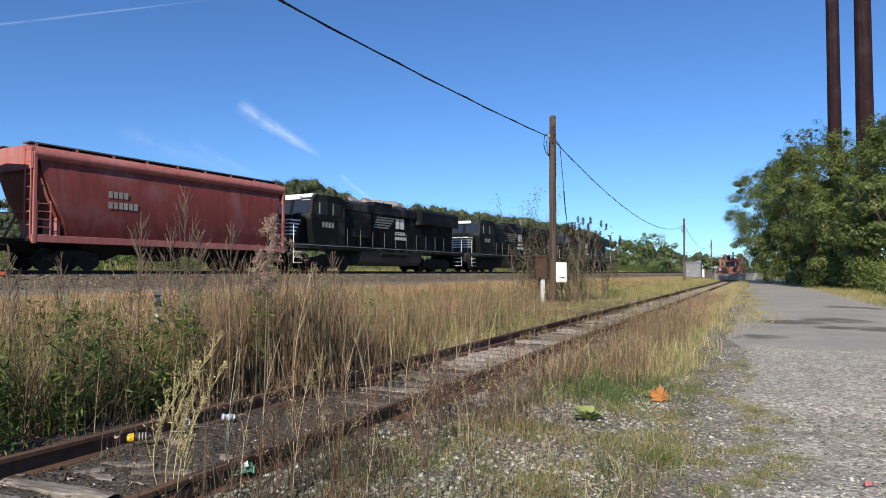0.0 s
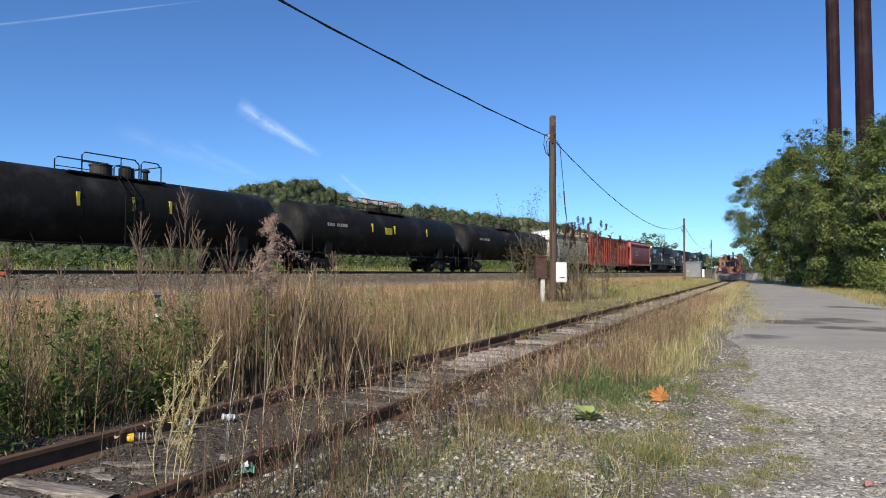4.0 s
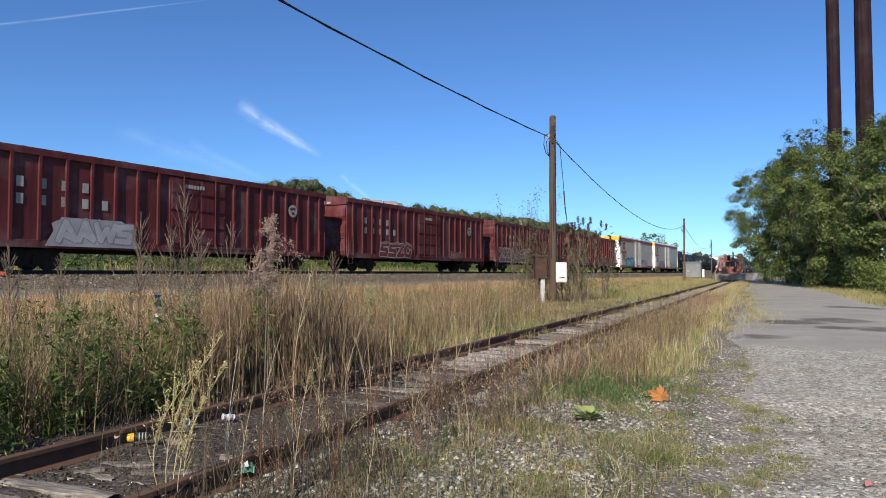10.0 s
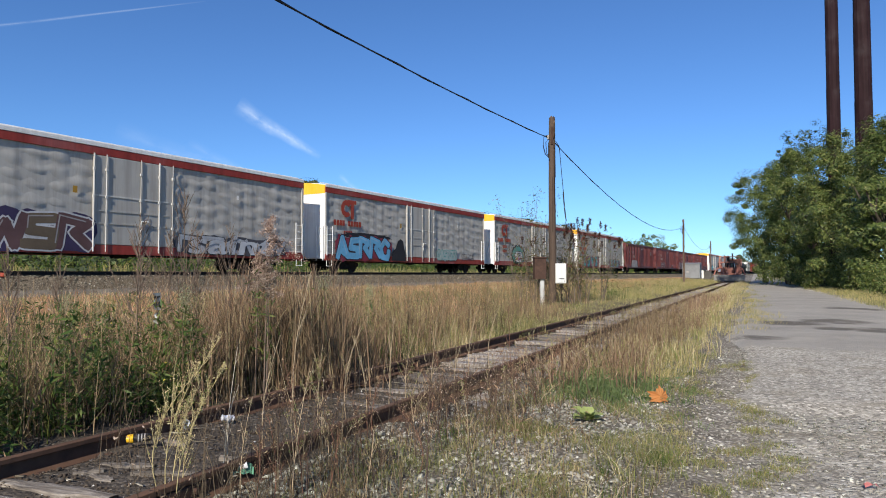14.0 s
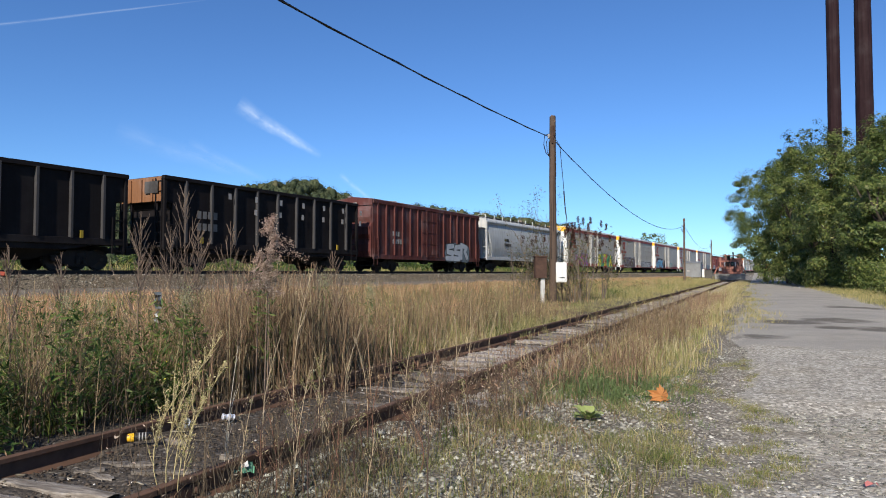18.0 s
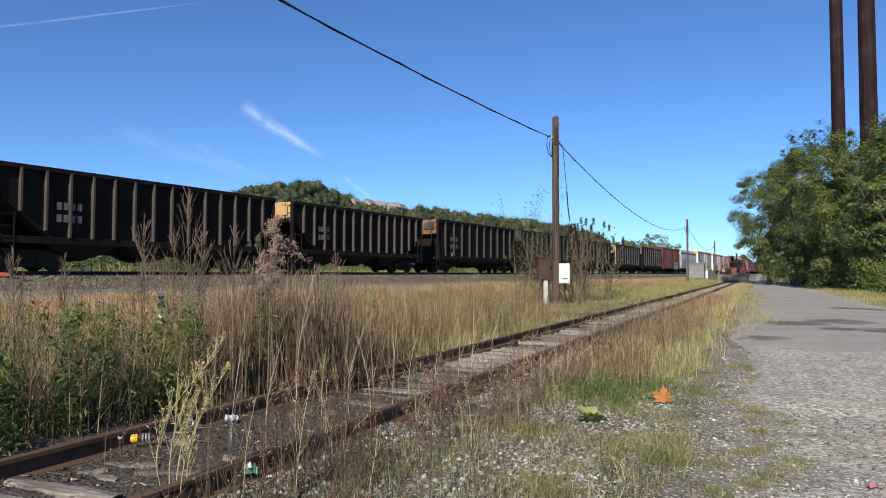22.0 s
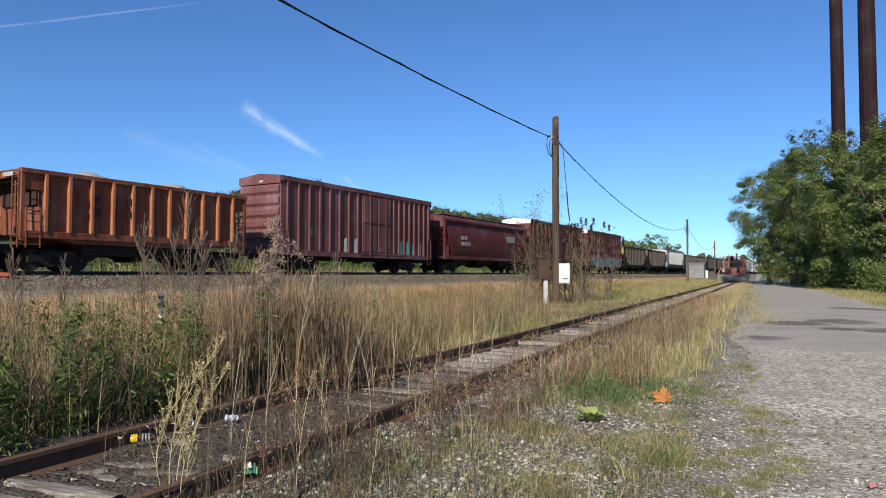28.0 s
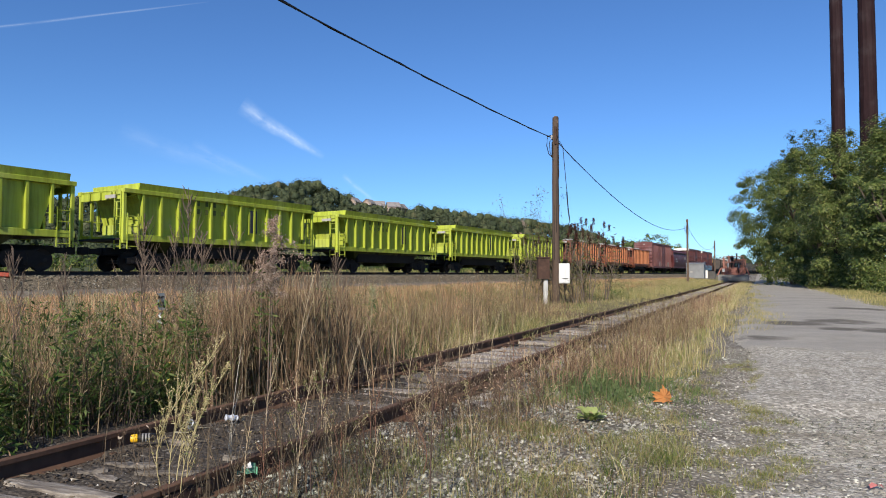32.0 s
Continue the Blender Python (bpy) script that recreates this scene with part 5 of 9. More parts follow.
    for k in range(bays):
        x = -L / 2 + 1.8 + step * (k + 0.5)
        part("discharge_bay", lambda: loft([(0.42, 0.3, 0.45), (low - 0.1, step / 2 - 0.06, 1.25), (low + 0.1, step / 2 - 0.06, 1.3)]), M_UNDER, car, "hopper bay", at=(x, 0, 0), key=("bay", round(step, 2), ribbed))
    underframe(car, L, 1.0, 0.25)
    couplers(car, L)
    return car


def tank_car(L, label, long_rail=False, bare=False):
    car = new_car("tank_car", label, "tank car")
    r, zc = 1.5, 2.56
    black = paint("tank black", (0.014, 0.0135, 0.013), 0.55, 0.3, 0.1, 0, 0.1)
    hl = L / 2 - 0.28
    head = [(0.05, 0.32), (0.6, 0.28), (1.05, 0.16), (1.3, 0.02), (1.44, -0.14), (r, -0.32)]
    prof = [(q, -hl - t) for q, t in head] + [(r, -2.0), (r + 0.012, -2.0), (r + 0.012, -1.94), (r, -1.94), (r, 1.94), (r + 0.012, 1.94), (r + 0.012, 2.0), (r, 2.0)] + [(q, hl + t) for q, t in head[::-1]]
    part("tank", Geo().lathe(prof, (0, 0, zc), "x", 40), black, car, "black cylindrical tank", smooth_angle=25)
    for e in (-1, 1):
        part("saddle", Geo().extrude([(-1.3, 1.0), (1.3, 1.0), (1.3, 2.0), (0.9, 1.55), (0, 1.3), (-0.9, 1.55), (-1.3, 2.0)], e * (L / 2 - 2.6) - 0.3, e * (L / 2 - 2.6) + 0.3), black, car)
        part("stub_sill", Geo().box(min(e * (L / 2 - 3.4), e * L / 2), max(e * (L / 2 - 3.4), e * L / 2), -0.35, 0.35, 0.7, 1.15, 0.02), M_UNDER, car)
        part("end_platform", Geo().box(min(e * (L / 2 - 0.9), e * (L / 2 - 0.05)), max(e * (L / 2 - 0.9), e * (L / 2 - 0.05)), -W + 0.1, W - 0.1, 1.08, 1.15), black, car)
        g = Geo()
        for y in (-W + 0.12, W - 0.12):
            g.tube([(e * (L / 2 - 0.1), y, 1.1), (e * (L / 2 - 0.1), y, 2.1), (e * (L / 2 - 0.9), y, 2.1), (e * (L / 2 - 0.9), y, 1.1)], 0.02, 5)
        part("end_handrail", g, black, car)
        ladder(car, -L / 2 + 0.15 if e < 0 else L / 2 - 0.6, -W + 0.08, 0.4, 1.15, black, rungs=3)
        truck(car, e * (L / 2 - 2.3))
    # Valve platform on top.
    top = zc + r
    part("manway", Geo().lathe([(0.3, -0.1), (0.36, 0.05), (0.5, 0.22), (0.52, 0.42), (0.2, 0.48)] if long_rail else [(0.42, -0.1), (0.42, 0.4), (0.46, 0.36), (0.46, 0.42), (0.2, 0.48)], (-0.3, 0, top), "z", 20), plain("sooty brown dome", (0.035, 0.026, 0.02), 0.7), car, "brown manway dome")
    part("valve_housing", Geo().lathe([(0.32, -0.1), (0.32, 0.42), (0.1, 0.52)], (0.9, 0, top), "z", 16), black, car)
    part("walkway", Geo().box(-2.2, 2.2, -0.95, -0.4, top - 0.16, top - 0.1).box(-2.2, 2.2, 0.4, 0.95, top - 0.16, top - 0.1), black, car, "top walkway")
    g = Geo()
    if long_rail:
        for y in (-0.9, 0.9):
            g.tube([(-3.4, y, top + 0.62), (1.25, y, top + 0.62)], 0.03, 6).tube([(-3.4, y, top + 0.28), (1.25, y, top + 0.28)], 0.022, 6)
            for k in range(5):
                g.tube([(-3.4 + 1.1625 * k, y, top - 0.25), (-3.4 + 1.1625 * k, y, top + 0.62)], 0.03, 6)
        g.tube([(1.25, -0.9, top + 0.62), (1.25, 0.9, top + 0.62)], 0.03, 6)
    else:
        for y in (-0.95, 0.95):
            for x0, x1 in ((-1.7, 0.85), (0.95, 1.95)):
                g.tube([(x0, y, top - 0.2), (x0, y, top + 0.55), (x0 + 0.12, y, top + 0.68), (x1 - 0.2, y, top + 0.68), (x1, y, top + 0.5), (x1, y, top - 0.2)], 0.028, 6)
            g.tube([(-1.7, y, top + 0.3), (0.85, y, top + 0.3)], 0.02, 6).tube([(0.0, y, top - 0.2), (0.0, y, top + 0.68)], 0.022, 6)
        g.tube([(1.95, -0.95, top + 0.55), (1.95, 0.95, top + 0.55)], 0.025, 6)
        part("valve", Geo().lathe([(0.12, -0.1), (0.12, 0.3), (0.2, 0.34), (0.16, 0.42)], (1.6, -0.35, top), "z", 12), black, car, "black valve")
    part("top_railing", g, black, car, "black pipe railing")
    if not long_rail:
        ladder(car, -0.2, -r - 0.12, 1.0, zc + 0.3, black, 0.4, rungs=6)
        part("side_ladder", Geo().tube([(-0.2, -r - 0.1, zc + 0.3), (-0.2, -r - 0.02, zc + 0.8), (-0.2, -0.95, top - 0.1)], 0.022, 5).tube([(0.25, -r - 0.1, zc + 0.3), (0.25, -r - 0.02, zc + 0.8), (0.25, -0.95, top - 0.1)], 0.022, 5), black, car, "curved ladder rails")
    for q in () if long_rail else (0.45, 0.7, 0.95, 1.2):
        part("rung", Geo().tube([(-0.2, -math.sqrt(max(0.2, 2.5 - q * q)), zc + q), (0.25, -math.sqrt(max(0.2, 2.5 - q * q)), zc + q)], 0.016, 5), black, car)
    g = Geo()
    g.tube([(-L / 2 + 1.2, -W + 0.15, 1.05), (L / 2 - 1.2, -W + 0.15, 1.05)], 0.025, 6)
    for k in range(9):
        x = -L / 2 + 1.6 + (L - 3.2) * k / 8
        g.tube([(x, -W + 0.15, 1.05), (x, -1.1, 1.5)], 0.015, 5)
    part("side_handrail", g, black, car)
    for x in () if bare else (-2.2, 0.2, 2.0) if not long_rail else (-2.55, 0.0, 4.2):
        part("reflector", Geo().box(x, x + 0.12, -r - 0.012, -r + 0.1, zc - 0.05, zc + 0.5), plain("reflector yellow", (0.45, 0.36, 0.03), 0.6), car, "yellow reflector strip")
    if long_rail:
        part("placard", Geo().box(-1.05, -0.3, -r - 0.02, -r + 0.1, zc - 0.12, zc + 0.32), plain("reflector yellow", (0.45, 0.36, 0.03), 0.6), car, "yellow placard")
    bars(car, -L / 2 + 2.2, 2.85, "xxxx xxxxxx", 0.2, M_STENCIL, -r - 0.01)
    couplers(car, L)
    return car


def open_hopper(L, H, mat, label, ribs, end_mat, sloped, load=0, overhang=0.0, rib_mat=None, name="open_hopper", post_mat=None, end_h=1.12, bay_mat=None, flare=0.0, inset=False, fit_mat=None, plate_mat=None, rib_w=0.075, cut_back=2.2, low=1.15):
    """A ribbed open-topped hopper; sloped ones have their sides cut away below the slope sheets."""
    car = new_car(name, label, "hopper car")
    hl, hw = L / 2, W - 0.12
    cut = cut_back if sloped else 0.25
    shy = 0.55 if end_h < 1 else 0.0
    if sloped:
        levels = [(low, hl - cut, hw), (H - end_h - 0.12, hl - 0.35 - shy, hw), (H, hl - 0.2 - shy * 0.8, hw), (H, hl - 0.28 - shy * 0.8, hw - 0.08), (H - (0.25 if load else 1.4), hl - 0.5, hw - 0.1)]
    else:
        levels = [(low - 0.35, hl - 2.6, hw), (low, hl - 0.62, hw), (H - 1.15, hl - 0.55, hw), (H - 1.1, hl - 0.12, hw), (H, hl - 0.12, hw), (H, hl - 0.2, hw - 0.08), (H - (0.25 if load else 1.4), hl - 0.5, hw - 0.1)]
    if inset:
        levels = [(low - 0.3, hl - 2.2, hw), (low, hl - 0.95, hw), (H, hl - 0.8, hw), (H, hl - 0.9, hw - 0.08), (H - (0.25 if load else 1.4), hl - 1.0, hw - 0.1)]
    part("body", loft(levels), mat, car)
    if inset:
        for e in (-1, 1):
            a, b = sorted((e * (hl - 0.86), e * (hl - 0.78)))
            # Flat dark panel laid on to stand for the shaded opening.
            part("end_recess", Geo().box(a, b, -1.2, 1.2, H - 1.25, H - 0.3), plain("end opening shade", (0.035, 0.02, 0.015), 0.9), car, "dark panel standing for shade in the end opening")
            for q in (-1, 1):
                part("end_web", Geo().box(min(e * (hl - 0.85), e * (hl - 0.1)), max(e * (hl - 0.85), e * (hl - 0.1)), q * hw - 0.03, q * hw + 0.03, H - 0.75, H - 0.1), mat, car)
    for s in (-1, 1):
        for k in range(ribs):
            u = (k + 0.5) / ribs
            x = -(hl - 0.5) + (2 * hl - 1.0) * u
            over = max(0.0, (abs(x) - (hl - cut)) / (cut - 0.35)) if sloped else 0
            zb = low + 0.1 + min(1, over) * (H - 1.35 - low)
            if sloped and over > 0.95:
                continue
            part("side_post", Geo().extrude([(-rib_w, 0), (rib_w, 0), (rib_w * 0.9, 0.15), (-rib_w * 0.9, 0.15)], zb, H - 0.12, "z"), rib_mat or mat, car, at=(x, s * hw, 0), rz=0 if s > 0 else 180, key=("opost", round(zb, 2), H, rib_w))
        lo, hi = sorted((s * (hw - 0.1), s * (W + overhang)))
        part("top_chord", Geo().box(-hl + 0.05, hl - 0.05, lo, hi, H - 0.16, H + 0.02, 0.015), mat, car, "top chord")
        part("side_sill", Geo().box(-hl + 0.05, hl - 0.05, min(s * (hw - 0.05), s * (W - 0.02)), max(s * (hw - 0.05), s * (W - 0.02)), low - 0.14, low + 0.12, 0.012), mat, car, "side sill")
        for e in (-1, 1):
            part("corner_post", Geo().box(e * (hl - 0.14) - 0.07, e * (hl - 0.14) + 0.07, s * (hw + 0.02) - 0.06, s * (hw + 0.02) + 0.06, low - 0.25, H, 0.012), (post_mat or end_mat) if e < 0 else mat, car, "corner post")
    for e in (-1, 1):
        m = end_mat if e < 0 else mat
        lo, hi = sorted((e * (hl - 0.2), e * (hl - 0.08)))
        part("end_sheet", Geo().box(lo, hi, -hw, hw, H - end_h, H - 0.02, 0.012), m, car, "upper end sheet")
        if end_h < 1:
            part("end_roof", Geo().box(min(e * (hl - 0.8), e * (hl - 0.08)), max(e * (hl - 0.8), e * (hl - 0.08)), -hw, hw, H - 0.1, H, 0.01), m, car, "end cover plate")
        for y in (-0.75, 0.0, 0.75):
            part("end_rib", Geo().box(min(e * (hl - 0.08), e * (hl - 0.01)), max(e * (hl - 0.08), e * (hl - 0.01)), y - 0.06, y + 0.06, H - end_h + 0.02, H - 0.1), m, car)
        part("end_plate", Geo().box(min(e * (hl - 0.02), e * hl), max(e * (hl - 0.02), e * hl), -1.1, -0.4, H - min(0.5, end_h - 0.05), H - min(0.34, end_h - 0.2)) if plate_mat is None else Geo().box(min(e * (hl - 0.02), e * hl), max(e * (hl - 0.02), e * hl), -1.2, -0.3, H - 0.75, H - 0.22), plate_mat or M_STENCIL, car, "stencilled end plate")
        part("end_floor", Geo().box(min(e * (hl - 2.2), e * hl), max(e * (hl - 2.2), e * hl), -hw + 0.05, hw - 0.05, low - 0.12, low - 0.04), M_UNDER, car)
        for y in (-0.9, 0.9):
            part("end_post", Geo().box(e * (hl - 0.25) - 0.05, e * (hl - 0.25) + 0.05, y - 0.05, y + 0.05, low - 0.05, H - end_h + 0.02), fit_mat or m, car)
        ladder(car, e * (hl - 0.04), -hw + 0.05, low - 0.5, H - 0.1, fit_mat or m, 0.42, "y", 8)
        ladder(car, -hl + 0.25 if e < 0 else hl - 0.75, -W + 0.02, low - 0.5, low + 1.0, mat, 0.5, rungs=4)
        truck(car, e * (hl - 1.75))
    step = (L - 3.9) / 3
    for k in range(3):
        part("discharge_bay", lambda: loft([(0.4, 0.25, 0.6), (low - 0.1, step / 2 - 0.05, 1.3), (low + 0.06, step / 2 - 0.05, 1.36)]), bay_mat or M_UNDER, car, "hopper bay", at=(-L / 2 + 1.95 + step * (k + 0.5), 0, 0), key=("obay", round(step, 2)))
    if end_h < 1:
        for e in (-1, 1):
            a, b = sorted((e * (hl - 1.15), e * (hl - 1.05)))
            part("end_bulkhead", Geo().box(a, b, -hw + 0.1, hw - 0.1, low - 0.04, low + 0.62, 0.012), mat, car, "low bulkhead below the slope sheet")
            part("platform_rail", Geo().tube([(e * (hl - 0.14), -hw, low + 0.75), (e * (hl - 1.1), -hw, low + 0.75)], 0.02, 5).tube([(e * (hl - 0.14), hw, low + 0.75), (e * (hl - 1.1), hw, low + 0.75)], 0.02, 5), mat, car)
        for s in (-1, 1):
            # Long dark box added so the shade under the car reads solid.
            part("underframe_beam", Geo().box(-hl + 2.6, hl - 2.6, s * 1.05 - 0.12, s * 1.05 + 0.12, 0.62, low - 0.05, 0.02), M_UNDER, car, "dark box added to fill the shade under the sill")
    if flare:
        for s in (-1, 1):
            part("side_extension", Geo().extrude([(s * (W - 0.02), H), (s * (W - 0.07), H), (s * (W - 0.01), H + flare), (s * (W + 0.05), H + flare)], -hl + 0.75, hl - 0.3), mat, car, "sloped side extension")
        for e, x in ((-1, -hl + 0.78), (1, hl - 0.33)):
            part("extension_end", Geo().extrude([(-W + 0.06, H - 0.02), (W - 0.06, H - 0.02), (W, H + flare), (-W, H + flare)], x - 0.03, x + 0.03), mat, car, "end of the side extension")
    if load:
        rows = []
        nx, ny = 40, 12
        for i in range(nx + 1):
            row = []
            for j in range(ny + 1):
                x, y = -hl + 0.5 + (L - 1.0) * i / nx, -hw + 0.12 + (2 * hw - 0.24) * j / ny
                m2 = max(math.exp(-((x - L * 0.2) / 1.3) ** 2), math.exp(-((x + L * 0.18) / 1.4) ** 2)) * math.cos(y / hw * 1.5) ** 1.0
                row.append((x, y, H - 0.3 + flare + load * m2 + 0.07 * noise.noise((x * 2.3, y * 2.3, L))))
            rows.append(row)
        part("stone_load", Geo().sheet(rows), M_STONE, car, "heaped grey stone load")
    underframe(car, L, 1.0, 0.3)
    couplers(car, L)
    return car


def locomotive(L, label, number):
    car = thing("locomotive", label, "locomotive", None, "freight train")
    black = paint("locomotive black", (0.011, 0.011, 0.0115), 0.5, 0.25, 0.12)
    white = paint("white paint", (0.78, 0.77, 0.73))
    hl = L / 2
    deck = 1.55
    part("frame", Geo().box(-hl + 0.3, hl - 0.3, -1.52, 1.52, deck - 0.28, deck, 0.02), black, car, "black frame and walkway")
    part("fuel_tank", Geo().extrude([(-1.35, 0.62), (-1.1, 0.38), (1.1, 0.38), (1.38, 0.62), (1.48, 1.3), (-1.48, 1.3)], -3.6, 3.6), plain("dusty tank black", (0.05, 0.047, 0.044), 0.7), car, "dusty fuel tank")
    part("air_reservoir", Geo().lathe([(0.02, -1.6), (0.2, -1.55), (0.2, 1.55), (0.02, 1.6)], (0, -1.35, 1.13), "x", 14), M_UNDER, car)
    # Cab at the trailing end, its nose outwards.
    x0 = -hl + 0.5
    part("nose", Geo().extrude([(x0, deck), (x0 + 1.9, deck), (x0 + 1.9, 3.1), (x0 + 0.35, 2.85), (x0, 2.55)], -1.05, 1.05, "y"), black, car, "black short nose")
    cab = part("cab", Geo().extrude([(x0 + 1.5, deck), (x0 + 4.3, deck), (x0 + 4.3, 4.25), (x0 + 4.0, 4.42), (x0 + 1.75, 4.42), (x0 + 1.45, 4.2), (x0 + 1.25, 3.2)], -1.5, 1.5, "y"), black, car, "black cab")
    part("roof_front", Geo().extrude([(x0 + 1.42, 4.08), (x0 + 1.62, 4.46), (x0 + 2.5, 4.46), (x0 + 2.5, 4.43), (x0 + 1.7, 4.43), (x0 + 1.5, 4.08)], -1.3, 1.3, "y"), M_WHITE if number == 0 else black, cab, "white cab roof front" if number == 0 else "")
    part("number_board", Geo().box(x0 + 1.32, x0 + 1.5, -0.6, 0.6, 4.12, 4.36, 0.02), white, cab, "white number board")
    for y in (-0.72, 0.72):
        part("windscreen", Geo().extrude([(x0 + 1.24, 3.3), (x0 + 1.42, 4.05), (x0 + 1.46, 4.05), (x0 + 1.28, 3.3)], y - 0.58, y + 0.58, "y"), glass("dark window glass"), cab, "dark windscreen")
    for a in (x0 + 1.9, x0 + 3.1):
        part("side_window", Geo().box(a, a + 0.85, -1.515, -1.49, 3.25, 3.95, 0.005), glass("dark window glass"), cab, "dark side window")
        part("window_trim", Geo().box(a + 0.06, a + 0.11, -1.53, -1.515, 3.3, 3.95), M_STENCIL, cab)
    for k in range(5):
        z = 2.0 + k * 0.2
        part("nose_stripe", Geo().box(x0 - 0.012, x0 + 0.02, -1.0, 1.0, z, z + 0.09).box(x0, x0 + 0.9 - 0.12 * (4 - k), -1.062, -1.05, z, z + 0.09), white, car, "white nose stripe")
    bars(car, x0 + 2.2, 2.85, "xxxx", 0.33, M_STENCIL, -1.515)
    # Long hood.
    part("hood", Geo().box(x0 + 4.35, hl - 1.0, -0.95, 0.95, deck, 4.1, 0.06), black, car, "black long hood")
    part("hood_top", Geo().extrude([(-1.1, 3.8), (1.1, 3.8), (1.05, 4.3), (0.75, 4.46), (-0.75, 4.46), (-1.05, 4.3)], x0 + 4.4, hl - 1.1), black, car)
    part("radiator", Geo().extrude([(-1.5, 3.4), (1.5, 3.4), (1.5, 4.3), (1.25, 4.5), (-1.25, 4.5), (-1.5, 4.3)], hl - 6.6, hl - 1.05), black, car, "flared radiator housing")
    part("blower_housing", Geo().box(x0 + 4.4, x0 + 7.4, -1.25, 1.25, 2.1, 3.7, 0.05), black, car)
    part("brake_blister", Geo().box(x0 + 8.0, x0 + 10.2, -1.0, 1.0, 4.3, 4.6, 0.06), black, car)
    for k in range(4):
        part("equipment_box", Geo().box(-3.6 + k * 1.9, -2.1 + k * 1.9, -1.46, -1.0, 1.22, deck - 0.02, 0.02), black, car)
    part("exhaust", Geo().box(-0.6, 0.8, -0.35, 0.35, 4.3, 4.52, 0.03), M_UNDER, car)
    for k in range(3):
        part("fan", Geo().lathe([(0.7, 0), (0.7, 0.14), (0.62, 0.16), (0.1, 0.1)], (hl - 5.4 + k * 1.6, 0, 4.46), "z", 18), M_UNDER, car, "radiator fan")
    for k in range(9):
        x = x0 + 7.8 + k * 0.92
        part("hood_door", Geo().box(-0.42, 0.42, -0.965, -0.945, deck + 0.15, 3.3, 0.004), black, car, at=(x, 0, 0), key="hood_door")
    ym = -0.975
    for k in range(5):
        z = 3.55 - k * 0.17
        flat(car, [(x0 + 8.3 - k * 0.1, z), (x0 + 10.5 - k * 0.2, z), (x0 + 10.45 - k * 0.2, z + 0.09), (x0 + 8.35 - k * 0.1, z + 0.09)], plain("dull white lining", (0.22, 0.22, 0.215), 0.6), ym - 0.06, "emblem_stripe")
    bars(car, x0 + 10.6, 3.65, "xx", 0.75, white, ym - 0.02, 0.3, "emblem", "white emblem blocks")
    bars(car, x0 + 10.5, 2.72, "xxxxxxx|xxxxxxxx", 0.22, white, ym - 0.02)
    # Handrails.
    for s in (-1, 1):
        part("handrail", Geo().tube([(x0 + 4.5, s * 1.48, deck + 1.02), (hl - 0.6, s * 1.48, deck + 1.02)], 0.022, 6), black, car, "black handrail")
        for k in range(12):
            x = x0 + 4.6 + (hl - 0.7 - x0 - 4.6) * k / 11
            part("stanchion", Geo().tube([(0, 0, deck - 0.2), (0, 0, deck + 1.02)], 0.02, 5), plain("grey stanchion", (0.10, 0.10, 0.10), 0.6), car, at=(x, s * 1.48, 0), key="stanchion")
        part("step_stripe", Geo().box(-hl + 0.3, hl - 0.3, s * 1.53 - 0.006, s * 1.53 + 0.006, deck - 0.09, deck - 0.05), plain("dull white lining", (0.22, 0.22, 0.215), 0.6), car)
        for q in (-1, 1):
            g = Geo()
            for k in range(4):
                g.box(q * (hl - 0.75) - 0.3, q * (hl - 0.75) + 0.3, s * 1.28 - 0.2, s * 1.28 + 0.2, 0.45 + k * 0.3, 0.49 + k * 0.3)
            g.tube([(q * (hl - 0.4), s * 1.45, 0.45), (q * (hl - 0.4), s * 1.45, deck + 1.0)], 0.022, 5)
            part("step_well", g, white, car, "white-edged steps")
    for q in (-1, 1):
        part("pilot", Geo().box(min(q * (hl - 0.35), q * (hl - 0.1)), max(q * (hl - 0.35), q * (hl - 0.1)), -1.45, 1.45, 0.25, deck, 0.02), black, car)
        truck(car, q * (hl - 3.75), 3, 1.75, 0.5)
    couplers(car, L)
    return car


# ---- the train: builder, rear and front along the line at the start ----
TRAIN = []


def hitch(car, rear, front):
    TRAIN.append((car, (rear + front) / 2))


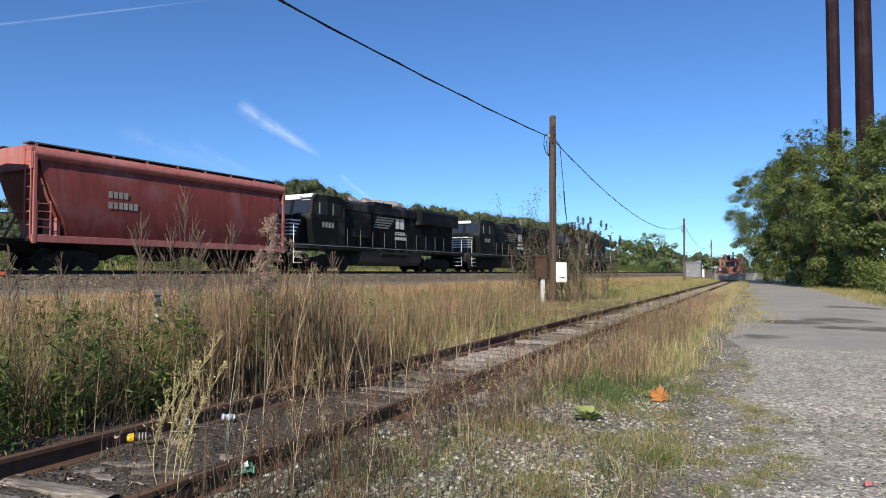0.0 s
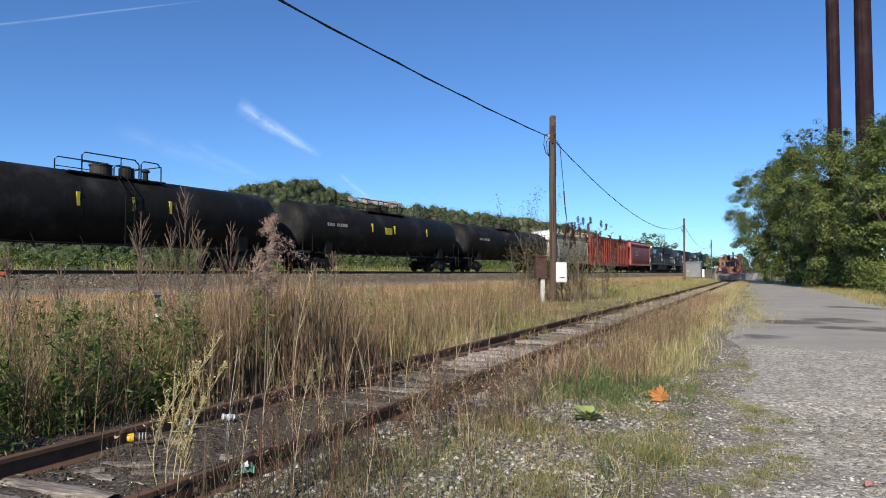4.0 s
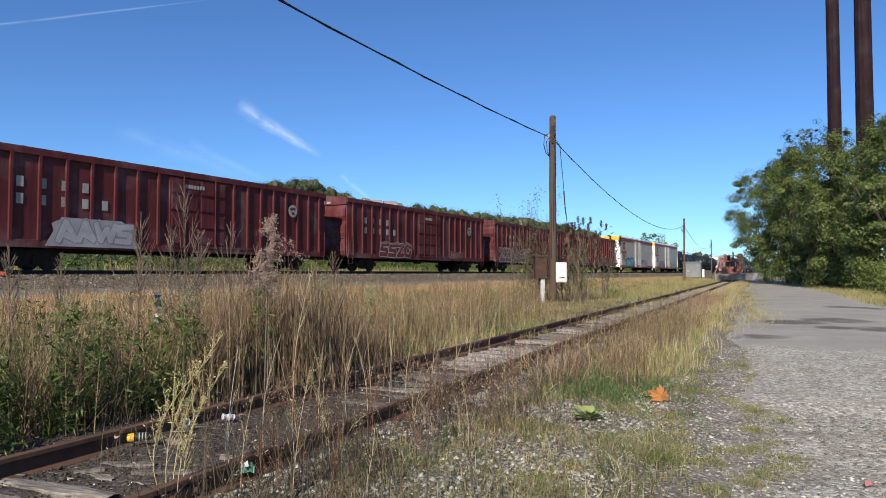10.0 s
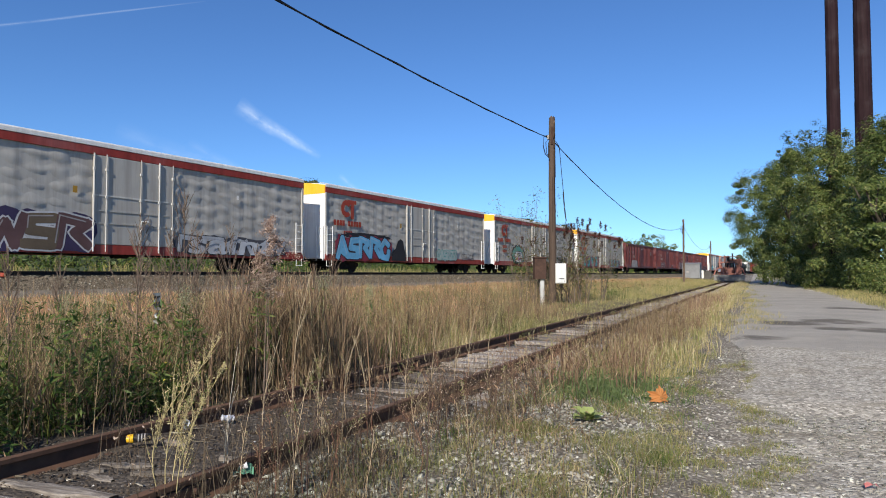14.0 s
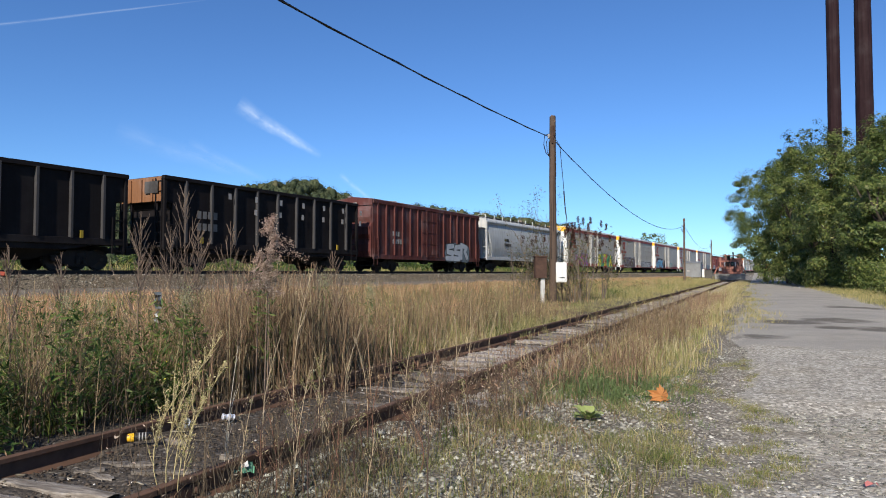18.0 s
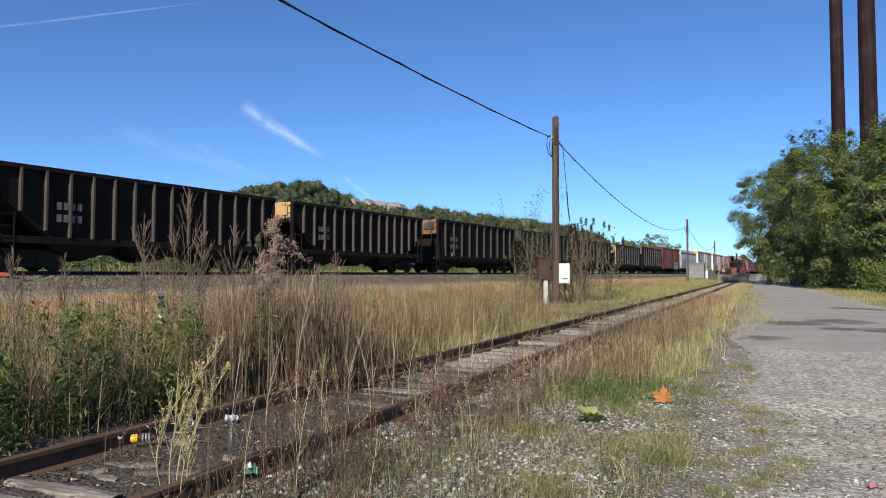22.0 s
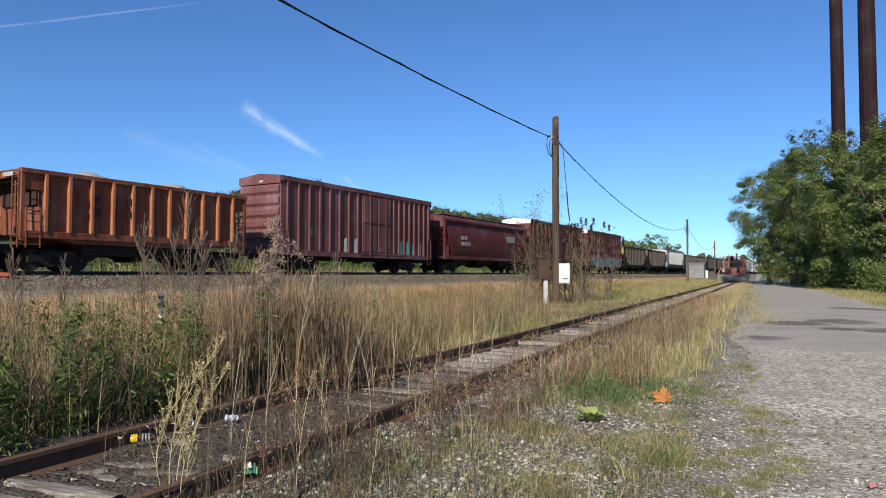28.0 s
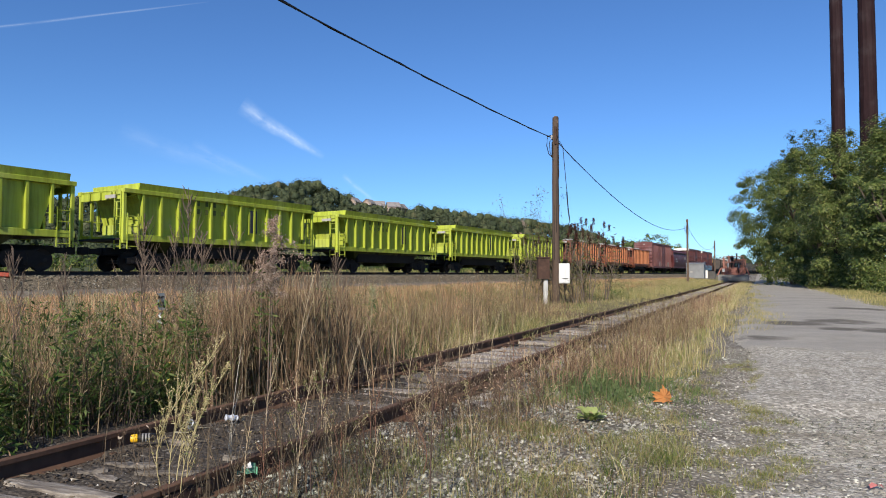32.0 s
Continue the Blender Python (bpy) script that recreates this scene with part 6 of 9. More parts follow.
def build_train():
    red = paint("faded pink-red", (0.225, 0.055, 0.047), 0.55, 0.3, 0.12)
    # Lighter copy of the red; sunlight on ends and chords is put in.
    pink = paint("sunlit-tone pink-red", (0.42, 0.145, 0.125), 0.6, 0.25, 0.08)
    fire = paint("bright red oxide", (0.235, 0.032, 0.02), 0.5, 0.3, 0.12)
    brown = paint("mineral brown red", (0.112, 0.0235, 0.024), 0.55, 0.35, 0.15)
    dark_red = paint("dull dark red", (0.10, 0.03, 0.025), 0.6, 0.4, 0.25)
    plum = paint("faded plum brown", (0.16, 0.064, 0.061), 0.6, 0.35, 0.3)
    maroon = paint("deep maroon", (0.095, 0.025, 0.023), 0.55, 0.4, 0.2)
    cream = paint("dirty cream grey", (0.44, 0.41, 0.34), 0.55, 0.4, 0.15)
    pale = paint("pale hopper grey", (0.43, 0.44, 0.44), 0.5, 0.25, 0.08)
    steel = paint("blue-grey hopper paint", (0.14, 0.148, 0.168), 0.55, 0.35, 0.15)
    coal = paint("coal car black", (0.0125, 0.0105, 0.011), 0.65, 0.2, 0.06, 0.0, 0.03)
    sooty = paint("sooty brown black", (0.016, 0.0115, 0.011), 0.65, 0.25, 0.08, 0.0, 0.03)
    orange = paint("faded orange", (0.215, 0.066, 0.033), 0.6, 0.5, 0.35)
    # Dark copy of the lime: shade under the car put into the colour.
    dimmed = paint("shade-dimmed lime underside", (0.05, 0.06, 0.014), 0.7, 0.4, 0.3)
    lime = paint("lime yellow", (0.40, 0.455, 0.05), 0.5, 0.38, 0.12)
    tan = paint("faded tan yellow", (0.50, 0.31, 0.13), 0.6, 0.3, 0.3)
    ochre = paint("ochre yellow end", (0.44, 0.36, 0.17), 0.6, 0.3, 0.2)
    rust_end = paint("orange rust end", (0.24, 0.11, 0.05), 0.7, 0.4, 0.5)
    grey_end = paint("sooty grey end", (0.045, 0.04, 0.037), 0.7, 0.3, 0.3)
    galv = paint("pale roof sheet", (0.46, 0.44, 0.43), 0.45, 0.3, 0.25, 0.3)
    pale_spray = (0.36, 0.33, 0.32)

    for n, (r, f) in enumerate(((26.9, 47.2), (48.2, 68.4), (69.3, 90.5))):
        hitch(locomotive(f - r, "black diesel locomotive with white nose stripes", n), r, f)
    c = covered_hopper(13.3, 4.68, red, "faded pink-red covered hopper with smooth bulging sides", end_mat=pink, frame_mat=pink, roof_mat=red)
    bars(c, -3.6, 3.2, "xxxx|xxxxxx", 0.28, M_STENCIL, -1.6, 0.4)
    hitch(c, 13.3, 26.6)
    c = boxcar(18.5, 4.68, fire, "bright red boxcar with ribbed sides", 8, galv, 3.2, 0.8, 5, 2)
    bars(c, 4.5, 3.75, "x x x x", 0.48, M_STENCIL, -W - 0.005, 0.7, label="large white blocks")
    bars(c, -6.6, 2.75, "xx xx|x xxx", 0.34, M_STENCIL, -W + 0.08)
    hitch(c, -6.4, 12.1)
    c = covered_hopper(11.4, 4.5, cream, "small dirty cream covered hopper with white end", end_mat=M_WHITE, frame_mat=cream, bays=2, roof_mat=cream)
    bars(c, -3.6, 3.75, "xxxx|xxxxxx", 0.3, M_UNDER, -1.62)
    hitch(c, -19.2, -7.9)
    for k, (r, f) in enumerate(((-39.8, -21.2), (-59.7, -41.3), (-79.4, -61.2))):
        hitch(tank_car(f - r, "long black tank car with a long railing and yellow placard" if k == 1 else "long black tank car with a railed top platform", k == 1, k == 0), r, f)
    grey_side = (0.36, 0.345, 0.32)
    tags = {0: [(-7.0, -2.4, 1.0, 1.9, 6, (0.36, 0.35, 0.38), (0.20, 0.19, 0.24), (0.03, 0.03, 0.05), 1), (2.6, 7.6, 0.9, 1.8, 6, (0.10, 0.26, 0.40), (0.55, 0.45, 0.05), (0.03, 0.03, 0.03), 2, (0.10, 0.28, 0.45))],
            1: [(-7.2, -2.4, 0.85, 2.05, 5, (0.03, 0.06, 0.09), (0.11, 0.34, 0.38), (0.012, 0.012, 0.014), 3, (0.12, 0.40, 0.42)), (-2.5, -1.4, 0.8, 1.5, 2, (0.30, 0.07, 0.13), (0.34, 0.08, 0.16), (0.2, 0.03, 0.08), 14),
                (2.0, 6.2, 0.85, 1.85, 5, (0.17, 0.06, 0.09), (0.30, 0.26, 0.29), (0.13, 0.04, 0.07), 4, (0.13, 0.30, 0.33))],
            2: [(-8.2, -1.9, 0.85, 2.0, 8, (0.20, 0.06, 0.10), (0.08, 0.31, 0.35), (0.02, 0.02, 0.03), 5, (0.24, 0.08, 0.11)), (3.0, 8.2, 0.8, 1.8, 7, (0.16, 0.10, 0.14), (0.09, 0.07, 0.10), (0.25, 0.24, 0.27), 6, (0.10, 0.24, 0.26))],
            3: [(2.3, 3.9, 1.35, 1.75, 4, grey_side, grey_side, (0.03, 0.03, 0.035), 15, None, True),
                (4.4, 5.8, 1.4, 1.8, 5, grey_side, grey_side, (0.02, 0.02, 0.024), 16, None, True), (6.0, 7.4, 1.2, 1.8, 6, grey_side, grey_side, (0.02, 0.02, 0.024), 17, None, True), (7.6, 8.6, 1.1, 1.8, 5, grey_side, grey_side, (0.02, 0.02, 0.024), 18, None, True)],
            4: [(-9.4, -3.9, 0.8, 2.2, 5, (0.20, 0.03, 0.05), (0.13, 0.36, 0.56), (0.03, 0.02, 0.03), 8), (2.4, 5.4, 0.95, 1.7, 6, (0.30, 0.32, 0.30), (0.28, 0.34, 0.32), (0.05, 0.26, 0.23), 9), (6.2, 8.4, 1.0, 1.5, 6, grey_side, grey_side, (0.06, 0.055, 0.06), 19, None, True)],
            5: [(-8.2, -1.9, 0.8, 2.2, 5, (0.04, 0.03, 0.075), (0.10, 0.055, 0.055), (0.46, 0.46, 0.47), 10, (0.12, 0.09, 0.06)), (2.2, 8.9, 0.85, 1.65, 5, (0.06, 0.06, 0.07), (0.30, 0.31, 0.33), (0.04, 0.04, 0.045), 11)],
            6: [(1.5, 8.0, 0.75, 2.3, 5, (0.04, 0.24, 0.12), (0.62, 0.58, 0.04), (0.02, 0.02, 0.02), 12, (0.05, 0.30, 0.13)), (3.9, 5.4, 0.7, 2.4, 1, (0.45, 0.05, 0.04), (0.5, 0.07, 0.05), (0.06, 0.01, 0.01), 13), (-7.5, -3.0, 0.8, 2.1, 5, (0.45, 0.40, 0.46), (0.34, 0.08, 0.26), (0.1, 0.1, 0.35), 14)]}
    for n, (r, f) in enumerate(((-101.5, -80.5), (-124.3, -103.3), (-230.8, -209.9), (-253.7, -232.9), (-276.7, -255.9), (-299.5, -278.7), (-322.5, -301.5))):
        c = reefer()
        for a, b, z0, z1, k, back, fill, line, seed, *more in tags[n]:
            graffiti(c, a, b, z0, z1, k, back, fill, line, seed, -W - 0.03, *more)
        if n == 4:
            rnd = random.Random(9)
            flat(c, [(-3.75, 0.78), (-3.5, 1.45), (-3.2, 1.6), (-2.95, 2.1), (-2.6, 2.28), (-2.3, 2.12), (-2.15, 1.6), (-2.0, 1.3), (-1.95, 0.78)], spray((0.02, 0.018, 0.02)), -W - 0.052, "graffiti", "dark sprayed shape")
            flat(c, blob(-6.4, 2.28, 2.6, 0.16, rnd, 22, 0.2), spray((0.02, 0.018, 0.02)), -W - 0.022, "graffiti", "dark sprayed cloud")
        if n == 3:
            yy = -W - 0.045
            rnd = random.Random(5)
            star = [(-5.3 + (1.75 if k % 2 else 1.58) * math.cos(k * math.tau / 30) * rnd.uniform(0.93, 1.05), 1.68 + (1.02 if k % 2 else 0.9) * math.sin(k * math.tau / 30) * rnd.uniform(0.93, 1.05)) for k in range(30)]
            g = flat(c, star, spray((0.02, 0.022, 0.024)), yy + 0.02, "graffiti", "dark jagged sprayed star")
            flat(g, [(-5.3 + (x + 5.3) * 0.86, 1.68 + (z - 1.68) * 0.84) for x, z in star], spray((0.11, 0.27, 0.23)), yy + 0.012, "star_fill", "teal green fill")
            flat(g, blob(-5.25, 1.5, 0.95, 0.56, rnd, 20, 0.04), spray((0.02, 0.02, 0.02)), yy + 0.006, "disc_outline")
            flat(g, blob(-5.25, 1.5, 0.88, 0.5, rnd, 20, 0.04), spray((0.52, 0.52, 0.53)), yy, "disc", "pale sprayed disc")
            for k, col in enumerate(((0.45, 0.08, 0.06), (0.5, 0.36, 0.05), (0.4, 0.06, 0.2), (0.05, 0.05, 0.06), (0.05, 0.05, 0.06))):
                flat(g, blob(-5.85 + 0.3 * k, 1.32, 0.12, 0.13, rnd, 10, 0.12), spray(col), yy - 0.005, "blot")
            painted_text(g, "YO!", -5.65, 1.55, 0.5, spray((0.02, 0.02, 0.02)), yy - 0.006, 0.2)
        if n == 5:
            painted_text(c, "saint", 2.6, 0.82, 1.45, spray((0.02, 0.02, 0.02)), -W - 0.044, 0.1, 2.0)
            painted_text(c, "saint", 2.68, 0.86, 1.35, spray((0.42, 0.43, 0.45)), -W - 0.05, 0.1, 2.1)
        hitch(c, r, f)
    for n, (r, f) in enumerate(((-145.8, -126.8), (-166.1, -147.8), (-187.1, -168.4), (-207.9, -189.2))):
        c = boxcar(f - r, 4.52, brown, "mineral-brown boxcar with white emblem and grey graffiti", 8, brown, 3.2, 0.4, 4, 3)
        flat(c, [(6.6 + 0.34 * math.cos(a), 3.25 + 0.34 * math.sin(a)) for a in [k * math.tau / 20 for k in range(20)]], M_STENCIL, -W - 0.01, "emblem", "round white emblem")
        for dx, dz in ((-0.12, 0.1), (0.1, 0.12), (0.02, -0.13)):
            flat(c, [(6.6 + dx + 0.11 * math.cos(a), 3.25 + dz + 0.09 * math.sin(a)) for a in [k * math.tau / 10 for k in range(10)]], brown, -W - 0.016, "emblem", "dark mark on the emblem")
        bars(c, -7.6, 3.4, "x x x x|x x x x x", 0.4, M_STENCIL, -W + 0.07, 0.8)
        bars(c, -0.4, 3.9, "xxxxxxx", 0.18, M_STENCIL, -W - 0.01)
        if n == 0:
            graffiti(c, -7.5, -3.0, 0.95, 1.75, 5, (0.112, 0.026, 0.026), (0.112, 0.028, 0.027), (0.40, 0.38, 0.37), 21, -W - 0.01)
            graffiti(c, 1.8, 8.2, 1.2, 1.8, 8, (0.112, 0.026, 0.026), (0.112, 0.028, 0.027), (0.22, 0.17, 0.16), 22, -W - 0.01)
        elif n == 1:
            graffiti(c, -8.4, -1.4, 0.9, 2.1, 6, (0.105, 0.035, 0.033), (0.13, 0.07, 0.065), (0.34, 0.31, 0.30), 23, -W - 0.01)
            graffiti(c, 2.6, 6.6, 1.2, 2.0, 4, (0.112, 0.026, 0.026), (0.112, 0.03, 0.028), (0.28, 0.24, 0.23), 24, -W - 0.01)
        elif n == 2:
            graffiti(c, -6.0, -2.2, 0.95, 1.9, 4, (0.112, 0.026, 0.026), (0.112, 0.028, 0.027), pale_spray, 25, -W - 0.01)
            graffiti(c, 3.4, 5.4, 1.0, 1.5, 3, (0.112, 0.026, 0.026), (0.112, 0.028, 0.027), pale_spray, 26, -W - 0.01)
        else:
            flat(c, [(-6.6, 0.9), (-6.0, 2.0), (-3.5, 2.0), (-2.6, 0.9)], spray((0.30, 0.29, 0.30)), -W - 0.012, "graffiti", "pale grey sprayed panel")
            graffiti(c, -6.2, -3.0, 1.05, 1.9, 4, (0.30, 0.29, 0.30), (0.36, 0.35, 0.36), (0.22, 0.2, 0.2), 27, -W - 0.018)
        hitch(c, r, f)
    c = covered_hopper(19.0, 4.72, pale, "long pale grey covered hopper with smooth bulging sides", end_mat=M_DINGY, bays=4, frame_mat=pale)
    bars(c, -5.8, 3.0, "xxxx|xxxxxx", 0.28, M_UNDER, -1.61)
    hitch(c, -343.2, -324.0)
    c = boxcar(15.2, 4.72, dark_red, "dull dark red boxcar with pale roof seams and graffiti", 6, galv, 2.6, -0.3, 4, 3, sill=0.8)
    graffiti(c, 1.9, 5.4, 0.85, 2.2, 3, (0.10, 0.13, 0.15), (0.34, 0.36, 0.38), (0.03, 0.03, 0.03), 31, -W - 0.01)
    bars(c, -5.3, 2.7, "xxx|xxxx", 0.34, M_STENCIL, -W + 0.07)
    hitch(c, -359.7, -344.4)
    square = [(-375.3, -361.2, coal, rust_end, 4.18, 9), (-390.9, -376.9, coal, ochre, 3.95, 10), (-407.2, -393.2, sooty, rust_end, 3.93, 10),
              (-423.4, -409.5, coal, grey_end, 4.1, 10), (-439.4, -425.2, sooty, rust_end, 4.0, 10)]
    for n, (r, f, m, e, h, k) in enumerate(square):
        c = open_hopper(f - r, h, m, "sooty black open coal hopper with weathered end sheet", k, e, False, post_mat=e if n == 1 else m, fit_mat=m, plate_mat=grey_end, rib_mat=paint("dusty black post", (0.055, 0.052, 0.053), 0.7, 0.3, 0.1), rib_w=0.05)
        bars(c, -5.2, 2.75, "xxxx|xxxx", 0.36, plain("faded stencil", (0.12, 0.115, 0.11), 0.8), -W + 0.03)
        part("reflector", Geo().box(-5.0, -4.86, -W - 0.004, -W + 0.05, 1.25, 1.55).box(4.9, 5.02, -W - 0.004, -W + 0.05, 1.25, 1.55), plain("grimy reflector yellow", (0.26, 0.19, 0.02), 0.7), c, "yellow reflector strip")
        if n == 0:
            bars(c, -3.4, 3.75, "x x x x x x x", 0.3, M_STENCIL, -W - 0.01, 4.6, label="spaced white blocks along the side")
            bars(c, -1.7, 3.1, "x x x x x x", 0.3, M_STENCIL, -W - 0.01, 4.6, label="spaced white blocks along the side")
        hitch(c, r, f)
    sloped = [(-455.0, -441.5, sooty, tan), (-469.9, -456.2, sooty, maroon), (-502.9, -489.2, sooty, ochre), (-517.7, -504.0, sooty, tan)]
    for r, f, m, e in sloped:
        # Post colour raised to carry the sun caught on post edges.
        c = open_hopper(f - r, 3.85, m, "sooty open hopper with ribbed sides and sloped ends", 14, e, True, rib_mat=paint("edge-lit grey post", (0.085, 0.07, 0.062), 0.7, 0.3, 0.3), rib_w=0.042, post_mat=m, fit_mat=m, plate_mat=e)
        bars(c, -4.6, 2.6, "xxxx|xxxx", 0.3, plain("faded stencil", (0.12, 0.115, 0.11), 0.8), -W + 0.03)
        hitch(c, r, f)
    c = covered_hopper(16.8, 4.42, steel, "blue-grey ribbed covered hopper with dirty white end", 20, end_mat=M_DINGY, rail_mat=paint("grey post paint", (0.44, 0.45, 0.47)), bays=3)
    hitch(c, -487.9, -471.1)
    for n, (r, f) in enumerate(((-534.7, -519.3), (-552.7, -536.8))):
        c = boxcar(f - r, 5.33, maroon, "tall maroon high-cube boxcar with white end top", 6, maroon, 3.0, 0.5, 6, 5, top_end=M_WHITE, sill=0.85)
        part("belt_rail", Geo().box(-(f - r) / 2 + 0.05, (f - r) / 2 - 0.05, -W + 0.02, -W + 0.05, 2.55, 2.68).box(-(f - r) / 2 + 0.05, (f - r) / 2 - 0.05, -W + 0.02, -W + 0.05, 3.6, 3.7), maroon, c)
        if n == 0:
            graffiti(c, -5.8, 6.8, 0.85, 1.95, 11, (0.085, 0.045, 0.05), (0.09, 0.20, 0.25), (0.27, 0.36, 0.40), 41, -W - 0.01)
            bars(c, -5.4, 3.0, "xx xx|xx xxx", 0.4, M_STENCIL, -W + 0.04, 0.8)
        else:
            bars(c, -1.5, 2.9, "xxx  xxx|xxx  xxx", 0.3, M_STENCIL, -W + 0.04)
            bars(c, 6.2, 1.8, "x x", 0.5, plain("reflector yellow", (0.45, 0.36, 0.03), 0.6), -W + 0.02)
        bars(c, 1.2, 3.75, "xxxxx|xxxx", 0.14, M_STENCIL, -W - 0.012)
        hitch(c, r, f)
    c = covered_hopper(16.2, 4.45, brown, "mineral-brown covered hopper with white marks", bays=3)
    bars(c, 3.2, 3.3, "xxxx", 0.6, M_STENCIL, -1.62, 0.3, "emblem", "white slanted blocks")
    bars(c, -5.4, 2.9, "xxxx|xxxxxx", 0.3, M_STENCIL, -1.62)
    hitch(c, -569.9, -553.7)
    c = boxcar(15.4, 5.2, plum, "tall faded plum-brown boxcar with closely ribbed sides", 8, plum, 3.1, 1.0, 2, 6, sill=0.9)
    for k, col in ((-2.4, (0.52, 0.5, 0.47)), (-1.4, (0.52, 0.5, 0.47)), (3.6, (0.1, 0.35, 0.3)), (4.4, (0.1, 0.35, 0.3)), (5.2, (0.1, 0.35, 0.3)), (6.0, (0.4, 0.45, 0.42))):
        flat(c, [(k, 1.0), (k + 0.35, 1.0), (k + 0.3, 2.1), (k + 0.05, 2.0)], spray(col), -W + 0.06, "graffiti", "sprayed strokes")
    bars(c, -5.4, 2.4, "x x x x", 0.3, M_STENCIL, -W + 0.07, 1.5)
    hitch(c, -587.2, -571.8)
    rusty = paint("rust-brown hopper paint", (0.20, 0.075, 0.045), 0.65, 0.4, 0.45)
    for r, f, m, words in ((-600.4, -589.6, orange, "faded orange"), (-615.2, -603.4, orange, "faded orange"), (-628.6, -617.2, rusty, "rust-brown")):
        # Posts lighter than the panels: sun on the ribs is put into their colour.
        # The bays' dark orange carries the shade below the car.
        c = open_hopper(f - r, 3.72, m, words + " stone hopper heaped with grey stone", 11, m, False, 0.68, end_h=0.3, inset=True, rib_mat=paint("sun-caught orange post", (0.42, 0.16, 0.075), 0.6, 0.3, 0.25), bay_mat=paint("shade-dimmed orange underside", (0.05, 0.02, 0.012), 0.7, 0.4, 0.4), rib_w=0.055, low=1.35)
        bars(c, -3.2, 3.0, "x x x x|x x x x", 0.32, plain("faded black marks", (0.05, 0.028, 0.02), 0.8), -W + 0.03, 0.9)
        hitch(c, r, f)
    for r, f in ((-642.9, -631.1), (-656.5, -644.8), (-670.2, -658.5), (-684.0, -672.2), (-697.7, -685.9)):
        c = open_hopper(f - r, 3.42, lime, "bright lime-yellow ballast hopper heaped with stone", 12, lime, True, 0.35, 0.05, name="ballast_hopper", end_h=0.42, bay_mat=dimmed, flare=0.3, cut_back=1.35, rib_w=0.05, low=1.42)
        bars(c, -2.6, 3.25, "x x x x|x x x x x", 0.24, plain("faded dark marks", (0.10, 0.115, 0.03), 0.8), -W + 0.05, 0.7)
        hatch = part("side_hatch", Geo().box(1.02, 1.62, -W + 0.04, -W + 0.12, 1.85, 3.15, 0.01), lime, c, "lime frame round a dark panel")
        part("hatch_panel", Geo().box(1.1, 1.54, -W + 0.025, -W + 0.04, 1.93, 3.07), plain("dark blue-grey panel", (0.025, 0.027, 0.04), 0.5), hatch, "dark blue-grey panel")
        hitch(c, r, f)


# ---- poles, wires, boxes ----
POLES = [(5.15, 31.0), (32.9, 90.0), (60.6, 149.0), (-22.55, -28.0)]


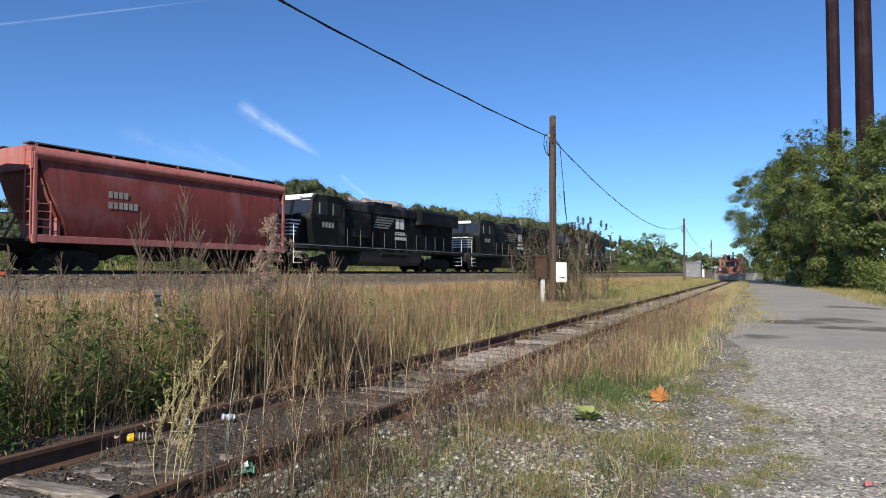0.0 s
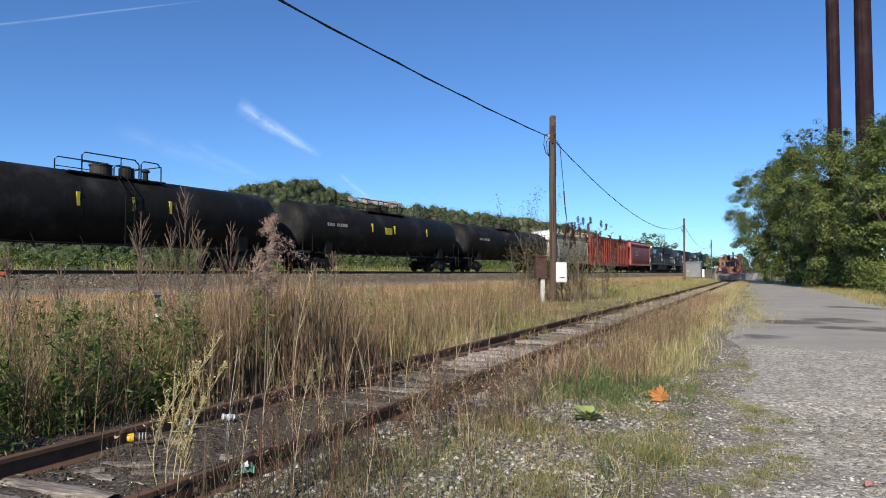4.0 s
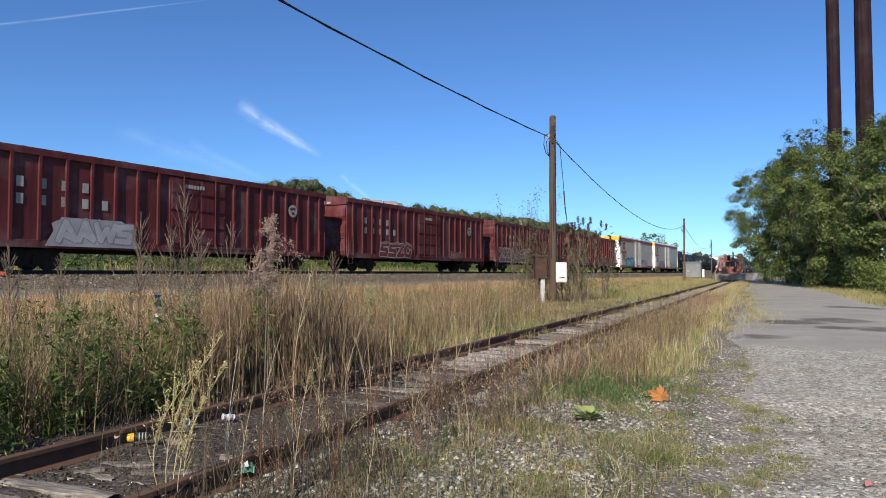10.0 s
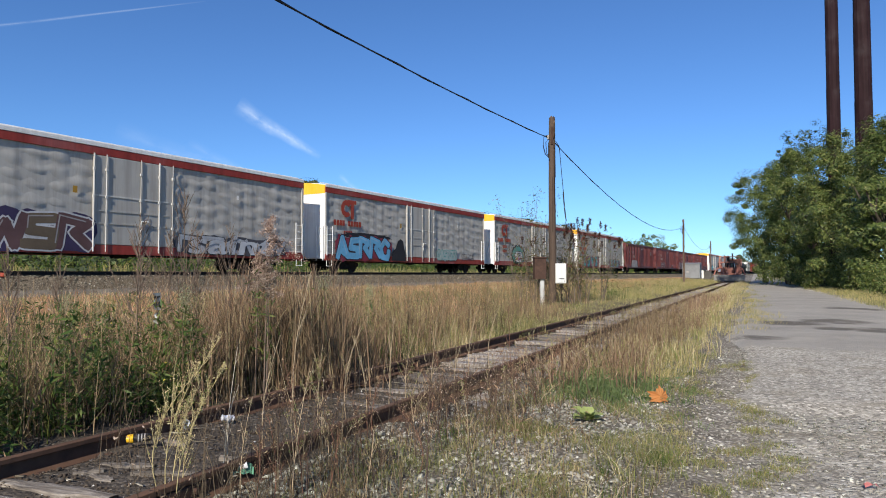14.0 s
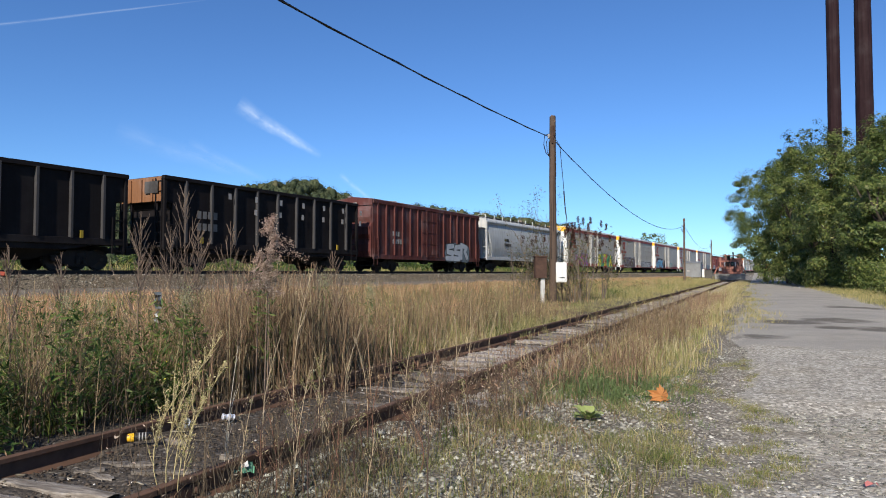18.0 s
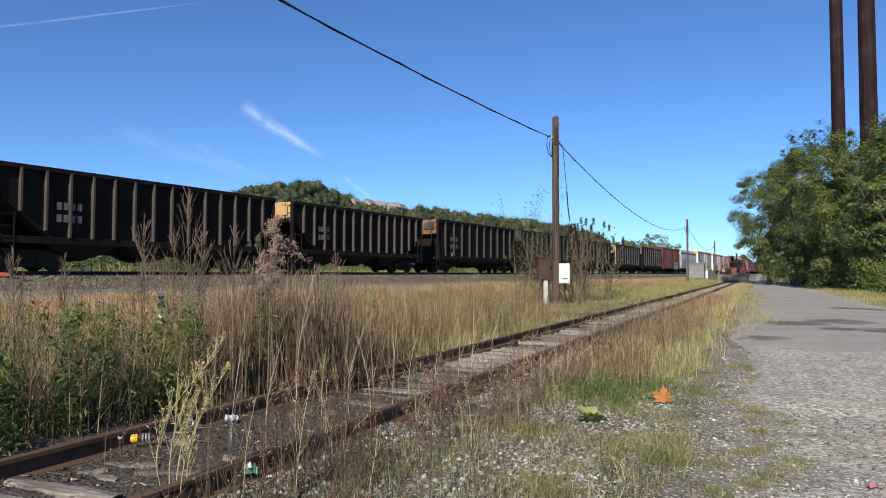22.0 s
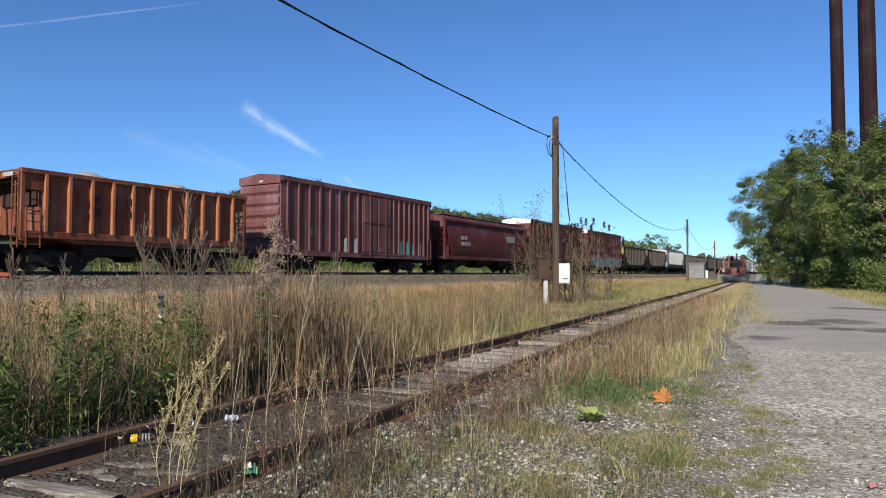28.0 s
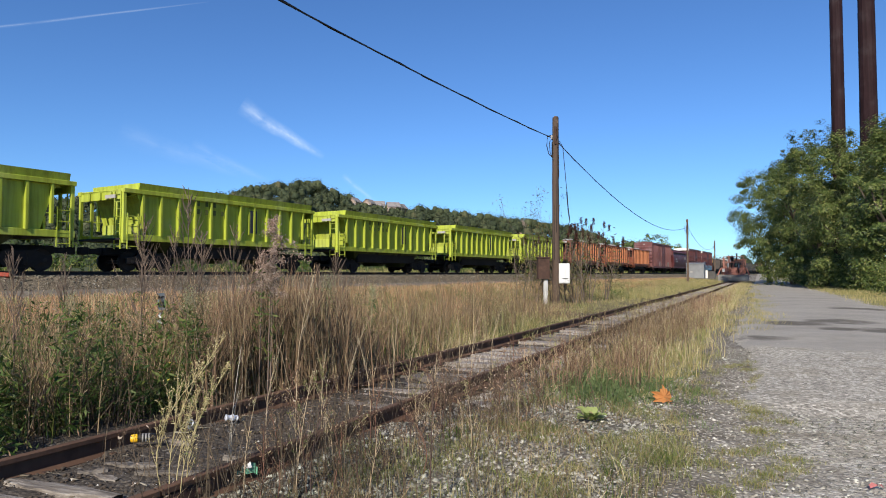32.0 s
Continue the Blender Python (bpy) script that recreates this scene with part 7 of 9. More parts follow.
def build_poles():
    for n, (x, y) in enumerate(POLES):
        z = float(height(x, y))
        top = 8.83
        p = thing("utility_pole", "weathered brown timber utility pole", "utility pole", pose(x, y, z), "line of poles")
        part("pole", Geo().tube([(0, 0, -0.4), (0.03, 0, 2.5), (0.02, 0.02, 5.5), (0.04, 0.0, top - z)], 0.185 if n == 0 else 0.15, 14, 0.145 if n == 0 else 0.1), M_POLE, p, smooth_angle=40)
        t = top - z
        for k, (a, hh, wd) in enumerate(((0.3, 0.05, 0.075), (2.2, 0.02, 0.085), (4.1, 0.04, 0.07), (5.3, 0.0, 0.08))):
            part("split_end", Geo().tube([(0.08 * math.cos(a) + 0.04, 0.08 * math.sin(a), t - 0.3), (0.07 * math.cos(a) + 0.04, 0.07 * math.sin(a), t + hh * 0.6), (0.09 * math.cos(a) + 0.04, 0.09 * math.sin(a), t + hh)], wd, 6, wd * 0.7), M_POLE, p, "split weathered pole top")
        part("pole_bracket", Geo().box(-0.05, 0.05, -0.19, -0.14, t - 1.3, t - 0.45, 0.012).tube([(0.06, -0.17, t - 0.5), (0.12, -0.17, t - 0.8), (0.02, -0.19, t - 1.1), (0.1, -0.17, t - 1.45)], 0.022, 6), M_RUST, p, "rusty steel wire bracket")
        part("insulator", Geo().lathe([(0.03, -0.12), (0.06, -0.08), (0.04, -0.02), (0.06, 0.03), (0.03, 0.1)], (-0.16, -0.1, t - 0.95), "z", 12), M_STENCIL, p, "pale insulator")
        part("wire_loop", Geo().tube([(-0.15, -0.1, t - 0.85), (-0.36, -0.1, t - 0.9), (-0.4, -0.1, t - 1.35), (-0.3, -0.1, t - 1.75), (-0.16, -0.12, t - 1.9), (-0.15, -0.12, t - 1.2)], 0.022, 6), M_WIRE, p, "black cable loop")
        part("wire_loop", Geo().tube([(-0.12, -0.15, t - 1.0), (-0.28, -0.12, t - 1.2), (-0.24, -0.12, t - 1.7), (-0.12, -0.16, t - 2.0)], 0.016, 6), M_WIRE, p, "black cable loop")
        for k in range(5):
            a, z0 = 3.6 + 0.55 * k, 0.8 + 1.3 * k
            part("drying_crack", Geo().tube([(0.172 * math.cos(a) + 0.02, 0.172 * math.sin(a), z0), (0.16 * math.cos(a) + 0.025, 0.16 * math.sin(a), min(t - 0.4, z0 + 2.6))], 0.012, 4, 0.004), M_UNDER, p, "dark drying crack")

    def sag(a, b, drop, n=40):
        a, b = Vector(a), Vector(b)
        return [a.lerp(b, k / n) - Vector((0, 0, 4 * drop * (k / n) * (1 - k / n))) for k in range(n + 1)]

    def at(n, z, dx=0.0):
        return (POLES[n][0] + dx, POLES[n][1], z)

    spans = ((0, 3, 7.9, 7.9, 1.08), (0, 1, 7.68, 7.85, 1.85), (1, 2, 7.8, 7.8, 1.85))
    for a, b, za, zb, s in spans:
        g = Geo()
        pa = sag(at(a, za, -0.2 if b == 3 else 0.12), at(b, zb), s)
        g.tube(pa, 0.021, 6)
        g.tube([p + Vector((0.025 * math.sin(i * 2.1), 0, 0.03 * math.cos(i * 2.1))) for i, p in enumerate(pa)], 0.014, 5)
        solo("overhead_cable", g, M_WIRE, "black twisted overhead cable sagging between poles", "cable", smooth_angle=60)
    lead = thing("down_lead", "thin cable hanging from the pole top with black sleeves", "cable", pose(5.5, 31.0, 0))
    part("wire", Geo().tube([(-0.15, -0.05, 7.7), (0.02, -0.02, 7.45), (0.12, 0, 6.3), (0.22, 0, 5.1)], 0.016, 5), M_WIRE, lead)
    part("sleeve", Geo().tube([(0.2, 0, 5.3), (0.22, 0, 4.95), (0.25, 0, 4.6)], 0.032, 8, 0.026), M_WIRE, lead, "black sleeve")
    part("sleeve", Geo().tube([(0.25, 0, 4.56), (0.28, 0, 4.3), (0.33, 0, 3.95)], 0.034, 8, 0.022), M_WIRE, lead, "black sleeve")
    part("wire", Geo().tube([(0.33, 0, 3.95), (0.2, 0, 3.6), (-0.1, 0, 3.3), (-0.3, -0.05, 2.6)], 0.016, 5), M_WIRE, lead)
    x, y = POLES[0]
    z = float(height(x, y))
    g = Geo().box(0, 0.5, -0.14, 0.12, 1.0, 1.93, 0.02)
    b = thing("meter_box", "white metal meter box fixed to the pole", "utility box", pose(x + 0.12, y - 0.12, 0, 0, 0, 4))
    part("case", g, M_WHITE, b)
    part("door", Geo().box(0.03, 0.47, -0.155, -0.14, 1.04, 1.89, 0.005), M_WHITE, b, "white hinged door")
    part("label_plate", Geo().box(0.14, 0.4, -0.162, -0.155, 1.2, 1.24), M_UNDER, b, "dark plate")
    part("strap", Geo().box(-0.06, 0.04, -0.02, 0.1, 1.1, 1.15).box(-0.06, 0.04, -0.02, 0.1, 1.75, 1.8), M_GALV, b)
    o = thing("signal_box", "rusted red-brown lineside box on a white post", "utility box", pose(x - 0.62, y - 0.25, z, 0, 0, 6))
    part("case", Geo().box(-0.27, 0.27, -0.2, 0.2, 1.2, 2.18, 0.02), M_RUST, o, "peeling rust-brown case")
    part("cap", Geo().box(-0.31, 0.31, -0.24, 0.24, 2.18, 2.24, 0.012), M_RUST, o)
    part("post", Geo().box(0.02, 0.2, -0.09, 0.09, -0.2, 1.2, 0.015), paint("peeling white post", (0.7, 0.69, 0.66), 0.7, 0.5, 0.5), o, "peeling white post")


def build_sheds():
    x, y = 48.4, 128.0
    z = float(height(x, y))
    s = thing("equipment_shed", "small grey metal equipment shed by the track", "shed", pose(x, y, z, 0, 0, -28))
    part("wall", Geo().box(-1.6, 1.6, -1.2, 1.2, 0, 2.75, 0.02), M_SHED, s, "grey sheet-metal walls")
    part("roof", Geo().extrude([(-1.3, 2.75), (1.3, 2.75), (1.3, 2.8), (0, 3.05), (-1.3, 2.8)], -1.7, 1.7), M_SHED, s, "shallow metal roof")
    part("door", Geo().box(-0.1, 0.8, -1.23, -1.2, 0.1, 2.2, 0.006), M_SHED, s)
    part("notice", Geo().box(-0.9, -0.4, -1.22, -1.2, 1.1, 1.4), M_STENCIL, s, "pale notice")
    x, y = 52.0, 130.0
    z = float(height(x, y))
    c = thing("relay_cabinet", "dark relay cabinet with a white door", "cabinet", pose(x, y, z, 0, 0, -25))
    part("case", Geo().box(-0.9, 0.9, -0.6, 0.6, 0, 1.5, 0.02), plain("dark cabinet paint", (0.07, 0.065, 0.06), 0.7), c)
    part("door", Geo().box(-0.95, -0.45, -0.66, -0.6, 0.1, 1.65, 0.01), M_WHITE, c, "white door")


def build_machine():
    """An orange track machine parked on the siding, seen end on."""
    m = thing("track_machine", "faded orange railway track machine with a grey plough blade", "track machine", frame2(132.0, SPUR, 0.12, (D1, N1)) @ Matrix.Scale(1.4, 4))
    org = paint("machine orange", (0.34, 0.14, 0.10), 0.6, 0.4, 0.4)
    part("chassis", Geo().box(-3.6, 3.4, -1.25, 1.25, 0.55, 1.0, 0.03), org, m)
    part("blade", Geo().extrude([(-4.2, 0.1), (-4.05, 0.1), (-3.9, 0.75), (-4.1, 0.8)], -1.75, 1.75, "y"), plain("grey blade steel", (0.20, 0.19, 0.17), 0.8, 0.0), m, "grey plough blade")
    for y in (-1.5, 1.5):
        part("wing_arm", Geo().tube([(-3.5, y * 0.6, 1.0), (-3.7, y, 1.6), (-4.0, y * 1.2, 0.8)], 0.09, 8), org, m, "hydraulic arm")
        part("mast", Geo().box(-3.3, -3.1, y * 0.75 - 0.1, y * 0.75 + 0.1, 1.0, 2.9), org, m)
        part("cylinder", Geo().tube([(-3.4, y * 0.45, 0.9), (-3.3, y * 0.4, 2.3)], 0.07, 8), M_GALV, m)
    part("engine_housing", Geo().box(-2.9, -0.4, -1.0, 1.0, 1.0, 1.75, 0.05), org, m, "orange engine housing")
    cab = part("cab", Geo().box(0.2, 1.9, -1.35, 0.2, 1.0, 2.75, 0.05), org, m, "orange cab")
    part("cab_roof", Geo().box(0.0, 2.1, -1.45, 0.3, 2.75, 2.85, 0.03), org, m)
    for y in (-0.95, -0.25):
        part("windscreen", Geo().box(0.16, 0.21, y - 0.28, y + 0.28, 1.85, 2.6), glass("dark window glass"), cab, "dark windscreen")
    for k in range(7):
        y = -1.35 + 0.45 * k
        part("frame_post", Geo().box(-3.0 + 0.2 * (k % 3), -2.9 + 0.2 * (k % 3), y - 0.05, y + 0.05, 1.0, 2.0 + 0.35 * ((k * 5) % 3) / 2), org if k % 2 else M_UNDER, m)
    for k in range(3):
        part("hydraulic_hose", Geo().tube([(-3.3, -1.0 + k, 1.1), (-3.5, -0.7 + k, 1.9), (-3.1, -0.4 + k, 1.5)], 0.045, 6), M_UNDER, m)
    part("top_beam", Geo().box(-3.25, -3.1, -1.3, 1.3, 2.35, 2.5), org, m)
    part("wheel_box", Geo().box(-3.2, -2.9, -0.9, -0.5, 1.0, 1.7, 0.03), M_RUST, m)
    for k in range(9):
        y = -1.2 + 0.3 * k
        z0 = 1.75 + 0.25 * ((k * 7) % 3)
        part("hydraulic_pipe", Geo().tube([(-2.8, y, 1.0), (-2.9 - 0.1 * (k % 2), y + 0.1, z0), (-2.2, y - 0.05, z0 + 0.35)], 0.05, 6), (M_UNDER, org, M_RUST)[k % 3], m)
    part("exhaust_stack", Geo().lathe([(0.09, 2.7), (0.09, 3.5), (0.12, 3.5), (0.12, 3.6)], (-0.6, -0.3, 0), "z", 10), M_UNDER, m, "black exhaust stack")
    part("air_filter", Geo().lathe([(0.2, 1.75), (0.2, 3.2), (0.05, 3.3)], (-1.4, 0.2, 0), "z", 12), M_UNDER, m)
    part("crane_post", Geo().box(-1.0, -0.8, 0.5, 0.7, 1.7, 3.3).box(-1.0, 0.9, 0.52, 0.68, 3.15, 3.3), org, m, "orange crane post and jib")
    part("guard_frame", Geo().tube([(-3.2, -1.15, 1.7), (-3.2, -1.15, 3.1), (-3.2, 1.15, 3.1), (-3.2, 1.15, 1.7)], 0.06, 6), org, m)
    for y in (-1.0, 0.0, 1.0):
        part("front_panel", Geo().box(-3.45, -3.38, y - 0.42, y + 0.42, 0.95, 1.75, 0.02), org, m, "faded orange front panel")
    part("beacon", Geo().lathe([(0.1, 0), (0.1, 0.15), (0.03, 0.22)], (0.6, 0.3, 3.12), "z", 10), org, m)
    part("lamp_panel", Geo().box(-3.72, -3.6, 1.0, 1.3, 1.2, 1.6), M_WHITE, m, "white panel")
    for ax in (-2.2, 1.8):
        part("axle", Geo().lathe([(0.07, -0.6), (0.07, 0.6)], (ax, 0, 0.36), "y", 10), M_WHEEL, m)
        for s in (-1, 1):
            part("wheel", Geo().lathe([(0.08, -0.08), (0.34, -0.04), (0.36, 0.03), (0.39, 0.05), (0.1, 0.07)], (ax, s * 0.56, 0.36), "y", 20), M_WHEEL, m)


def build_masts():
    for x, y, r in ((44.85, 75.0, 0.74), (51.55, 80.0, 1.04)):
        s = thing("steel_monopole", "tall rust-brown weathering-steel monopole", "pylon", pose(x, y, 0), "steel monopoles")
        n = 12
        for k in range(4):
            z0, z1 = k * 11.0, k * 11.0 + 11.6
            a, b = r * (1 - 0.004 * z0), r * (1 - 0.004 * z1) + 0.02
            part("mast_section", Geo().tube([(0, 0, z0 - 0.3), (0, 0, z1)], a, n, b), M_COR, s, "faceted rust-brown section")
        part("base_flange", Geo().lathe([(r + 0.3, 0), (r + 0.3, 0.08)], (0, 0, 0), "z", 16), M_COR, s)


# ---- trees, hill, shrubs ----
def build_trees():
    spots = [(49.5, 101, 17.0, 5.4, 0.33), (47.2, 90, 16.5, 5.4, 0.16), (43.5, 80, 16.2, 5.4, 0.04), (40.5, 70, 15.0, 5.0, 0.04), (38.0, 60.5, 14.2, 4.6, 0.04),
             (36.8, 52, 13.8, 4.4, 0.04), (37.9, 45, 14.8, 4.8, 0.04), (47.0, 62, 17.5, 5.5, 0.04), (44, 50, 17, 5.0, 0.04), (55, 88, 20.0, 5.0, 0.1)]
    for n, (x, y, h, r, low) in enumerate(spots):
        tree("tree", (x, y, float(height(x, y))), h, r, 40 + n, 44000, 0.125, "dense leafy tree beside the lane", group="trees by the lane", low=low, clump=420)
    for n, (x, y, h) in enumerate(((56.6, 105, 24.0), (60.4, 105, 25.4))):
        tree("tree", (x, y, float(height(x, y))), h, 3.2, 58 + n, 6000, 0.16, "slender tree standing above its neighbours", group="trees by the lane", low=0.5, clump=60)
    R = np.random.RandomState(3)
    pts = []
    for k in range(78):
        s = R.uniform(40, 112)
        p = on1(s, (8.0 if s < 75 else 5.6) + R.uniform(-0.3, 2.4))
        tall = 1.0 if s < 72 else 1.0 + 1.6 * R.rand()
        c = R.normal(0, 1, (900, 3)) * (0.8, 0.8, 0.75 * tall) + (p.x, p.y, 1.0 * tall)
        pts.append(c[c[:, 2] > 0.05])
    v, f = leaf_cloud(np.concatenate(pts), 0.10, 9)
    big_mesh("undergrowth", v, f, M_TREE, "dark leafy undergrowth at the foot of the trees", "bushes")
    for n, (px, d, top) in enumerate(((1115, 150, 428), (1150, 158, 414), (1185, 165, 430), (1290, 220, 455), (1250, 230, 462), (1060, 170, 440))):
        x = (px - 784) / 1168 * d
        h = (483 - top) / 1168 * d
        tree("tree", (x, d, float(height(x, d))), h, h * 0.42, 70 + n, 4200, 0.26, "light green tree behind the railway", mat=M_FRESH, low=0.05)
    # Weeds behind the main line.
    pts = []
    for k in range(700):
        p = on2(R.uniform(-20, 190), -33 - 4.5 * R.rand())
        z = float(height(p.x, p.y))
        c = R.normal(0, 1, (60, 3)) * (0.6, 0.6, 0.45) * R.uniform(0.5, 1.3) + (p.x, p.y, z + 0.45)
        pts.append(c)
    v, f = leaf_cloud(np.concatenate(pts), 0.13, 19)
    big_mesh("trackside_weeds", v, f, M_WEED, "green weeds behind the main line", "weeds")


def ridge(px):
    xs = (-400, 100, 230, 330, 400, 440, 480, 520, 556, 572, 600, 640, 700, 760, 840, 920, 1000, 1100, 1250, 1500, 2200)
    ys = (360, 352, 349, 346, 341, 331, 325, 322, 324, 334, 344, 351, 358, 369, 381, 389, 403, 426, 452, 462, 470)
    return np.interp(px, xs, ys)


def build_hill():
    """The wooded hill beyond the railway with a row of houses on it."""
    base = 470.0

    def top(x):
        px = 784 + 1168 * x / base
        return (483 - ridge(px)) / 1168 * base + EYE

    rows = []
    for j in range(14):
        u = j / 13
        y = 250 + (base + 60 - 250) * u
        row = []
        for i in range(90):
            x = -560 + 1150 * i / 89
            k = float(smooth(0.0, 0.8, u))
            if u > 0.8:
                k *= 1 - 0.35 * (u - 0.8) / 0.2
            row.append((x * y / base, y, (top(x) - 8.8) * k + 2 * noise.noise((x * 0.02, y * 0.02, 0)) * k - 0.5 + 1.0 * (1 - k)))
        rows.append(row)
    solo("hill", Geo().sheet(rows), MATS["far woodland leaves"], "wooded hillside beyond the railway", "hill", kind="structure", smooth_angle=80)
    R = np.random.RandomState(12)
    bm = bmesh.new()
    bmesh.ops.create_icosphere(bm, subdivisions=2, radius=1.0)
    bm.verts.index_update()
    ball = np.array([v.co[:] for v in bm.verts])
    tri = np.array([[v.index for v in f.verts] for f in bm.faces])
    bm.free()
    pts, face, lumps = [], [], []
    for k in range(2150):
        on_ridge = k >= 1350
        u = R.uniform(0.73, 0.84) if on_ridge else R.uniform(0.12, 0.86)
        x = R.uniform(-420, 350) if k % 4 == 0 else R.uniform(-310, 110)
        low = 4.5 if -68 < x < -20 and u > 0.6 else 0.0
        y = 250 + (base + 60 - 250) * u
        h = R.uniform(5.5, 11.5) if on_ridge else R.uniform(5, 9)
        at = np.array((x * y / base, y, (top(x) - (7.4 if on_ridge else 8.5)) * float(smooth(0.0, 0.8, u)) + h * 0.5 - low))
        size = np.array([h * 0.42, h * 0.42, h * 0.5])
        lumps.append(ball * size * R.uniform(0.4, 0.85, (len(ball), 1)) + at)
        d = R.normal(0, 1, (120, 3))
        d /= np.linalg.norm(d, axis=1)[:, None]
        face.append(d + (0, 0, 0.3))
        pts.append(d * size * R.uniform(0.7, 1.2, (120, 1)) + at)
    faces = (tri[None] + (np.arange(len(lumps)) * len(ball))[:, None, None]).reshape(-1, 3)
    ob = big_mesh("hillside_crowns", np.concatenate(lumps), faces, M_FAR, "rounded tree crowns on the hillside", "woods")
    ob.data.shade_smooth()
    v, f = leaf_cloud(np.concatenate(pts), 0.5, 23, 0.95, out=np.concatenate(face))
    big_mesh("hillside_woods", v, f, M_FAR, "dense green woods on the hillside", "woods")
    pale_wall = plain("pale house siding", (0.52, 0.49, 0.45), 0.8, 0, 0.1, 0.5)
    tan_wall = plain("tan house siding", (0.38, 0.285, 0.23), 0.8, 0, 0.15, 0.5)
    tile = plain("grey shingle", (0.25, 0.225, 0.215), 0.9, 0, 0.2, 0.8)
    rnd = random.Random(2)
    for k, (px, py, w) in enumerate(((622, 353, 6.5), (648, 356, 7.5), (664, 359, 6), (690, 361, 7), (704, 364, 6), (736, 372, 6), (925, 393, 7))):
        d = base - 12 + 4 * (k % 3)
        x, zt = (px - 784) / 1168 * d, (483 - py + 4) / 1168 * d + EYE
        h = thing("house", "tan house with a grey gabled roof on the hill", "house", pose(x, d, zt - 9.0, 0, 0, rnd.uniform(-75, -20)), "houses on the hill")
        wall = pale_wall if k % 3 == 2 else tan_wall
        part("wall", Geo().box(-w / 2, w / 2, -4, 4, -2, 6.2), wall, h, "house walls")
        part("gable", Geo().extrude([(-w / 2, 6.2), (w / 2, 6.2), (0, 9.2)], -3.98, 3.98, "y"), wall, h, "house gable")
        for s in (-1, 1):
            part("roof", Geo().extrude([(0, 9.55), (s * (w / 2 + 0.5), 6.05), (s * (w / 2 + 0.5), 5.75), (0, 9.2)], -4.6, 4.6, "y"), tile, h, "shingle roof slope")
        for i in (-1, 1):
            for z in (0.8, 3.8):
                win = part("window", Geo().box(i * w * 0.25 - 0.7, i * w * 0.25 + 0.7, -4.08, -4.0, z, z + 1.6), M_WHITE, h)
                part("pane", Geo().box(i * w * 0.25 - 0.58, i * w * 0.25 + 0.58, -4.12, -4.085, z + 0.12, z + 1.48), glass("dark window glass"), win)


def px_place(px, d):
    x = (px - 784) / 1168 * d
    return x, d, float(height(x, d))


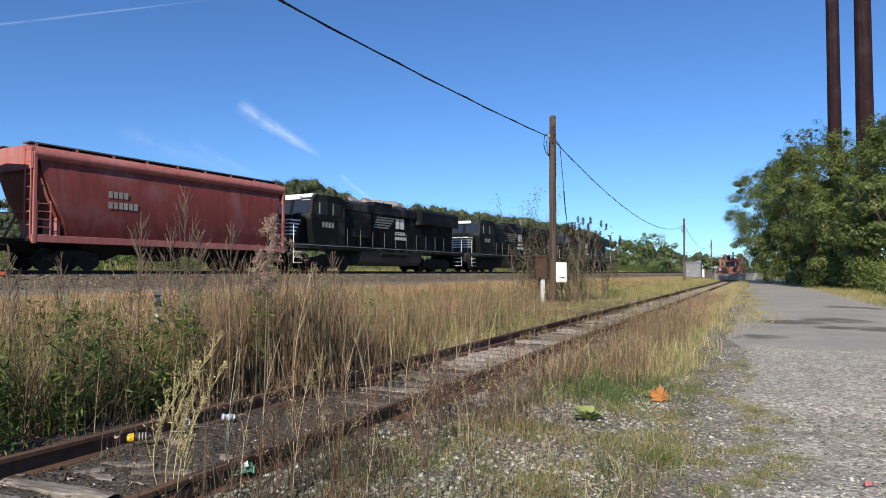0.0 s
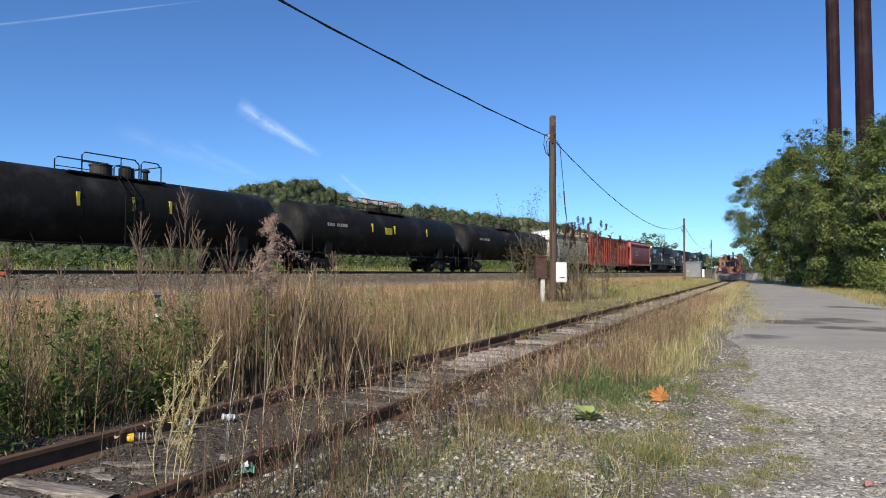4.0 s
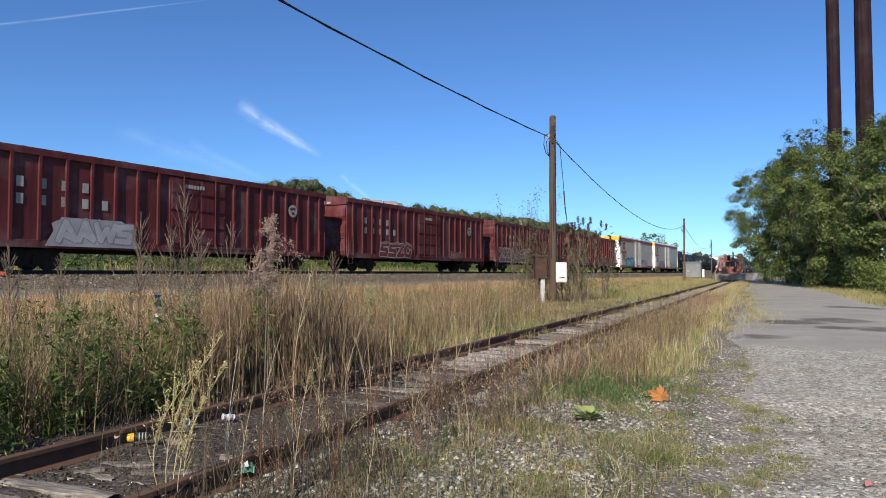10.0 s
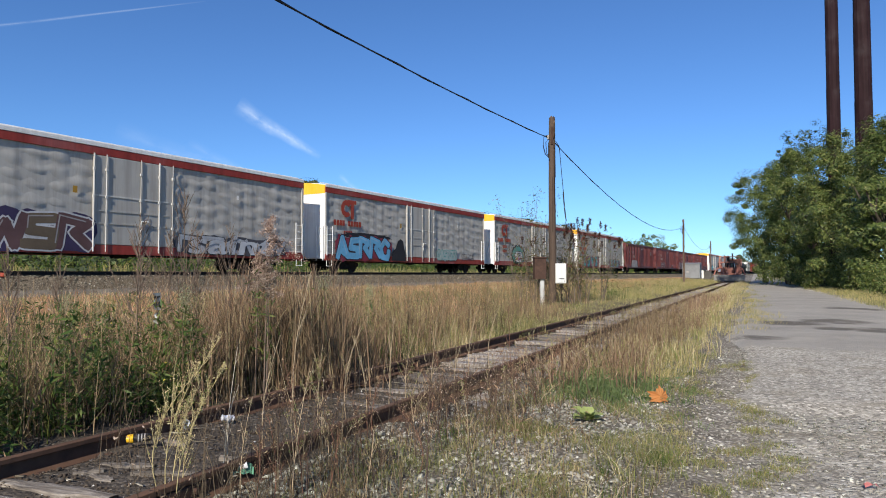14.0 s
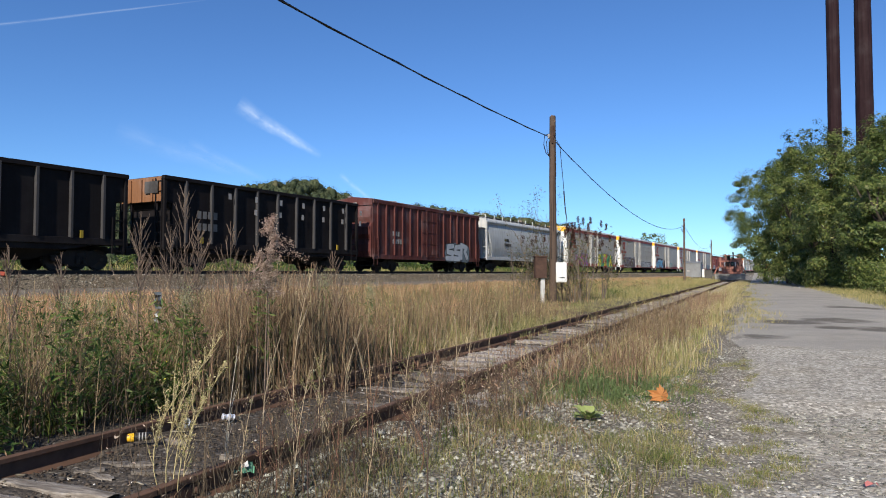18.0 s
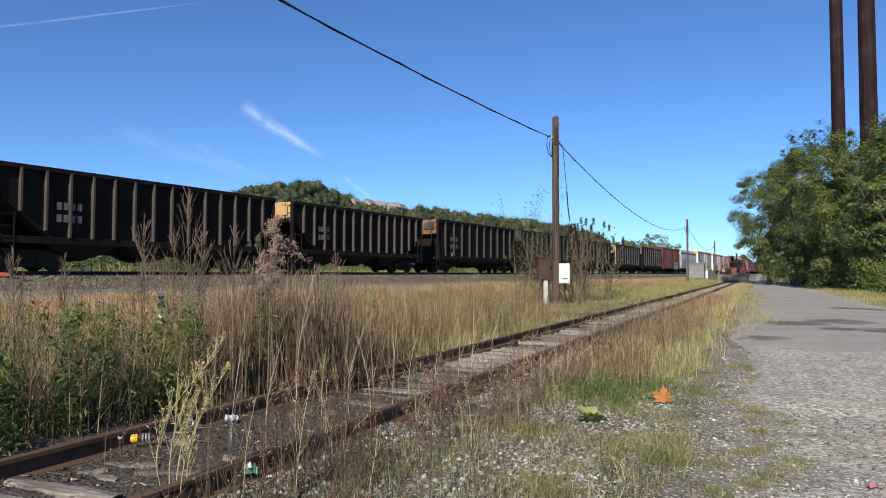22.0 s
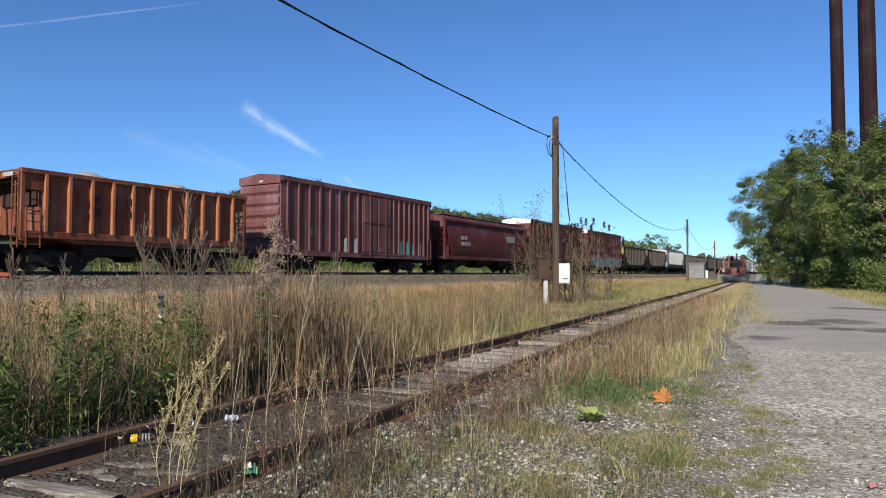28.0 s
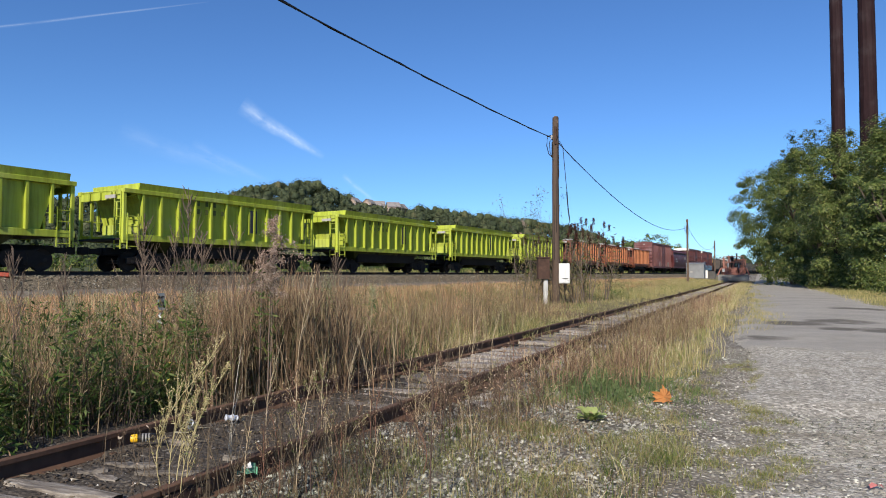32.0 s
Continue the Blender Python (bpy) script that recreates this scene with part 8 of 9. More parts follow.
def build_shrubs():
    # Bare dead weeds standing tall beside the siding.
    for n, (px, d, top, spread) in enumerate(((245, 8.6, 372, 0.55), (325, 8.2, 322, 0.5), (300, 9.4, 395, 0.6), (410, 9.0, 385, 0.5), (350, 9.8, 400, 0.6), (20, 7.6, 430, 0.4), (110, 9.5, 440, 0.4), (455, 10.0, 430, 0.4), (590, 12.0, 440, 0.5), (560, 11.0, 460, 0.5), (250, 10.2, 440, 0.6))):
        x, y, z = px_place(px, d)
        h = (483 - top) / 1168 * d + EYE - z
        rnd = random.Random(90 + n)
        g, tips = Geo(), []
        for k in range(1):
            p = Vector((rnd.uniform(-0.15, 0.15) * k, 0, -0.05))
            path = [p + Vector((rnd.uniform(-0.02, 0.02), rnd.uniform(-0.02, 0.02), h * q)) for q in (0, 0.3, 0.6, 1.0)]
            g.tube(path, 0.011, 5, 0.003)
            for b in range(28):
                q = rnd.uniform(0.3, 0.95)
                at = path[0].lerp(path[3], q)
                a = rnd.uniform(0, math.tau)
                ln = h * 0.34 * (1.05 - q) * rnd.uniform(0.6, 1.2) + 0.06
                dirv = Vector((math.cos(a) * spread, math.sin(a) * spread, 0.85)).normalized()
                mid, end = at + dirv * ln * 0.5, at + dirv * ln + Vector((0, 0, ln * 0.25))
                g.tube([at, mid, end], 0.0058, 4, 0.0022)
                for t in range(3):
                    a2 = a + rnd.uniform(-1, 1)
                    s0 = at.lerp(end, rnd.uniform(0.3, 0.9))
                    g.tube([s0, s0 + Vector((math.cos(a2) * 0.5, math.sin(a2) * 0.5, 0.9)) * ln * 0.4], 0.0038, 3, 0.0015)
        solo("dead_weed", g, M_TWIG, "tall bare dead weed with branching stems", "weed", pose(x, y, z), "dead weeds")
    # A faded plume of goldenrod.
    for px, d, top, sz in ((475, 7.4, 388, 1.0), (470, 7.0, 470, 0.7), (455, 7.8, 450, 0.6)):
        x, y, z = px_place(px, d)
        h = (483 - top) / 1168 * d + EYE - z
        p = thing("goldenrod", "faded goldenrod with a pale brown seed plume", "weed", pose(x, y, z), "goldenrod")
        part("stem", Geo().tube([(0, 0, -0.05), (0.01, 0, h * 0.5), (0.03, 0, h)], 0.01, 5, 0.004), M_TWIG, p)
        R = np.random.RandomState(int(px))
        # Side sprays arch out of the stem, mostly to one side, and droop at their ends.
        arcs = []
        for k in range(13):
            u = R.rand(150)
            z0, reach, side = h - 0.46 * sz * (k / 12), (0.05 + 0.22 * (k / 12) ** 0.7) * sz * R.uniform(0.6, 1.25), R.normal(0.35, 0.75)
            body = R.normal(0, 0.013 + 0.012 * sz, (150, 3))
            arcs.append(np.stack([side * reach * u, R.normal(0, 0.5) * reach * u, z0 + reach * (0.75 * u - 0.85 * u * u)], 1) + body)
        pts = np.concatenate(arcs) + (0.03, 0, 0)
        v, f = leaf_cloud(pts, 0.014, 4)
        big_mesh("plume", v, f, M_PLUME, "pale brown seed plume", "", "stuff", p)
        pts = np.stack([R.normal(0, 0.06, 70), R.normal(0, 0.06, 70), R.uniform(0.35 * h, h - 0.4 * sz, 70)], 1)
        v, f = leaf_cloud(pts, 0.04, 5, 0.35)
        big_mesh("leaves", v, f, M_WEED, "narrow green leaves", "", "stuff", p)
    # Pale green fluffy weeds going to seed.
    for px, d, top, sz in ((576, 9.0, 482, 0.8), (330, 7.5, 505, 0.6), (120, 8.5, 515, 0.7), (178, 9.5, 528, 0.6), (655, 10.5, 500, 0.5)):
        x, y, z = px_place(px, d)
        h = (483 - top) / 1168 * d + EYE - z
        p = thing("seeding_weed", "tall weed with a pale green fluffy head", "weed", pose(x, y, z), "seeding weeds")
        part("stem", Geo().tube([(-0.1, 0, -0.05), (-0.03, 0, h * 0.5), (0, 0, h - 0.1)], 0.009, 5, 0.004), plain("pale stem", (0.30, 0.26, 0.14), 0.8), p)
        R = np.random.RandomState(int(px))
        pts = np.stack([R.normal(0, 0.075, 700), R.normal(0, 0.075, 700), h - 0.1 + R.normal(0, 0.07, 700) - 0.1 * R.rand(700)], 1) * (sz, sz, 1)
        v, f = leaf_cloud(pts, 0.010, 4)
        big_mesh("seed_head", v, f, foliage("pale green fluff", [(0.0, (0.17, 0.19, 0.09)), (0.6, (0.28, 0.29, 0.17)), (1.0, (0.42, 0.42, 0.30))], 0.9, 0.2), "pale green fluffy head", "", "stuff", p)
        pts = np.stack([R.normal(-0.04, 0.06, 160), R.normal(0, 0.06, 160), R.uniform(0.15, h - 0.2, 160)], 1)
        v, f = leaf_cloud(pts, 0.04, 5, 0.3)
        big_mesh("leaves", v, f, M_WEED, "narrow green leaves", "", "stuff", p)
    # Sumac and scrub round the pole.
    scrub = plain("grey-brown scrub branches", (0.145, 0.11, 0.084), 0.85, 0, 0.35, 6)
    for n, (px, d, top, lean, heads) in enumerate(((955, 33, 335, 0, 0), (1020, 32.5, 398, 0.3, 1), (1060, 34, 392, 0.35, 1), (1000, 33, 402, 0.1, 1), (925, 32.5, 400, -0.3, 0), (940, 34, 410, -0.2, 0), (908, 33, 425, -0.3, 0), (1040, 32, 415, 0.2, 1), (1085, 35, 420, 0.2, 1), (955, 31.8, 455, -0.2, 0), (1005, 31.9, 448, 0.1, 0), (930, 32.2, 450, -0.3, 0), (1035, 32.4, 440, 0.2, 0))):
        x, y, z = px_place(px, d)
        h = (483 - top) / 1168 * d + EYE - z
        rnd = random.Random(130 + n)
        s = thing("sumac_shrub", "thin sumac shrub with turning leaves and dark seed heads", "shrub", pose(x - lean * h * 0.4, y, z), "scrub round the pole")
        tips = []
        for k in range(3):
            g = Geo()
            limbs(rnd, (rnd.uniform(-0.45, 0.45), rnd.uniform(-0.3, 0.3), -0.1), h * 0.46, 0.032 if heads else 0.024, 0.75 if heads else 0.6, 3, g, tips, 0.2 if heads else 0.32, 5, (1, 2))
            part("stem", g, scrub, s, "bare grey-brown stem")
        R = np.random.RandomState(n)
        tp = np.array([tuple(p) for p, dd in tips])
        m = 230 if heads else 900 if top < 395 else 420
        pts = tp[R.randint(0, len(tp), m)] * (1 - 0.75 * R.rand(m, 1) ** (1.6 if heads or top > 395 else 3.5)) + R.normal(0, 0.2, (m, 3)) * (1, 1, 1.1)
        pts = pts[pts[:, 2] > 0.05]
        v, f = leaf_cloud(pts, 0.055 if not heads else 0.08, n, 0.6)
        big_mesh("leaves", v, f, M_TURNED, "turning red and green leaves", "", "stuff", s)
        if heads:
            hp = tp[np.argsort(-tp[:, 2])[:8]]
            for q in hp:
                pts = q + np.stack([R.normal(0, 0.036, 90), R.normal(0, 0.036, 90), R.uniform(-0.05, 0.3, 90)], 1)
                v, f = leaf_cloud(pts, 0.04, n + 7, 0.8)
                big_mesh("seed_head", v, f, M_SUMAC, "dark seed head", "", "", s)
    # Leafy green weeds at the left and by the lane.
    R = np.random.RandomState(31)
    spots = []
    for k in range(430):
        s, l = 0.5 + 11 * R.rand() ** 1.4, -5.55 - 4.5 * R.rand() ** 1.6
        p = on1(s, l)
        if 784 + 1168 * p.x / p.y > 390 and R.rand() < 0.85:
            continue
        spots.append((p.x, p.y, 0.2 + 0.95 * R.rand() ** 1.5))
    pts = []
    for x, y, h in spots:
        n = 100
        q = R.rand(n) ** 0.8
        pts.append(np.stack([x + R.normal(0, 0.05, n) + 0.1 * (1 - q) * R.normal(0, 1, n), y + R.normal(0, 0.1, n), float(height(x, y)) + h * q + 0.02], 1))
    v, f = leaf_cloud(np.concatenate(pts), 0.046, 33, 0.42)
    big_mesh("leafy_weeds", v, f, M_WEED, "leafy green weeds beside the siding", "weeds")
    pts = np.concatenate([np.stack([x + R.normal(0, 0.08, 5), y + R.normal(0, 0.08, 5), float(height(x, y)) + h + R.normal(0, 0.08, 5)], 1) for x, y, h in spots[:34]])
    v, f = leaf_cloud(pts, 0.016, 34, 1.0)
    big_mesh("wild_flowers", v, f, M_YELLOW, "small yellow wild flowers among the weeds", "flowers")
    pts = []
    for k in range(60):
        x, y = 2.0 + R.normal(0, 0.4), 8.35 + abs(R.normal(0, 0.85)) * R.choice((-1, 1))
        if y < 7.25:
            continue
        n = 45
        pts.append(np.stack([x + R.normal(0, 0.1, n), y + R.normal(0, 0.1, n), np.abs(R.normal(0, 0.05, n)) + 0.03], 1))
    v, f = leaf_cloud(np.concatenate(pts), 0.032, 36, 0.6, 0.6)
    big_mesh("low_weeds", v, f, M_FRESH, "low bright green weeds by the lane", "weeds")


def dried_weed(px, py, tx, ty, mat, leaf_mat, r, twigs, leaves, seed, label, fan=0.5):
    """A dry weed: a bowed stem from its foot to its tip, upswept side twigs and small curled leaves along them."""
    rnd, R = random.Random(seed), np.random.RandomState(seed)
    d = EYE * 1168 / (py - 483)
    x, y, z = px_place(px, d)
    tip = Vector(((tx - px) / 1168 * d, rnd.uniform(-0.1, 0.1), EYE - (ty - 483) / 1168 * d - z))
    w = thing("dried_weed", label, "weed", pose(x, y, z), "dried weeds by the rail")
    bow = Vector((rnd.uniform(-0.05, 0.05), rnd.uniform(-0.05, 0.05), 0)) * tip.length

    def at(q):
        return tip * q ** 1.0 + Vector((-tip.x * 0.45 + 0.03 * math.sin(seed), 0, 0)) * math.sin(q * math.pi) + bow * math.sin(q * math.pi) + Vector((0, 0, -0.03 * (1 - q)))

    part("stem", Geo().tube([at(k / 8) for k in range(9)], r, 5, r * 0.35), mat, w)
    g, ends = Geo(), []
    for k in range(twigs):
        q = 0.25 + 0.73 * rnd.random()
        a = rnd.uniform(0, math.tau)
        ln = tip.length * (0.3 * (1.08 - q) * rnd.uniform(0.5, 1.2) + 0.02)
        u = Vector((math.cos(a) * fan + 0.3 * tip.x, math.sin(a) * fan, 0.85)).normalized()
        p0 = at(q)
        p1, p2 = p0 + u * ln * 0.5, p0 + u * ln + Vector((0, 0, 0.2 * ln))
        g.tube([p0, p1, p2], r * 0.45, 4, r * 0.2)
        ends += [p0.lerp(p2, t) for t in (0.5, 0.8, 1.0)]
    if twigs:
        part("twigs", g, mat, w, kind="stuff")
    if leaves and ends:
        e = np.array([tuple(p) for p in ends])
        pts = e[R.randint(0, len(e), leaves)] + R.normal(0, 0.009, (leaves, 3))
        v, f = leaf_cloud(pts, 0.011 if leaf_mat is not M_STRAW else 0.009, seed, 0.45, 0.0)
        big_mesh("leaves", v, f, leaf_mat, "small curled dry leaves", "", "stuff", w)


def build_dried_weeds():
    tan = plain("tan dry stem", (0.38, 0.29, 0.18), 0.8, 0, 0.2, 20)
    straw = plain("yellow straw stem", (0.42, 0.345, 0.17), 0.75, 0, 0.2, 20)
    dusk = plain("dark brown dry stem", (0.085, 0.055, 0.042), 0.85, 0, 0.3, 20)
    grey = plain("pale grey dry stem", (0.42, 0.37, 0.29), 0.8, 0, 0.15, 20)
    ruddy = plain("red-brown dry stem", (0.17, 0.085, 0.055), 0.85, 0, 0.3, 20)
    sets = {"dark": (dusk, M_BROWN, 0.0052, 16, 150, "dark dead weed stem with small curled leaves"),
            "tan": (tan, M_STRAW, 0.0048, 9, 60, "tall thin tan grass stalk with a few side twigs"),
            "straw": (straw, M_STRAW, 0.0044, 22, 420, "yellow straw-coloured weed with a feathery top"),
            "grey": (grey, M_STRAW, 0.0046, 3, 14, "bare pale grey dry stalk"),
            "red": (ruddy, M_BROWN, 0.0045, 14, 130, "red-brown dead weed with branching twigs"),
            "green": (tan, M_TURF, 0.0045, 12, 200, "dry weed with pale green seed leaves")}
    placed = ((296, 888, 376, 628, "straw"), (303, 892, 398, 590, "straw"), (310, 886, 352, 668, "straw"), (318, 888, 408, 645, "straw"), (330, 880, 372, 700, "straw"),
              (551, 890, 597, 660, "dark"), (540, 862, 508, 640, "red"), (414, 852, 417, 690, "grey"), (398, 850, 428, 610, "grey"), (536, 820, 556, 478, "tan"), (566, 760, 573, 608, "green"), (652, 745, 628, 600, "tan"),
              (616, 742, 650, 560, "tan"), (755, 890, 762, 664, "dark"), (853, 706, 846, 655, "dark"), (470, 800, 500, 590, "tan"), (455, 880, 470, 745, "red"), (488, 885, 478, 730, "red"), (600, 800, 612, 690, "dark"),
              (690, 720, 700, 560, "tan"), (720, 712, 735, 590, "green"), (662, 780, 676, 660, "red"), (580, 880, 600, 745, "red"), (520, 870, 548, 650, "green"), (430, 870, 452, 690, "tan"), (640, 860, 646, 742, "dark"),
              (505, 840, 530, 640, "dark"), (760, 705, 775, 560, "tan"), (800, 690, 806, 565, "tan"), (830, 672, 845, 548, "tan"), (780, 720, 770, 620, "red"), (870, 660, 884, 545, "tan"), (905, 650, 900, 540, "red"))
    for n, (px, py, tx, ty, kind) in enumerate(placed):
        mat, leaf_mat, r, twigs, leaves, label = sets[kind]
        d = EYE * 1168 / (py - 483)
        dried_weed(px, py, tx, ty, mat, leaf_mat, r * (1 + 0.04 * max(0, d - 4)), twigs, leaves, 300 + n, label, 0.35 if kind in ("straw", "tan") else 0.55)
    rnd = random.Random(77)
    for n in range(84):
        # Scattered along the outer side of the near rail.
        s, l = rnd.uniform(3.6, 9.5), rnd.uniform(-3.25, -2.0)
        p = on1(s, l)
        px, py = 784 + 1168 * p.x / p.y, 483 + EYE * 1168 / p.y
        tall = rnd.uniform(0.18, 0.62)
        kind = rnd.choice(("red", "dark", "red", "dark", "green", "tan"))
        mat, leaf_mat, r, twigs, leaves, label = sets[kind]
        dried_weed(px, py, px + rnd.uniform(-40, 45), py - tall * 1168 / p.y, mat, leaf_mat, r * 0.9, twigs, leaves // 2, 400 + n, label)


def build_litter():
    b = thing("drink_bottle", "black drink bottle with a yellow cap lying by the rail", "bottle", pose(-2.55, 5.5, 0.062, 0, 0, 22), "litter")
    part("bottle", Geo().lathe([(0.012, 0.0), (0.031, 0.01), (0.034, 0.03), (0.032, 0.115), (0.024, 0.14)], (0, 0, 0.03), "x", 16), plain("black plastic", (0.015, 0.015, 0.015), 0.35), b, smooth_angle=50)
    part("cap", Geo().lathe([(0.01, -0.055), (0.03, -0.05), (0.035, -0.03), (0.035, 0.0)], (0, 0, 0.03), "x", 14), plain("yellow plastic", (0.75, 0.42, 0.02), 0.35), b, "yellow cap", smooth_angle=50)
    for k in range(3):
        part("band", Geo().lathe([(0.0345, 0.035 + k * 0.024), (0.0345, 0.045 + k * 0.024)], (0, 0, 0.03), "x", 14), M_STENCIL, b, "pale band")
    c = thing("crushed_can", "crushed silver and blue drink can", "can", pose(-2.06, 6.37, 0.055, 20, 10, 40), "litter")
    part("can", Geo().lathe([(0.02, -0.06), (0.03, -0.055), (0.022, -0.02), (0.033, 0.01), (0.024, 0.04), (0.03, 0.055), (0.015, 0.06)], (0, 0, 0.02), "x", 11), plain("silver and blue foil", (0.75, 0.76, 0.82), 0.35, 0.3), c)
    s = thing("spring_clip", "small grey steel track clip", "clip", pose(-2.33, 6.06, 0.06, 60, 0, 20), "litter")
    part("coil", Geo().tube([(0.03 * math.cos(k * 0.9) , 0.03 * math.sin(k * 0.9), 0.012 + 0.004 * k) for k in range(24)], 0.008, 5), M_GALV, s)
    w = thing("wrapper", "crumpled green and white plastic wrapper", "wrapper", pose(-1.42, 4.72, 0.05, 35, 0, 30), "litter")
    R = random.Random(6)
    rows = [[(0.036 * (i - 2), 0.026 * (j - 2), 0.03 + 0.02 * ((i + j) % 2) + R.uniform(-0.015, 0.025)) for i in range(5)] for j in range(5)]
    part("film", Geo().sheet(rows), plain("green plastic film", (0.13, 0.30, 0.19), 0.4), w, "green film")
    part("label", Geo().box(-0.025, 0.03, -0.03, 0.025, 0.07, 0.075), M_WHITE, w, "white label")
    part("torn_end", Geo().box(-0.12, -0.07, -0.03, 0.04, 0.01, 0.05, 0.01), plain("orange film", (0.5, 0.15, 0.05), 0.4), w, "orange torn end")
    x, y, z = px_place(281, 8.6)
    b = thing("snagged_scrap", "tattered grey-white plastic scrap snagged on dry stems", "plastic scrap", pose(x, y, z), "litter")
    part("stem", Geo().tube([(0, 0.02, -0.05), (0.01, 0.02, 0.7), (0.0, 0.02, 1.35)], 0.008, 5, 0.004), M_TWIG, b)
    for k, (z0, z1, wd, c) in enumerate(((0.98, 1.2, 0.045, (0.13, 0.15, 0.17)), (1.02, 1.16, 0.035, (0.02, 0.025, 0.03)), (0.8, 0.95, 0.018, (0.4, 0.4, 0.37)))):
        rows = [[(0.02 * math.sin(3 * j + k) + wd * (i - 1), 0.02 * math.cos(4 * j + i) - 0.02 * k, z0 + (z1 - z0) * j / 4) for i in range(3)] for j in range(5)]
        part("film", Geo().sheet(rows), plain("scrap film %d" % k, c, 0.5), b, "torn film")
    g = Geo().box(-0.17, 0.17, -0.12, 0.12, 0, 0.15, 0.03)
    solo("plastic_crate", g, plain("faded red plastic", (0.30, 0.06, 0.035), 0.7), "small faded red plastic piece on the ballast", "crate", pose(-15.35, 22.9, float(height(-15.35, 22.9)), 0, 5, 20))
    # A curled orange maple leaf lying by the lane.
    leafm = foliage("orange maple leaf", [(0.0, (0.52, 0.19, 0.06)), (1.0, (0.62, 0.28, 0.10))], 0.7, 0.3)
    g = Geo()
    half = [(90, 1.0), (80, 0.72), (72, 0.80), (62, 0.6), (50, 0.78), (40, 0.95), (33, 0.70), (20, 0.74), (8, 0.6), (-2, 0.62), (-14, 0.78), (-28, 0.5), (-50, 0.45), (-75, 0.3)]
    rim = half + [(180 - q, r) for q, r in half[:0:-1]]
    pts = []
    for q, r in rim:
        u, w = 0.145 * r * math.cos(radians(q)), 0.145 * r * math.sin(radians(q))
        pts.append((u, 0.45 * w + 0.9 * u * u / 0.145, 0.075 + 0.75 * w - 0.25 * abs(u)))
    n = len(pts)
    g.add([(0, 0.03, 0.075)] + pts, [(0, k + 1, (k + 1) % n + 1) for k in range(n)])
    g.tube([(0, 0.02, 0.06), (0.02, 0.0, 0.02), (0.06, -0.03, 0.005)], 0.004, 5)
    solo("fallen_leaf", g, leafm, "curled bright orange maple leaf on the gravel", "leaf", pose(2.41, 7.27, float(height(2.41, 7.27)) - 0.01, 0, 0, 15) @ Matrix.Scale(1.15, 4))
    solo("red_scrap", Geo().sheet([[(0.025 * (i - 1) * (1.3 - 0.2 * j), 0.02 * (j - 1), 0.012 + 0.012 * ((i + 2 * j) % 3)) for i in range(4)] for j in range(4)]), plain("pinkish red scrap", (0.36, 0.12, 0.11), 0.7), "small crumpled pinkish-red scrap on the gravel", "litter", pose(2.9, 4.55, float(height(2.9, 4.55)) + 0.004), "litter")
    p = thing("broadleaf_plant", "pale green broad-leaved plant in the gravel", "plant", pose(1.42, 6.52, float(height(1.42, 6.52))))
    pale = foliage("pale broad leaves", [(0.0, (0.34, 0.41, 0.13)), (1.0, (0.47, 0.52, 0.22))], 0.5, 0.35)
    for k in range(14):
        a = k * 2.4
        ln = 0.12 + 0.05 * math.sin(k * 1.7)
        rows = []
        for i in range(5):
            u = i / 4
            wd = 0.062 * math.sin(math.pi * (0.12 + 0.83 * u))
            z = 0.015 + 0.09 * math.sin(u * 2.0) * (0.7 + 0.5 * math.sin(k * 1.3))
            rows.append([(u * ln, -wd, z + 0.012), (u * ln, 0, z), (u * ln, wd, z + 0.012)])
        part("leaf", Geo().sheet(rows), pale, p, rz=math.degrees(a))


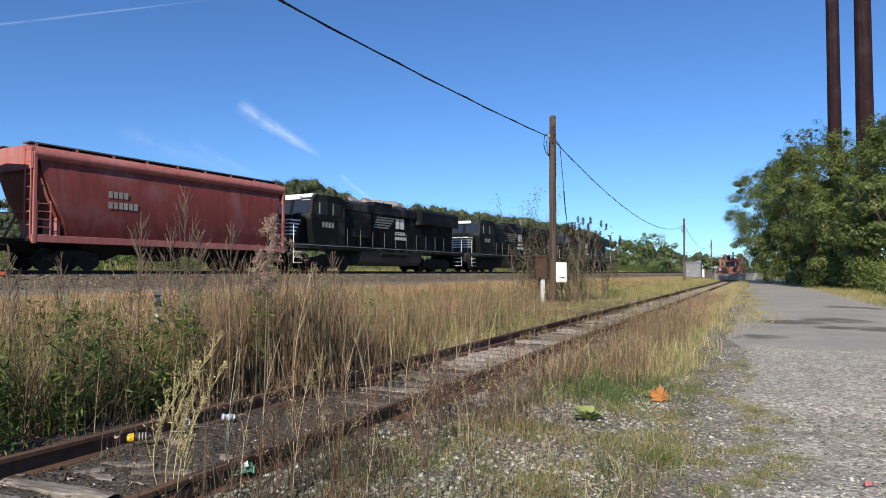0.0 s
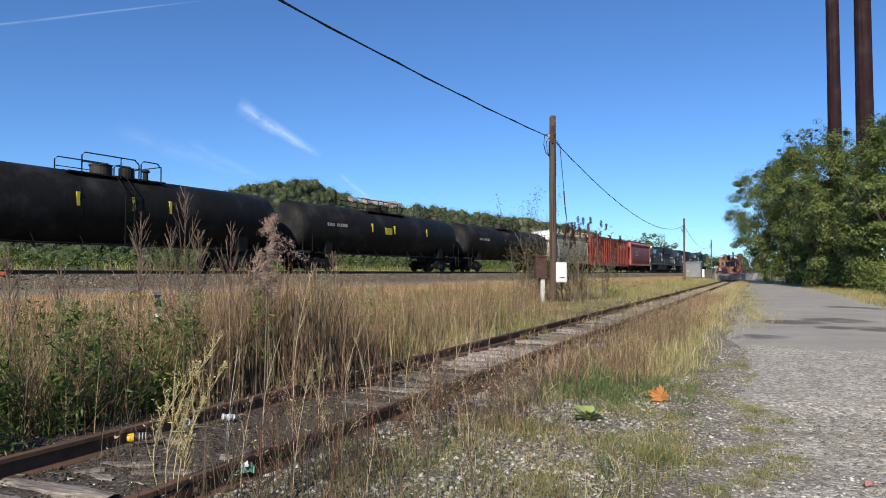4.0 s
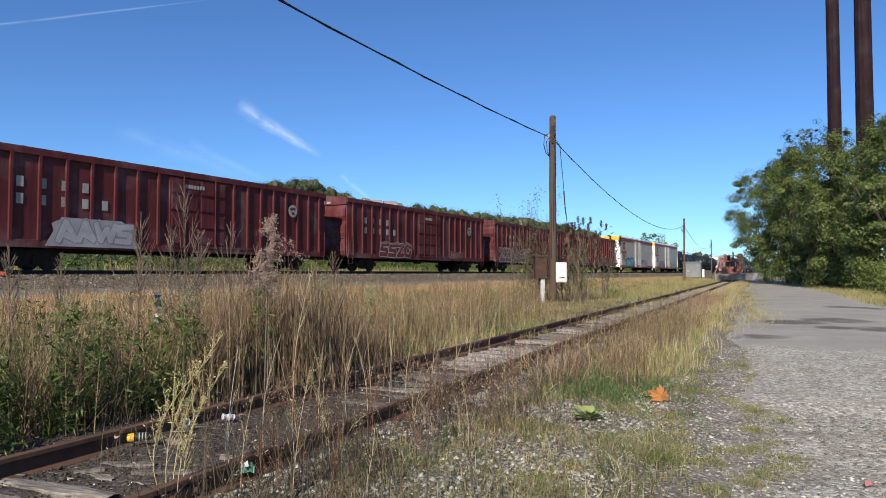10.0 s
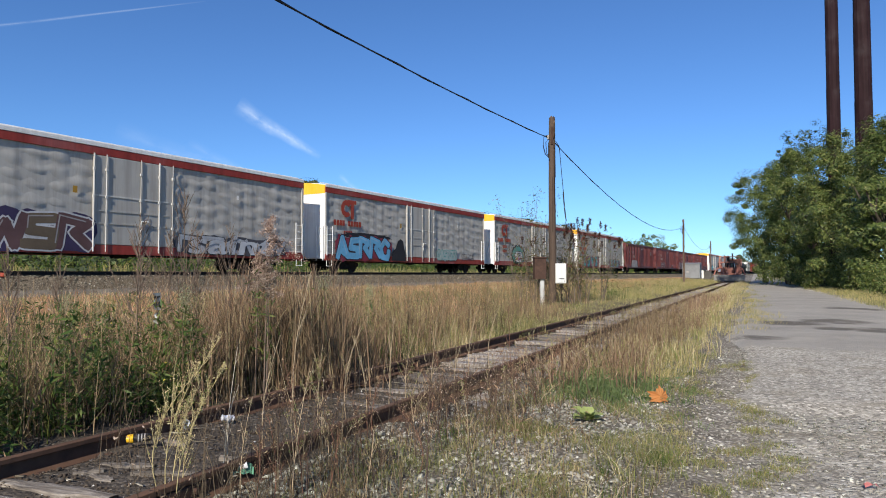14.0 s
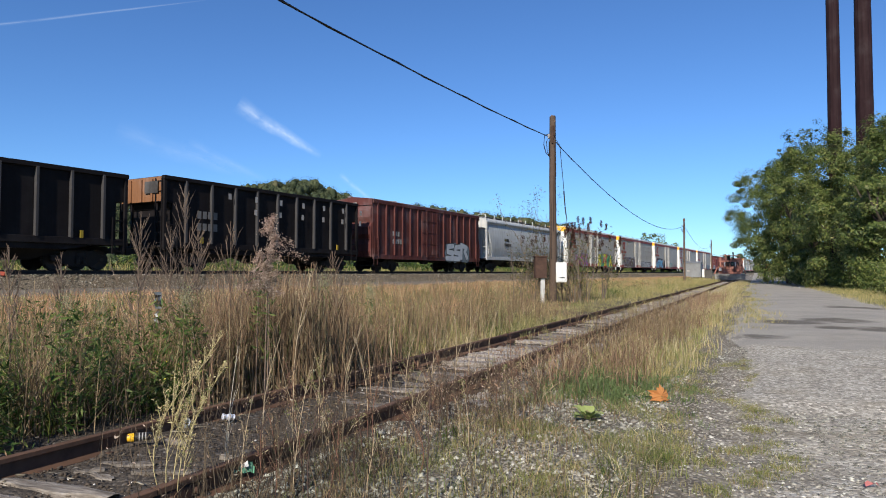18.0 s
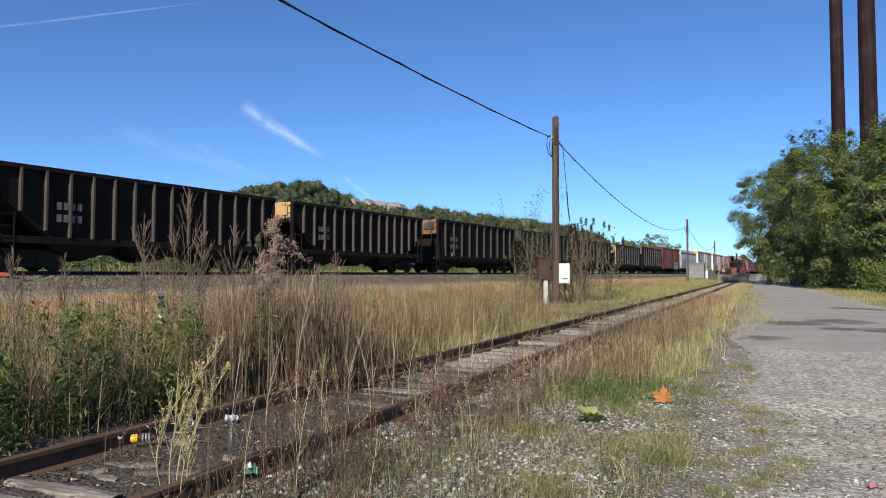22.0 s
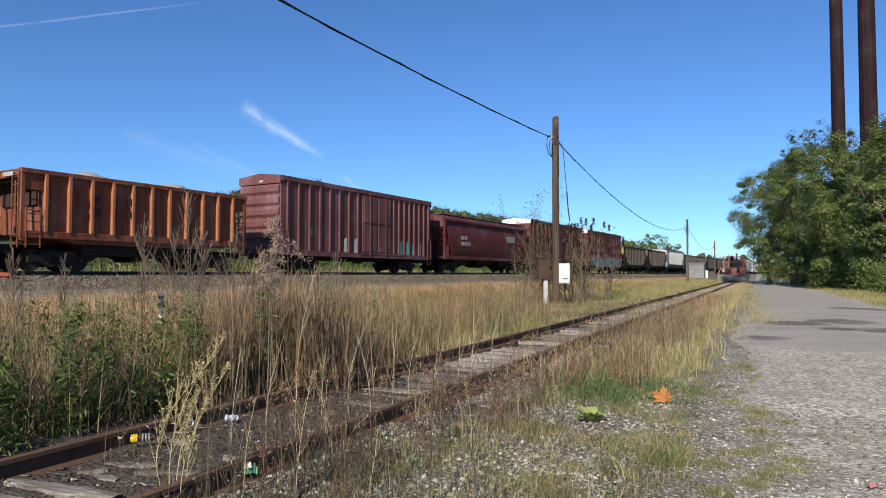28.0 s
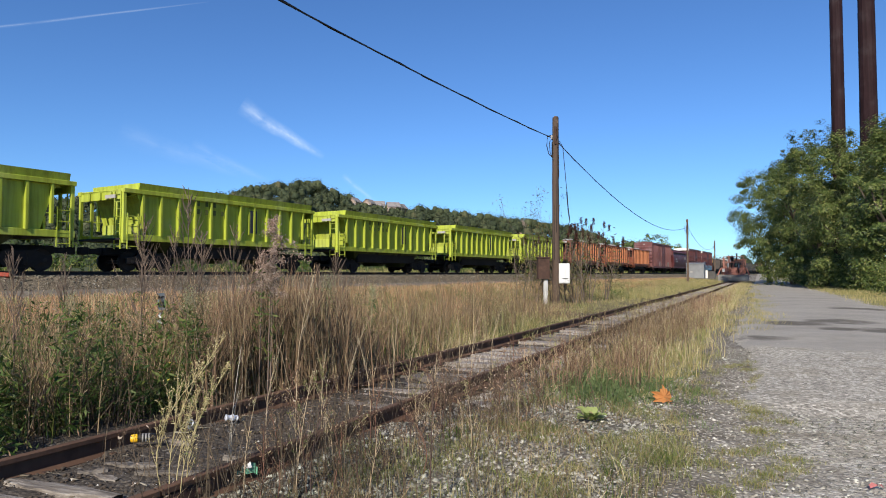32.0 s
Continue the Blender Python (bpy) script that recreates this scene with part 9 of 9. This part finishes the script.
def build_splinters():
    """Pale slivers of rotten tie timber lying in the bed."""
    R = np.random.RandomState(71)
    n = 520
    s = 2.3 + 26 * R.rand(n) ** 1.3
    l = -4.75 + 1.4 * R.rand(n)
    x, y = D1.x * s + N1.x * l, D1.y * s + N1.y * l
    a = R.normal(0, 0.6, n) - A1
    ln = (0.008 + 0.09 * R.rand(n) ** 3) * np.where(s > 6, 2.2, 1.0)
    w = 0.002 + 0.009 * R.rand(n) ** 2
    dx, dy = np.cos(a) * ln, np.sin(a) * ln
    z = height(x, y) + 0.012 + 0.012 * R.rand(n)
    tilt = R.normal(0, 0.07, n) * ln
    v = np.zeros((n, 8, 3))
    for k in range(8):
        e, q, h = (k & 1) * 2 - 1, (k >> 1 & 1) * 2 - 1, k >> 2
        taper = 0.5 if e > 0 else 1.0
        v[:, k, 0] = x + dx * e - np.sin(a) * w * q * taper
        v[:, k, 1] = y + dy * e + np.cos(a) * w * q * taper
        v[:, k, 2] = z + tilt * e + h * w * 0.8
    f = np.array([(0, 1, 3, 2), (4, 6, 7, 5), (0, 4, 5, 1), (2, 3, 7, 6), (0, 2, 6, 4), (1, 5, 7, 3)])[None] + (np.arange(n) * 8)[:, None, None]
    spur = TIES[0]
    rnd = random.Random(17)
    frag = wood_material("splintered tie timber", (0.20, 0.165, 0.13), (0.46, 0.41, 0.35))
    for px, py, ln, wd, turn in ((110, 852, 0.95, 0.10, 84), (235, 806, 0.42, 0.06, 70), (300, 822, 0.5, 0.05, 66), (190, 826, 0.25, 0.05, 95), (165, 818, 0.2, 0.04, 40), (318, 770, 0.22, 0.05, 75), (420, 800, 0.25, 0.04, 80), (30, 870, 0.4, 0.07, 88)):
        d = 1.4 * 1168 / (py - 483)
        q = Vector(((px - 784) / 1168 * d, d, 0))
        sl, ll = q.dot(D1), q.dot(N1)
        rows = []
        for i in range(9):
            u = i / 8
            half = wd * (0.35 + 0.65 * math.sin(math.pi * (0.1 + 0.8 * u))) * rnd.uniform(0.7, 1.1)
            lift = 0.012 + 0.012 * rnd.random()
            rows.append([((u - 0.5) * ln, -half, -0.03), ((u - 0.5) * ln, -half * 0.8, lift), ((u - 0.5) * ln, half * 0.1, lift + 0.008 * rnd.random()), ((u - 0.5) * ln, half * 0.85, lift - 0.004), ((u - 0.5) * ln, half, -0.03)])
        zz = float(height(q.x, q.y)) - 0.15 + 0.004
        part("tie_fragment", Geo().sheet(rows), frag, spur, "splintered grey tie timber", at=(sl, -(ll - SPUR), zz), rz=-turn)
    m = foliage("splintered timber", [(0.0, (0.10, 0.075, 0.055)), (0.5, (0.20, 0.165, 0.13)), (0.9, (0.36, 0.32, 0.27)), (1.0, (0.6, 0.57, 0.5))], 0.9, 0.0)
    big_mesh("timber_splinters", v.reshape(-1, 3), f.reshape(-1, 4), m, "pale splintered timber in the siding bed", "wood debris")


def cloud_material(name, thick):
    """Feathered streaks that fade out towards every edge."""
    m, nt, b = nodes(name)
    tc = nt.nodes.new("ShaderNodeTexCoord").outputs["Generated"]
    grain = noise_tex(nt, stretch(nt, tc, 2.2, 1.1, 1), 2.2, 7, 0.62)
    sep = nt.nodes.new("ShaderNodeSeparateXYZ")
    nt.links.new(tc, sep.inputs[0])
    along = sep.outputs[0]
    # The streak bows and narrows towards its end.
    across = calc(nt, "ADD", sep.outputs[1], calc(nt, "MULTIPLY", calc(nt, "SUBTRACT", noise_tex(nt, stretch(nt, tc, 1, 0.01, 1), 1.3, 2), 0.5), 0.5))
    half = calc(nt, "MULTIPLY_ADD", along, -0.3, 0.48)
    core = calc(nt, "DIVIDE", calc(nt, "ABSOLUTE", calc(nt, "SUBTRACT", across, 0.5)), half)
    body = calc(nt, "POWER", calc(nt, "MAXIMUM", calc(nt, "SUBTRACT", 1.0, core), 0.0), 1.3)
    ends = calc(nt, "POWER", calc(nt, "MULTIPLY", calc(nt, "MULTIPLY", along, calc(nt, "SUBTRACT", 1.0, along)), 4.0), 0.6)
    a = calc(nt, "MULTIPLY", calc(nt, "MULTIPLY", body, ends), ramp(nt, grain, [(0.3, (0.08, 0.08, 0.08)), (0.72, (1, 1, 1))]))
    em = nt.nodes.new("ShaderNodeEmission")
    em.inputs[0].default_value = (0.80, 0.90, 1.0, 1)
    em.inputs[1].default_value = 1.0
    tr = nt.nodes.new("ShaderNodeBsdfTransparent")
    mx = nt.nodes.new("ShaderNodeMixShader")
    nt.links.new(calc(nt, "MULTIPLY", a, thick), mx.inputs[0])
    nt.links.new(tr.outputs[0], mx.inputs[1])
    nt.links.new(em.outputs[0], mx.inputs[2])
    nt.links.new(mx.outputs[0], nt.nodes["Material Output"].inputs[0])
    return m


def build_clouds():
    D = 2600.0

    def place(px, py):
        return Vector(((px - 784) / 1168 * D, D, (483 - py) / 1168 * D + EYE))

    bright, faint, veil = cloud_material("bright cloud wisp", 0.62), cloud_material("faint cloud wisp", 0.32), cloud_material("thin cloud veil", 0.13)
    for (x0, y0), (x1, y1), wd, m in (((417, 181), (566, 277), 42, bright), ((-80, 46), (360, -6), 9, faint), ((600, 308), (664, 360), 16, faint),
                                      ((200, 228), (470, 320), 60, veil), ((330, 250), (470, 320), 30, veil)):
        p, q = place(x0, y0), place(x1, y1)
        n = Vector((-(q - p).z, 0, (q - p).x)).normalized() * wd / 1168 * D / 2
        length = (q - p).length
        me = Geo().add([(0, 0, 0), (length, 0, 0), (length, n.length * 2, 0), (0, n.length * 2, 0)], [(0, 1, 2, 3)]).mesh("cloud_wisp", m)
        ob = new("cloud_wisp", me)
        u, w = (q - p).normalized(), n.normalized()
        k = u.cross(w)
        o = p - n
        ob.matrix_basis = Matrix(((u.x, w.x, k.x, o.x), (u.y, w.y, k.y, o.y), (u.z, w.z, k.z, o.z), (0, 0, 0, 1)))
        ob.visible_shadow = False
        tagged(ob, "thin white wisp of cloud in a blue sky", "cloud", kind="structure")


def motions():
    """The whole train rolls along the main line at one speed."""
    turn = 90 - math.degrees(A2)
    for car, mid in TRAIN:
        rows = []
        for t in (0.0, 8.0, 16.0, 24.0, 32.0):
            p = on2(mid + SPEED * t, MAIN, MAIN_RAIL)
            rows.append((t, pose(p.x, p.y, p.z, 0, 0, turn)))
        walk(car, rows)


build_ground()
build_road()
build_tracks()
build_train()
build_poles()
build_sheds()
build_machine()
build_masts()
build_trees()
build_hill()
build_shrubs()
build_dried_weeds()
build_litter()
build_clouds()
build_grass()
scatter_stones("loose_gravel", 25000, (0.007, 0.026), lane(1.5, 14, -0.6, 4.9, 1.3), M_LOOSE, "loose grey gravel on the lane", 1)
scatter_stones("shoulder_stones", 17000, (0.010, 0.034), lane(2.2, 12, -3.25, -0.85, 1.3), M_LOOSE, "loose grey stones along the siding", 2)
scatter_stones("soil_clods", 6500, (0.005, 0.024), lane(2, 7.2, -5.25, -2.9, 1.1), plain("dark crumbly soil", (0.072, 0.055, 0.041), 0.98, 0, 0.5, 9, 0.6), "dark crumbly soil between the rails", 13)
scatter_stones("pale_chips", 900, (0.004, 0.014), lane(2, 18, -4.9, 0.2, 1.4), plain("pale stone chips", (0.62, 0.60, 0.56), 0.85, 0, 0.2, 9), "pale stone and shell chips", 14)
scatter_stones("cinders", 1500, (0.006, 0.022), lane(2, 20, -5.3, -2.9, 1.5), plain("dark cinders", (0.09, 0.08, 0.075), 0.95, 0, 0.5, 8), "dark cinders between the ties", 3)
scatter_stones("main_ballast_stones", 16000, (0.03, 0.07), lambda r, n: (lambda s, l: np.stack([D2.x * s + N2.x * l, D2.y * s + N2.y * l], 1))(-14 + 130 * r.rand(n) ** 1.4, -25.2 + 1.9 * r.rand(n)), M_CRUSHED, "crushed stone ballast", 4)
build_ties()
build_splinters()

motions()
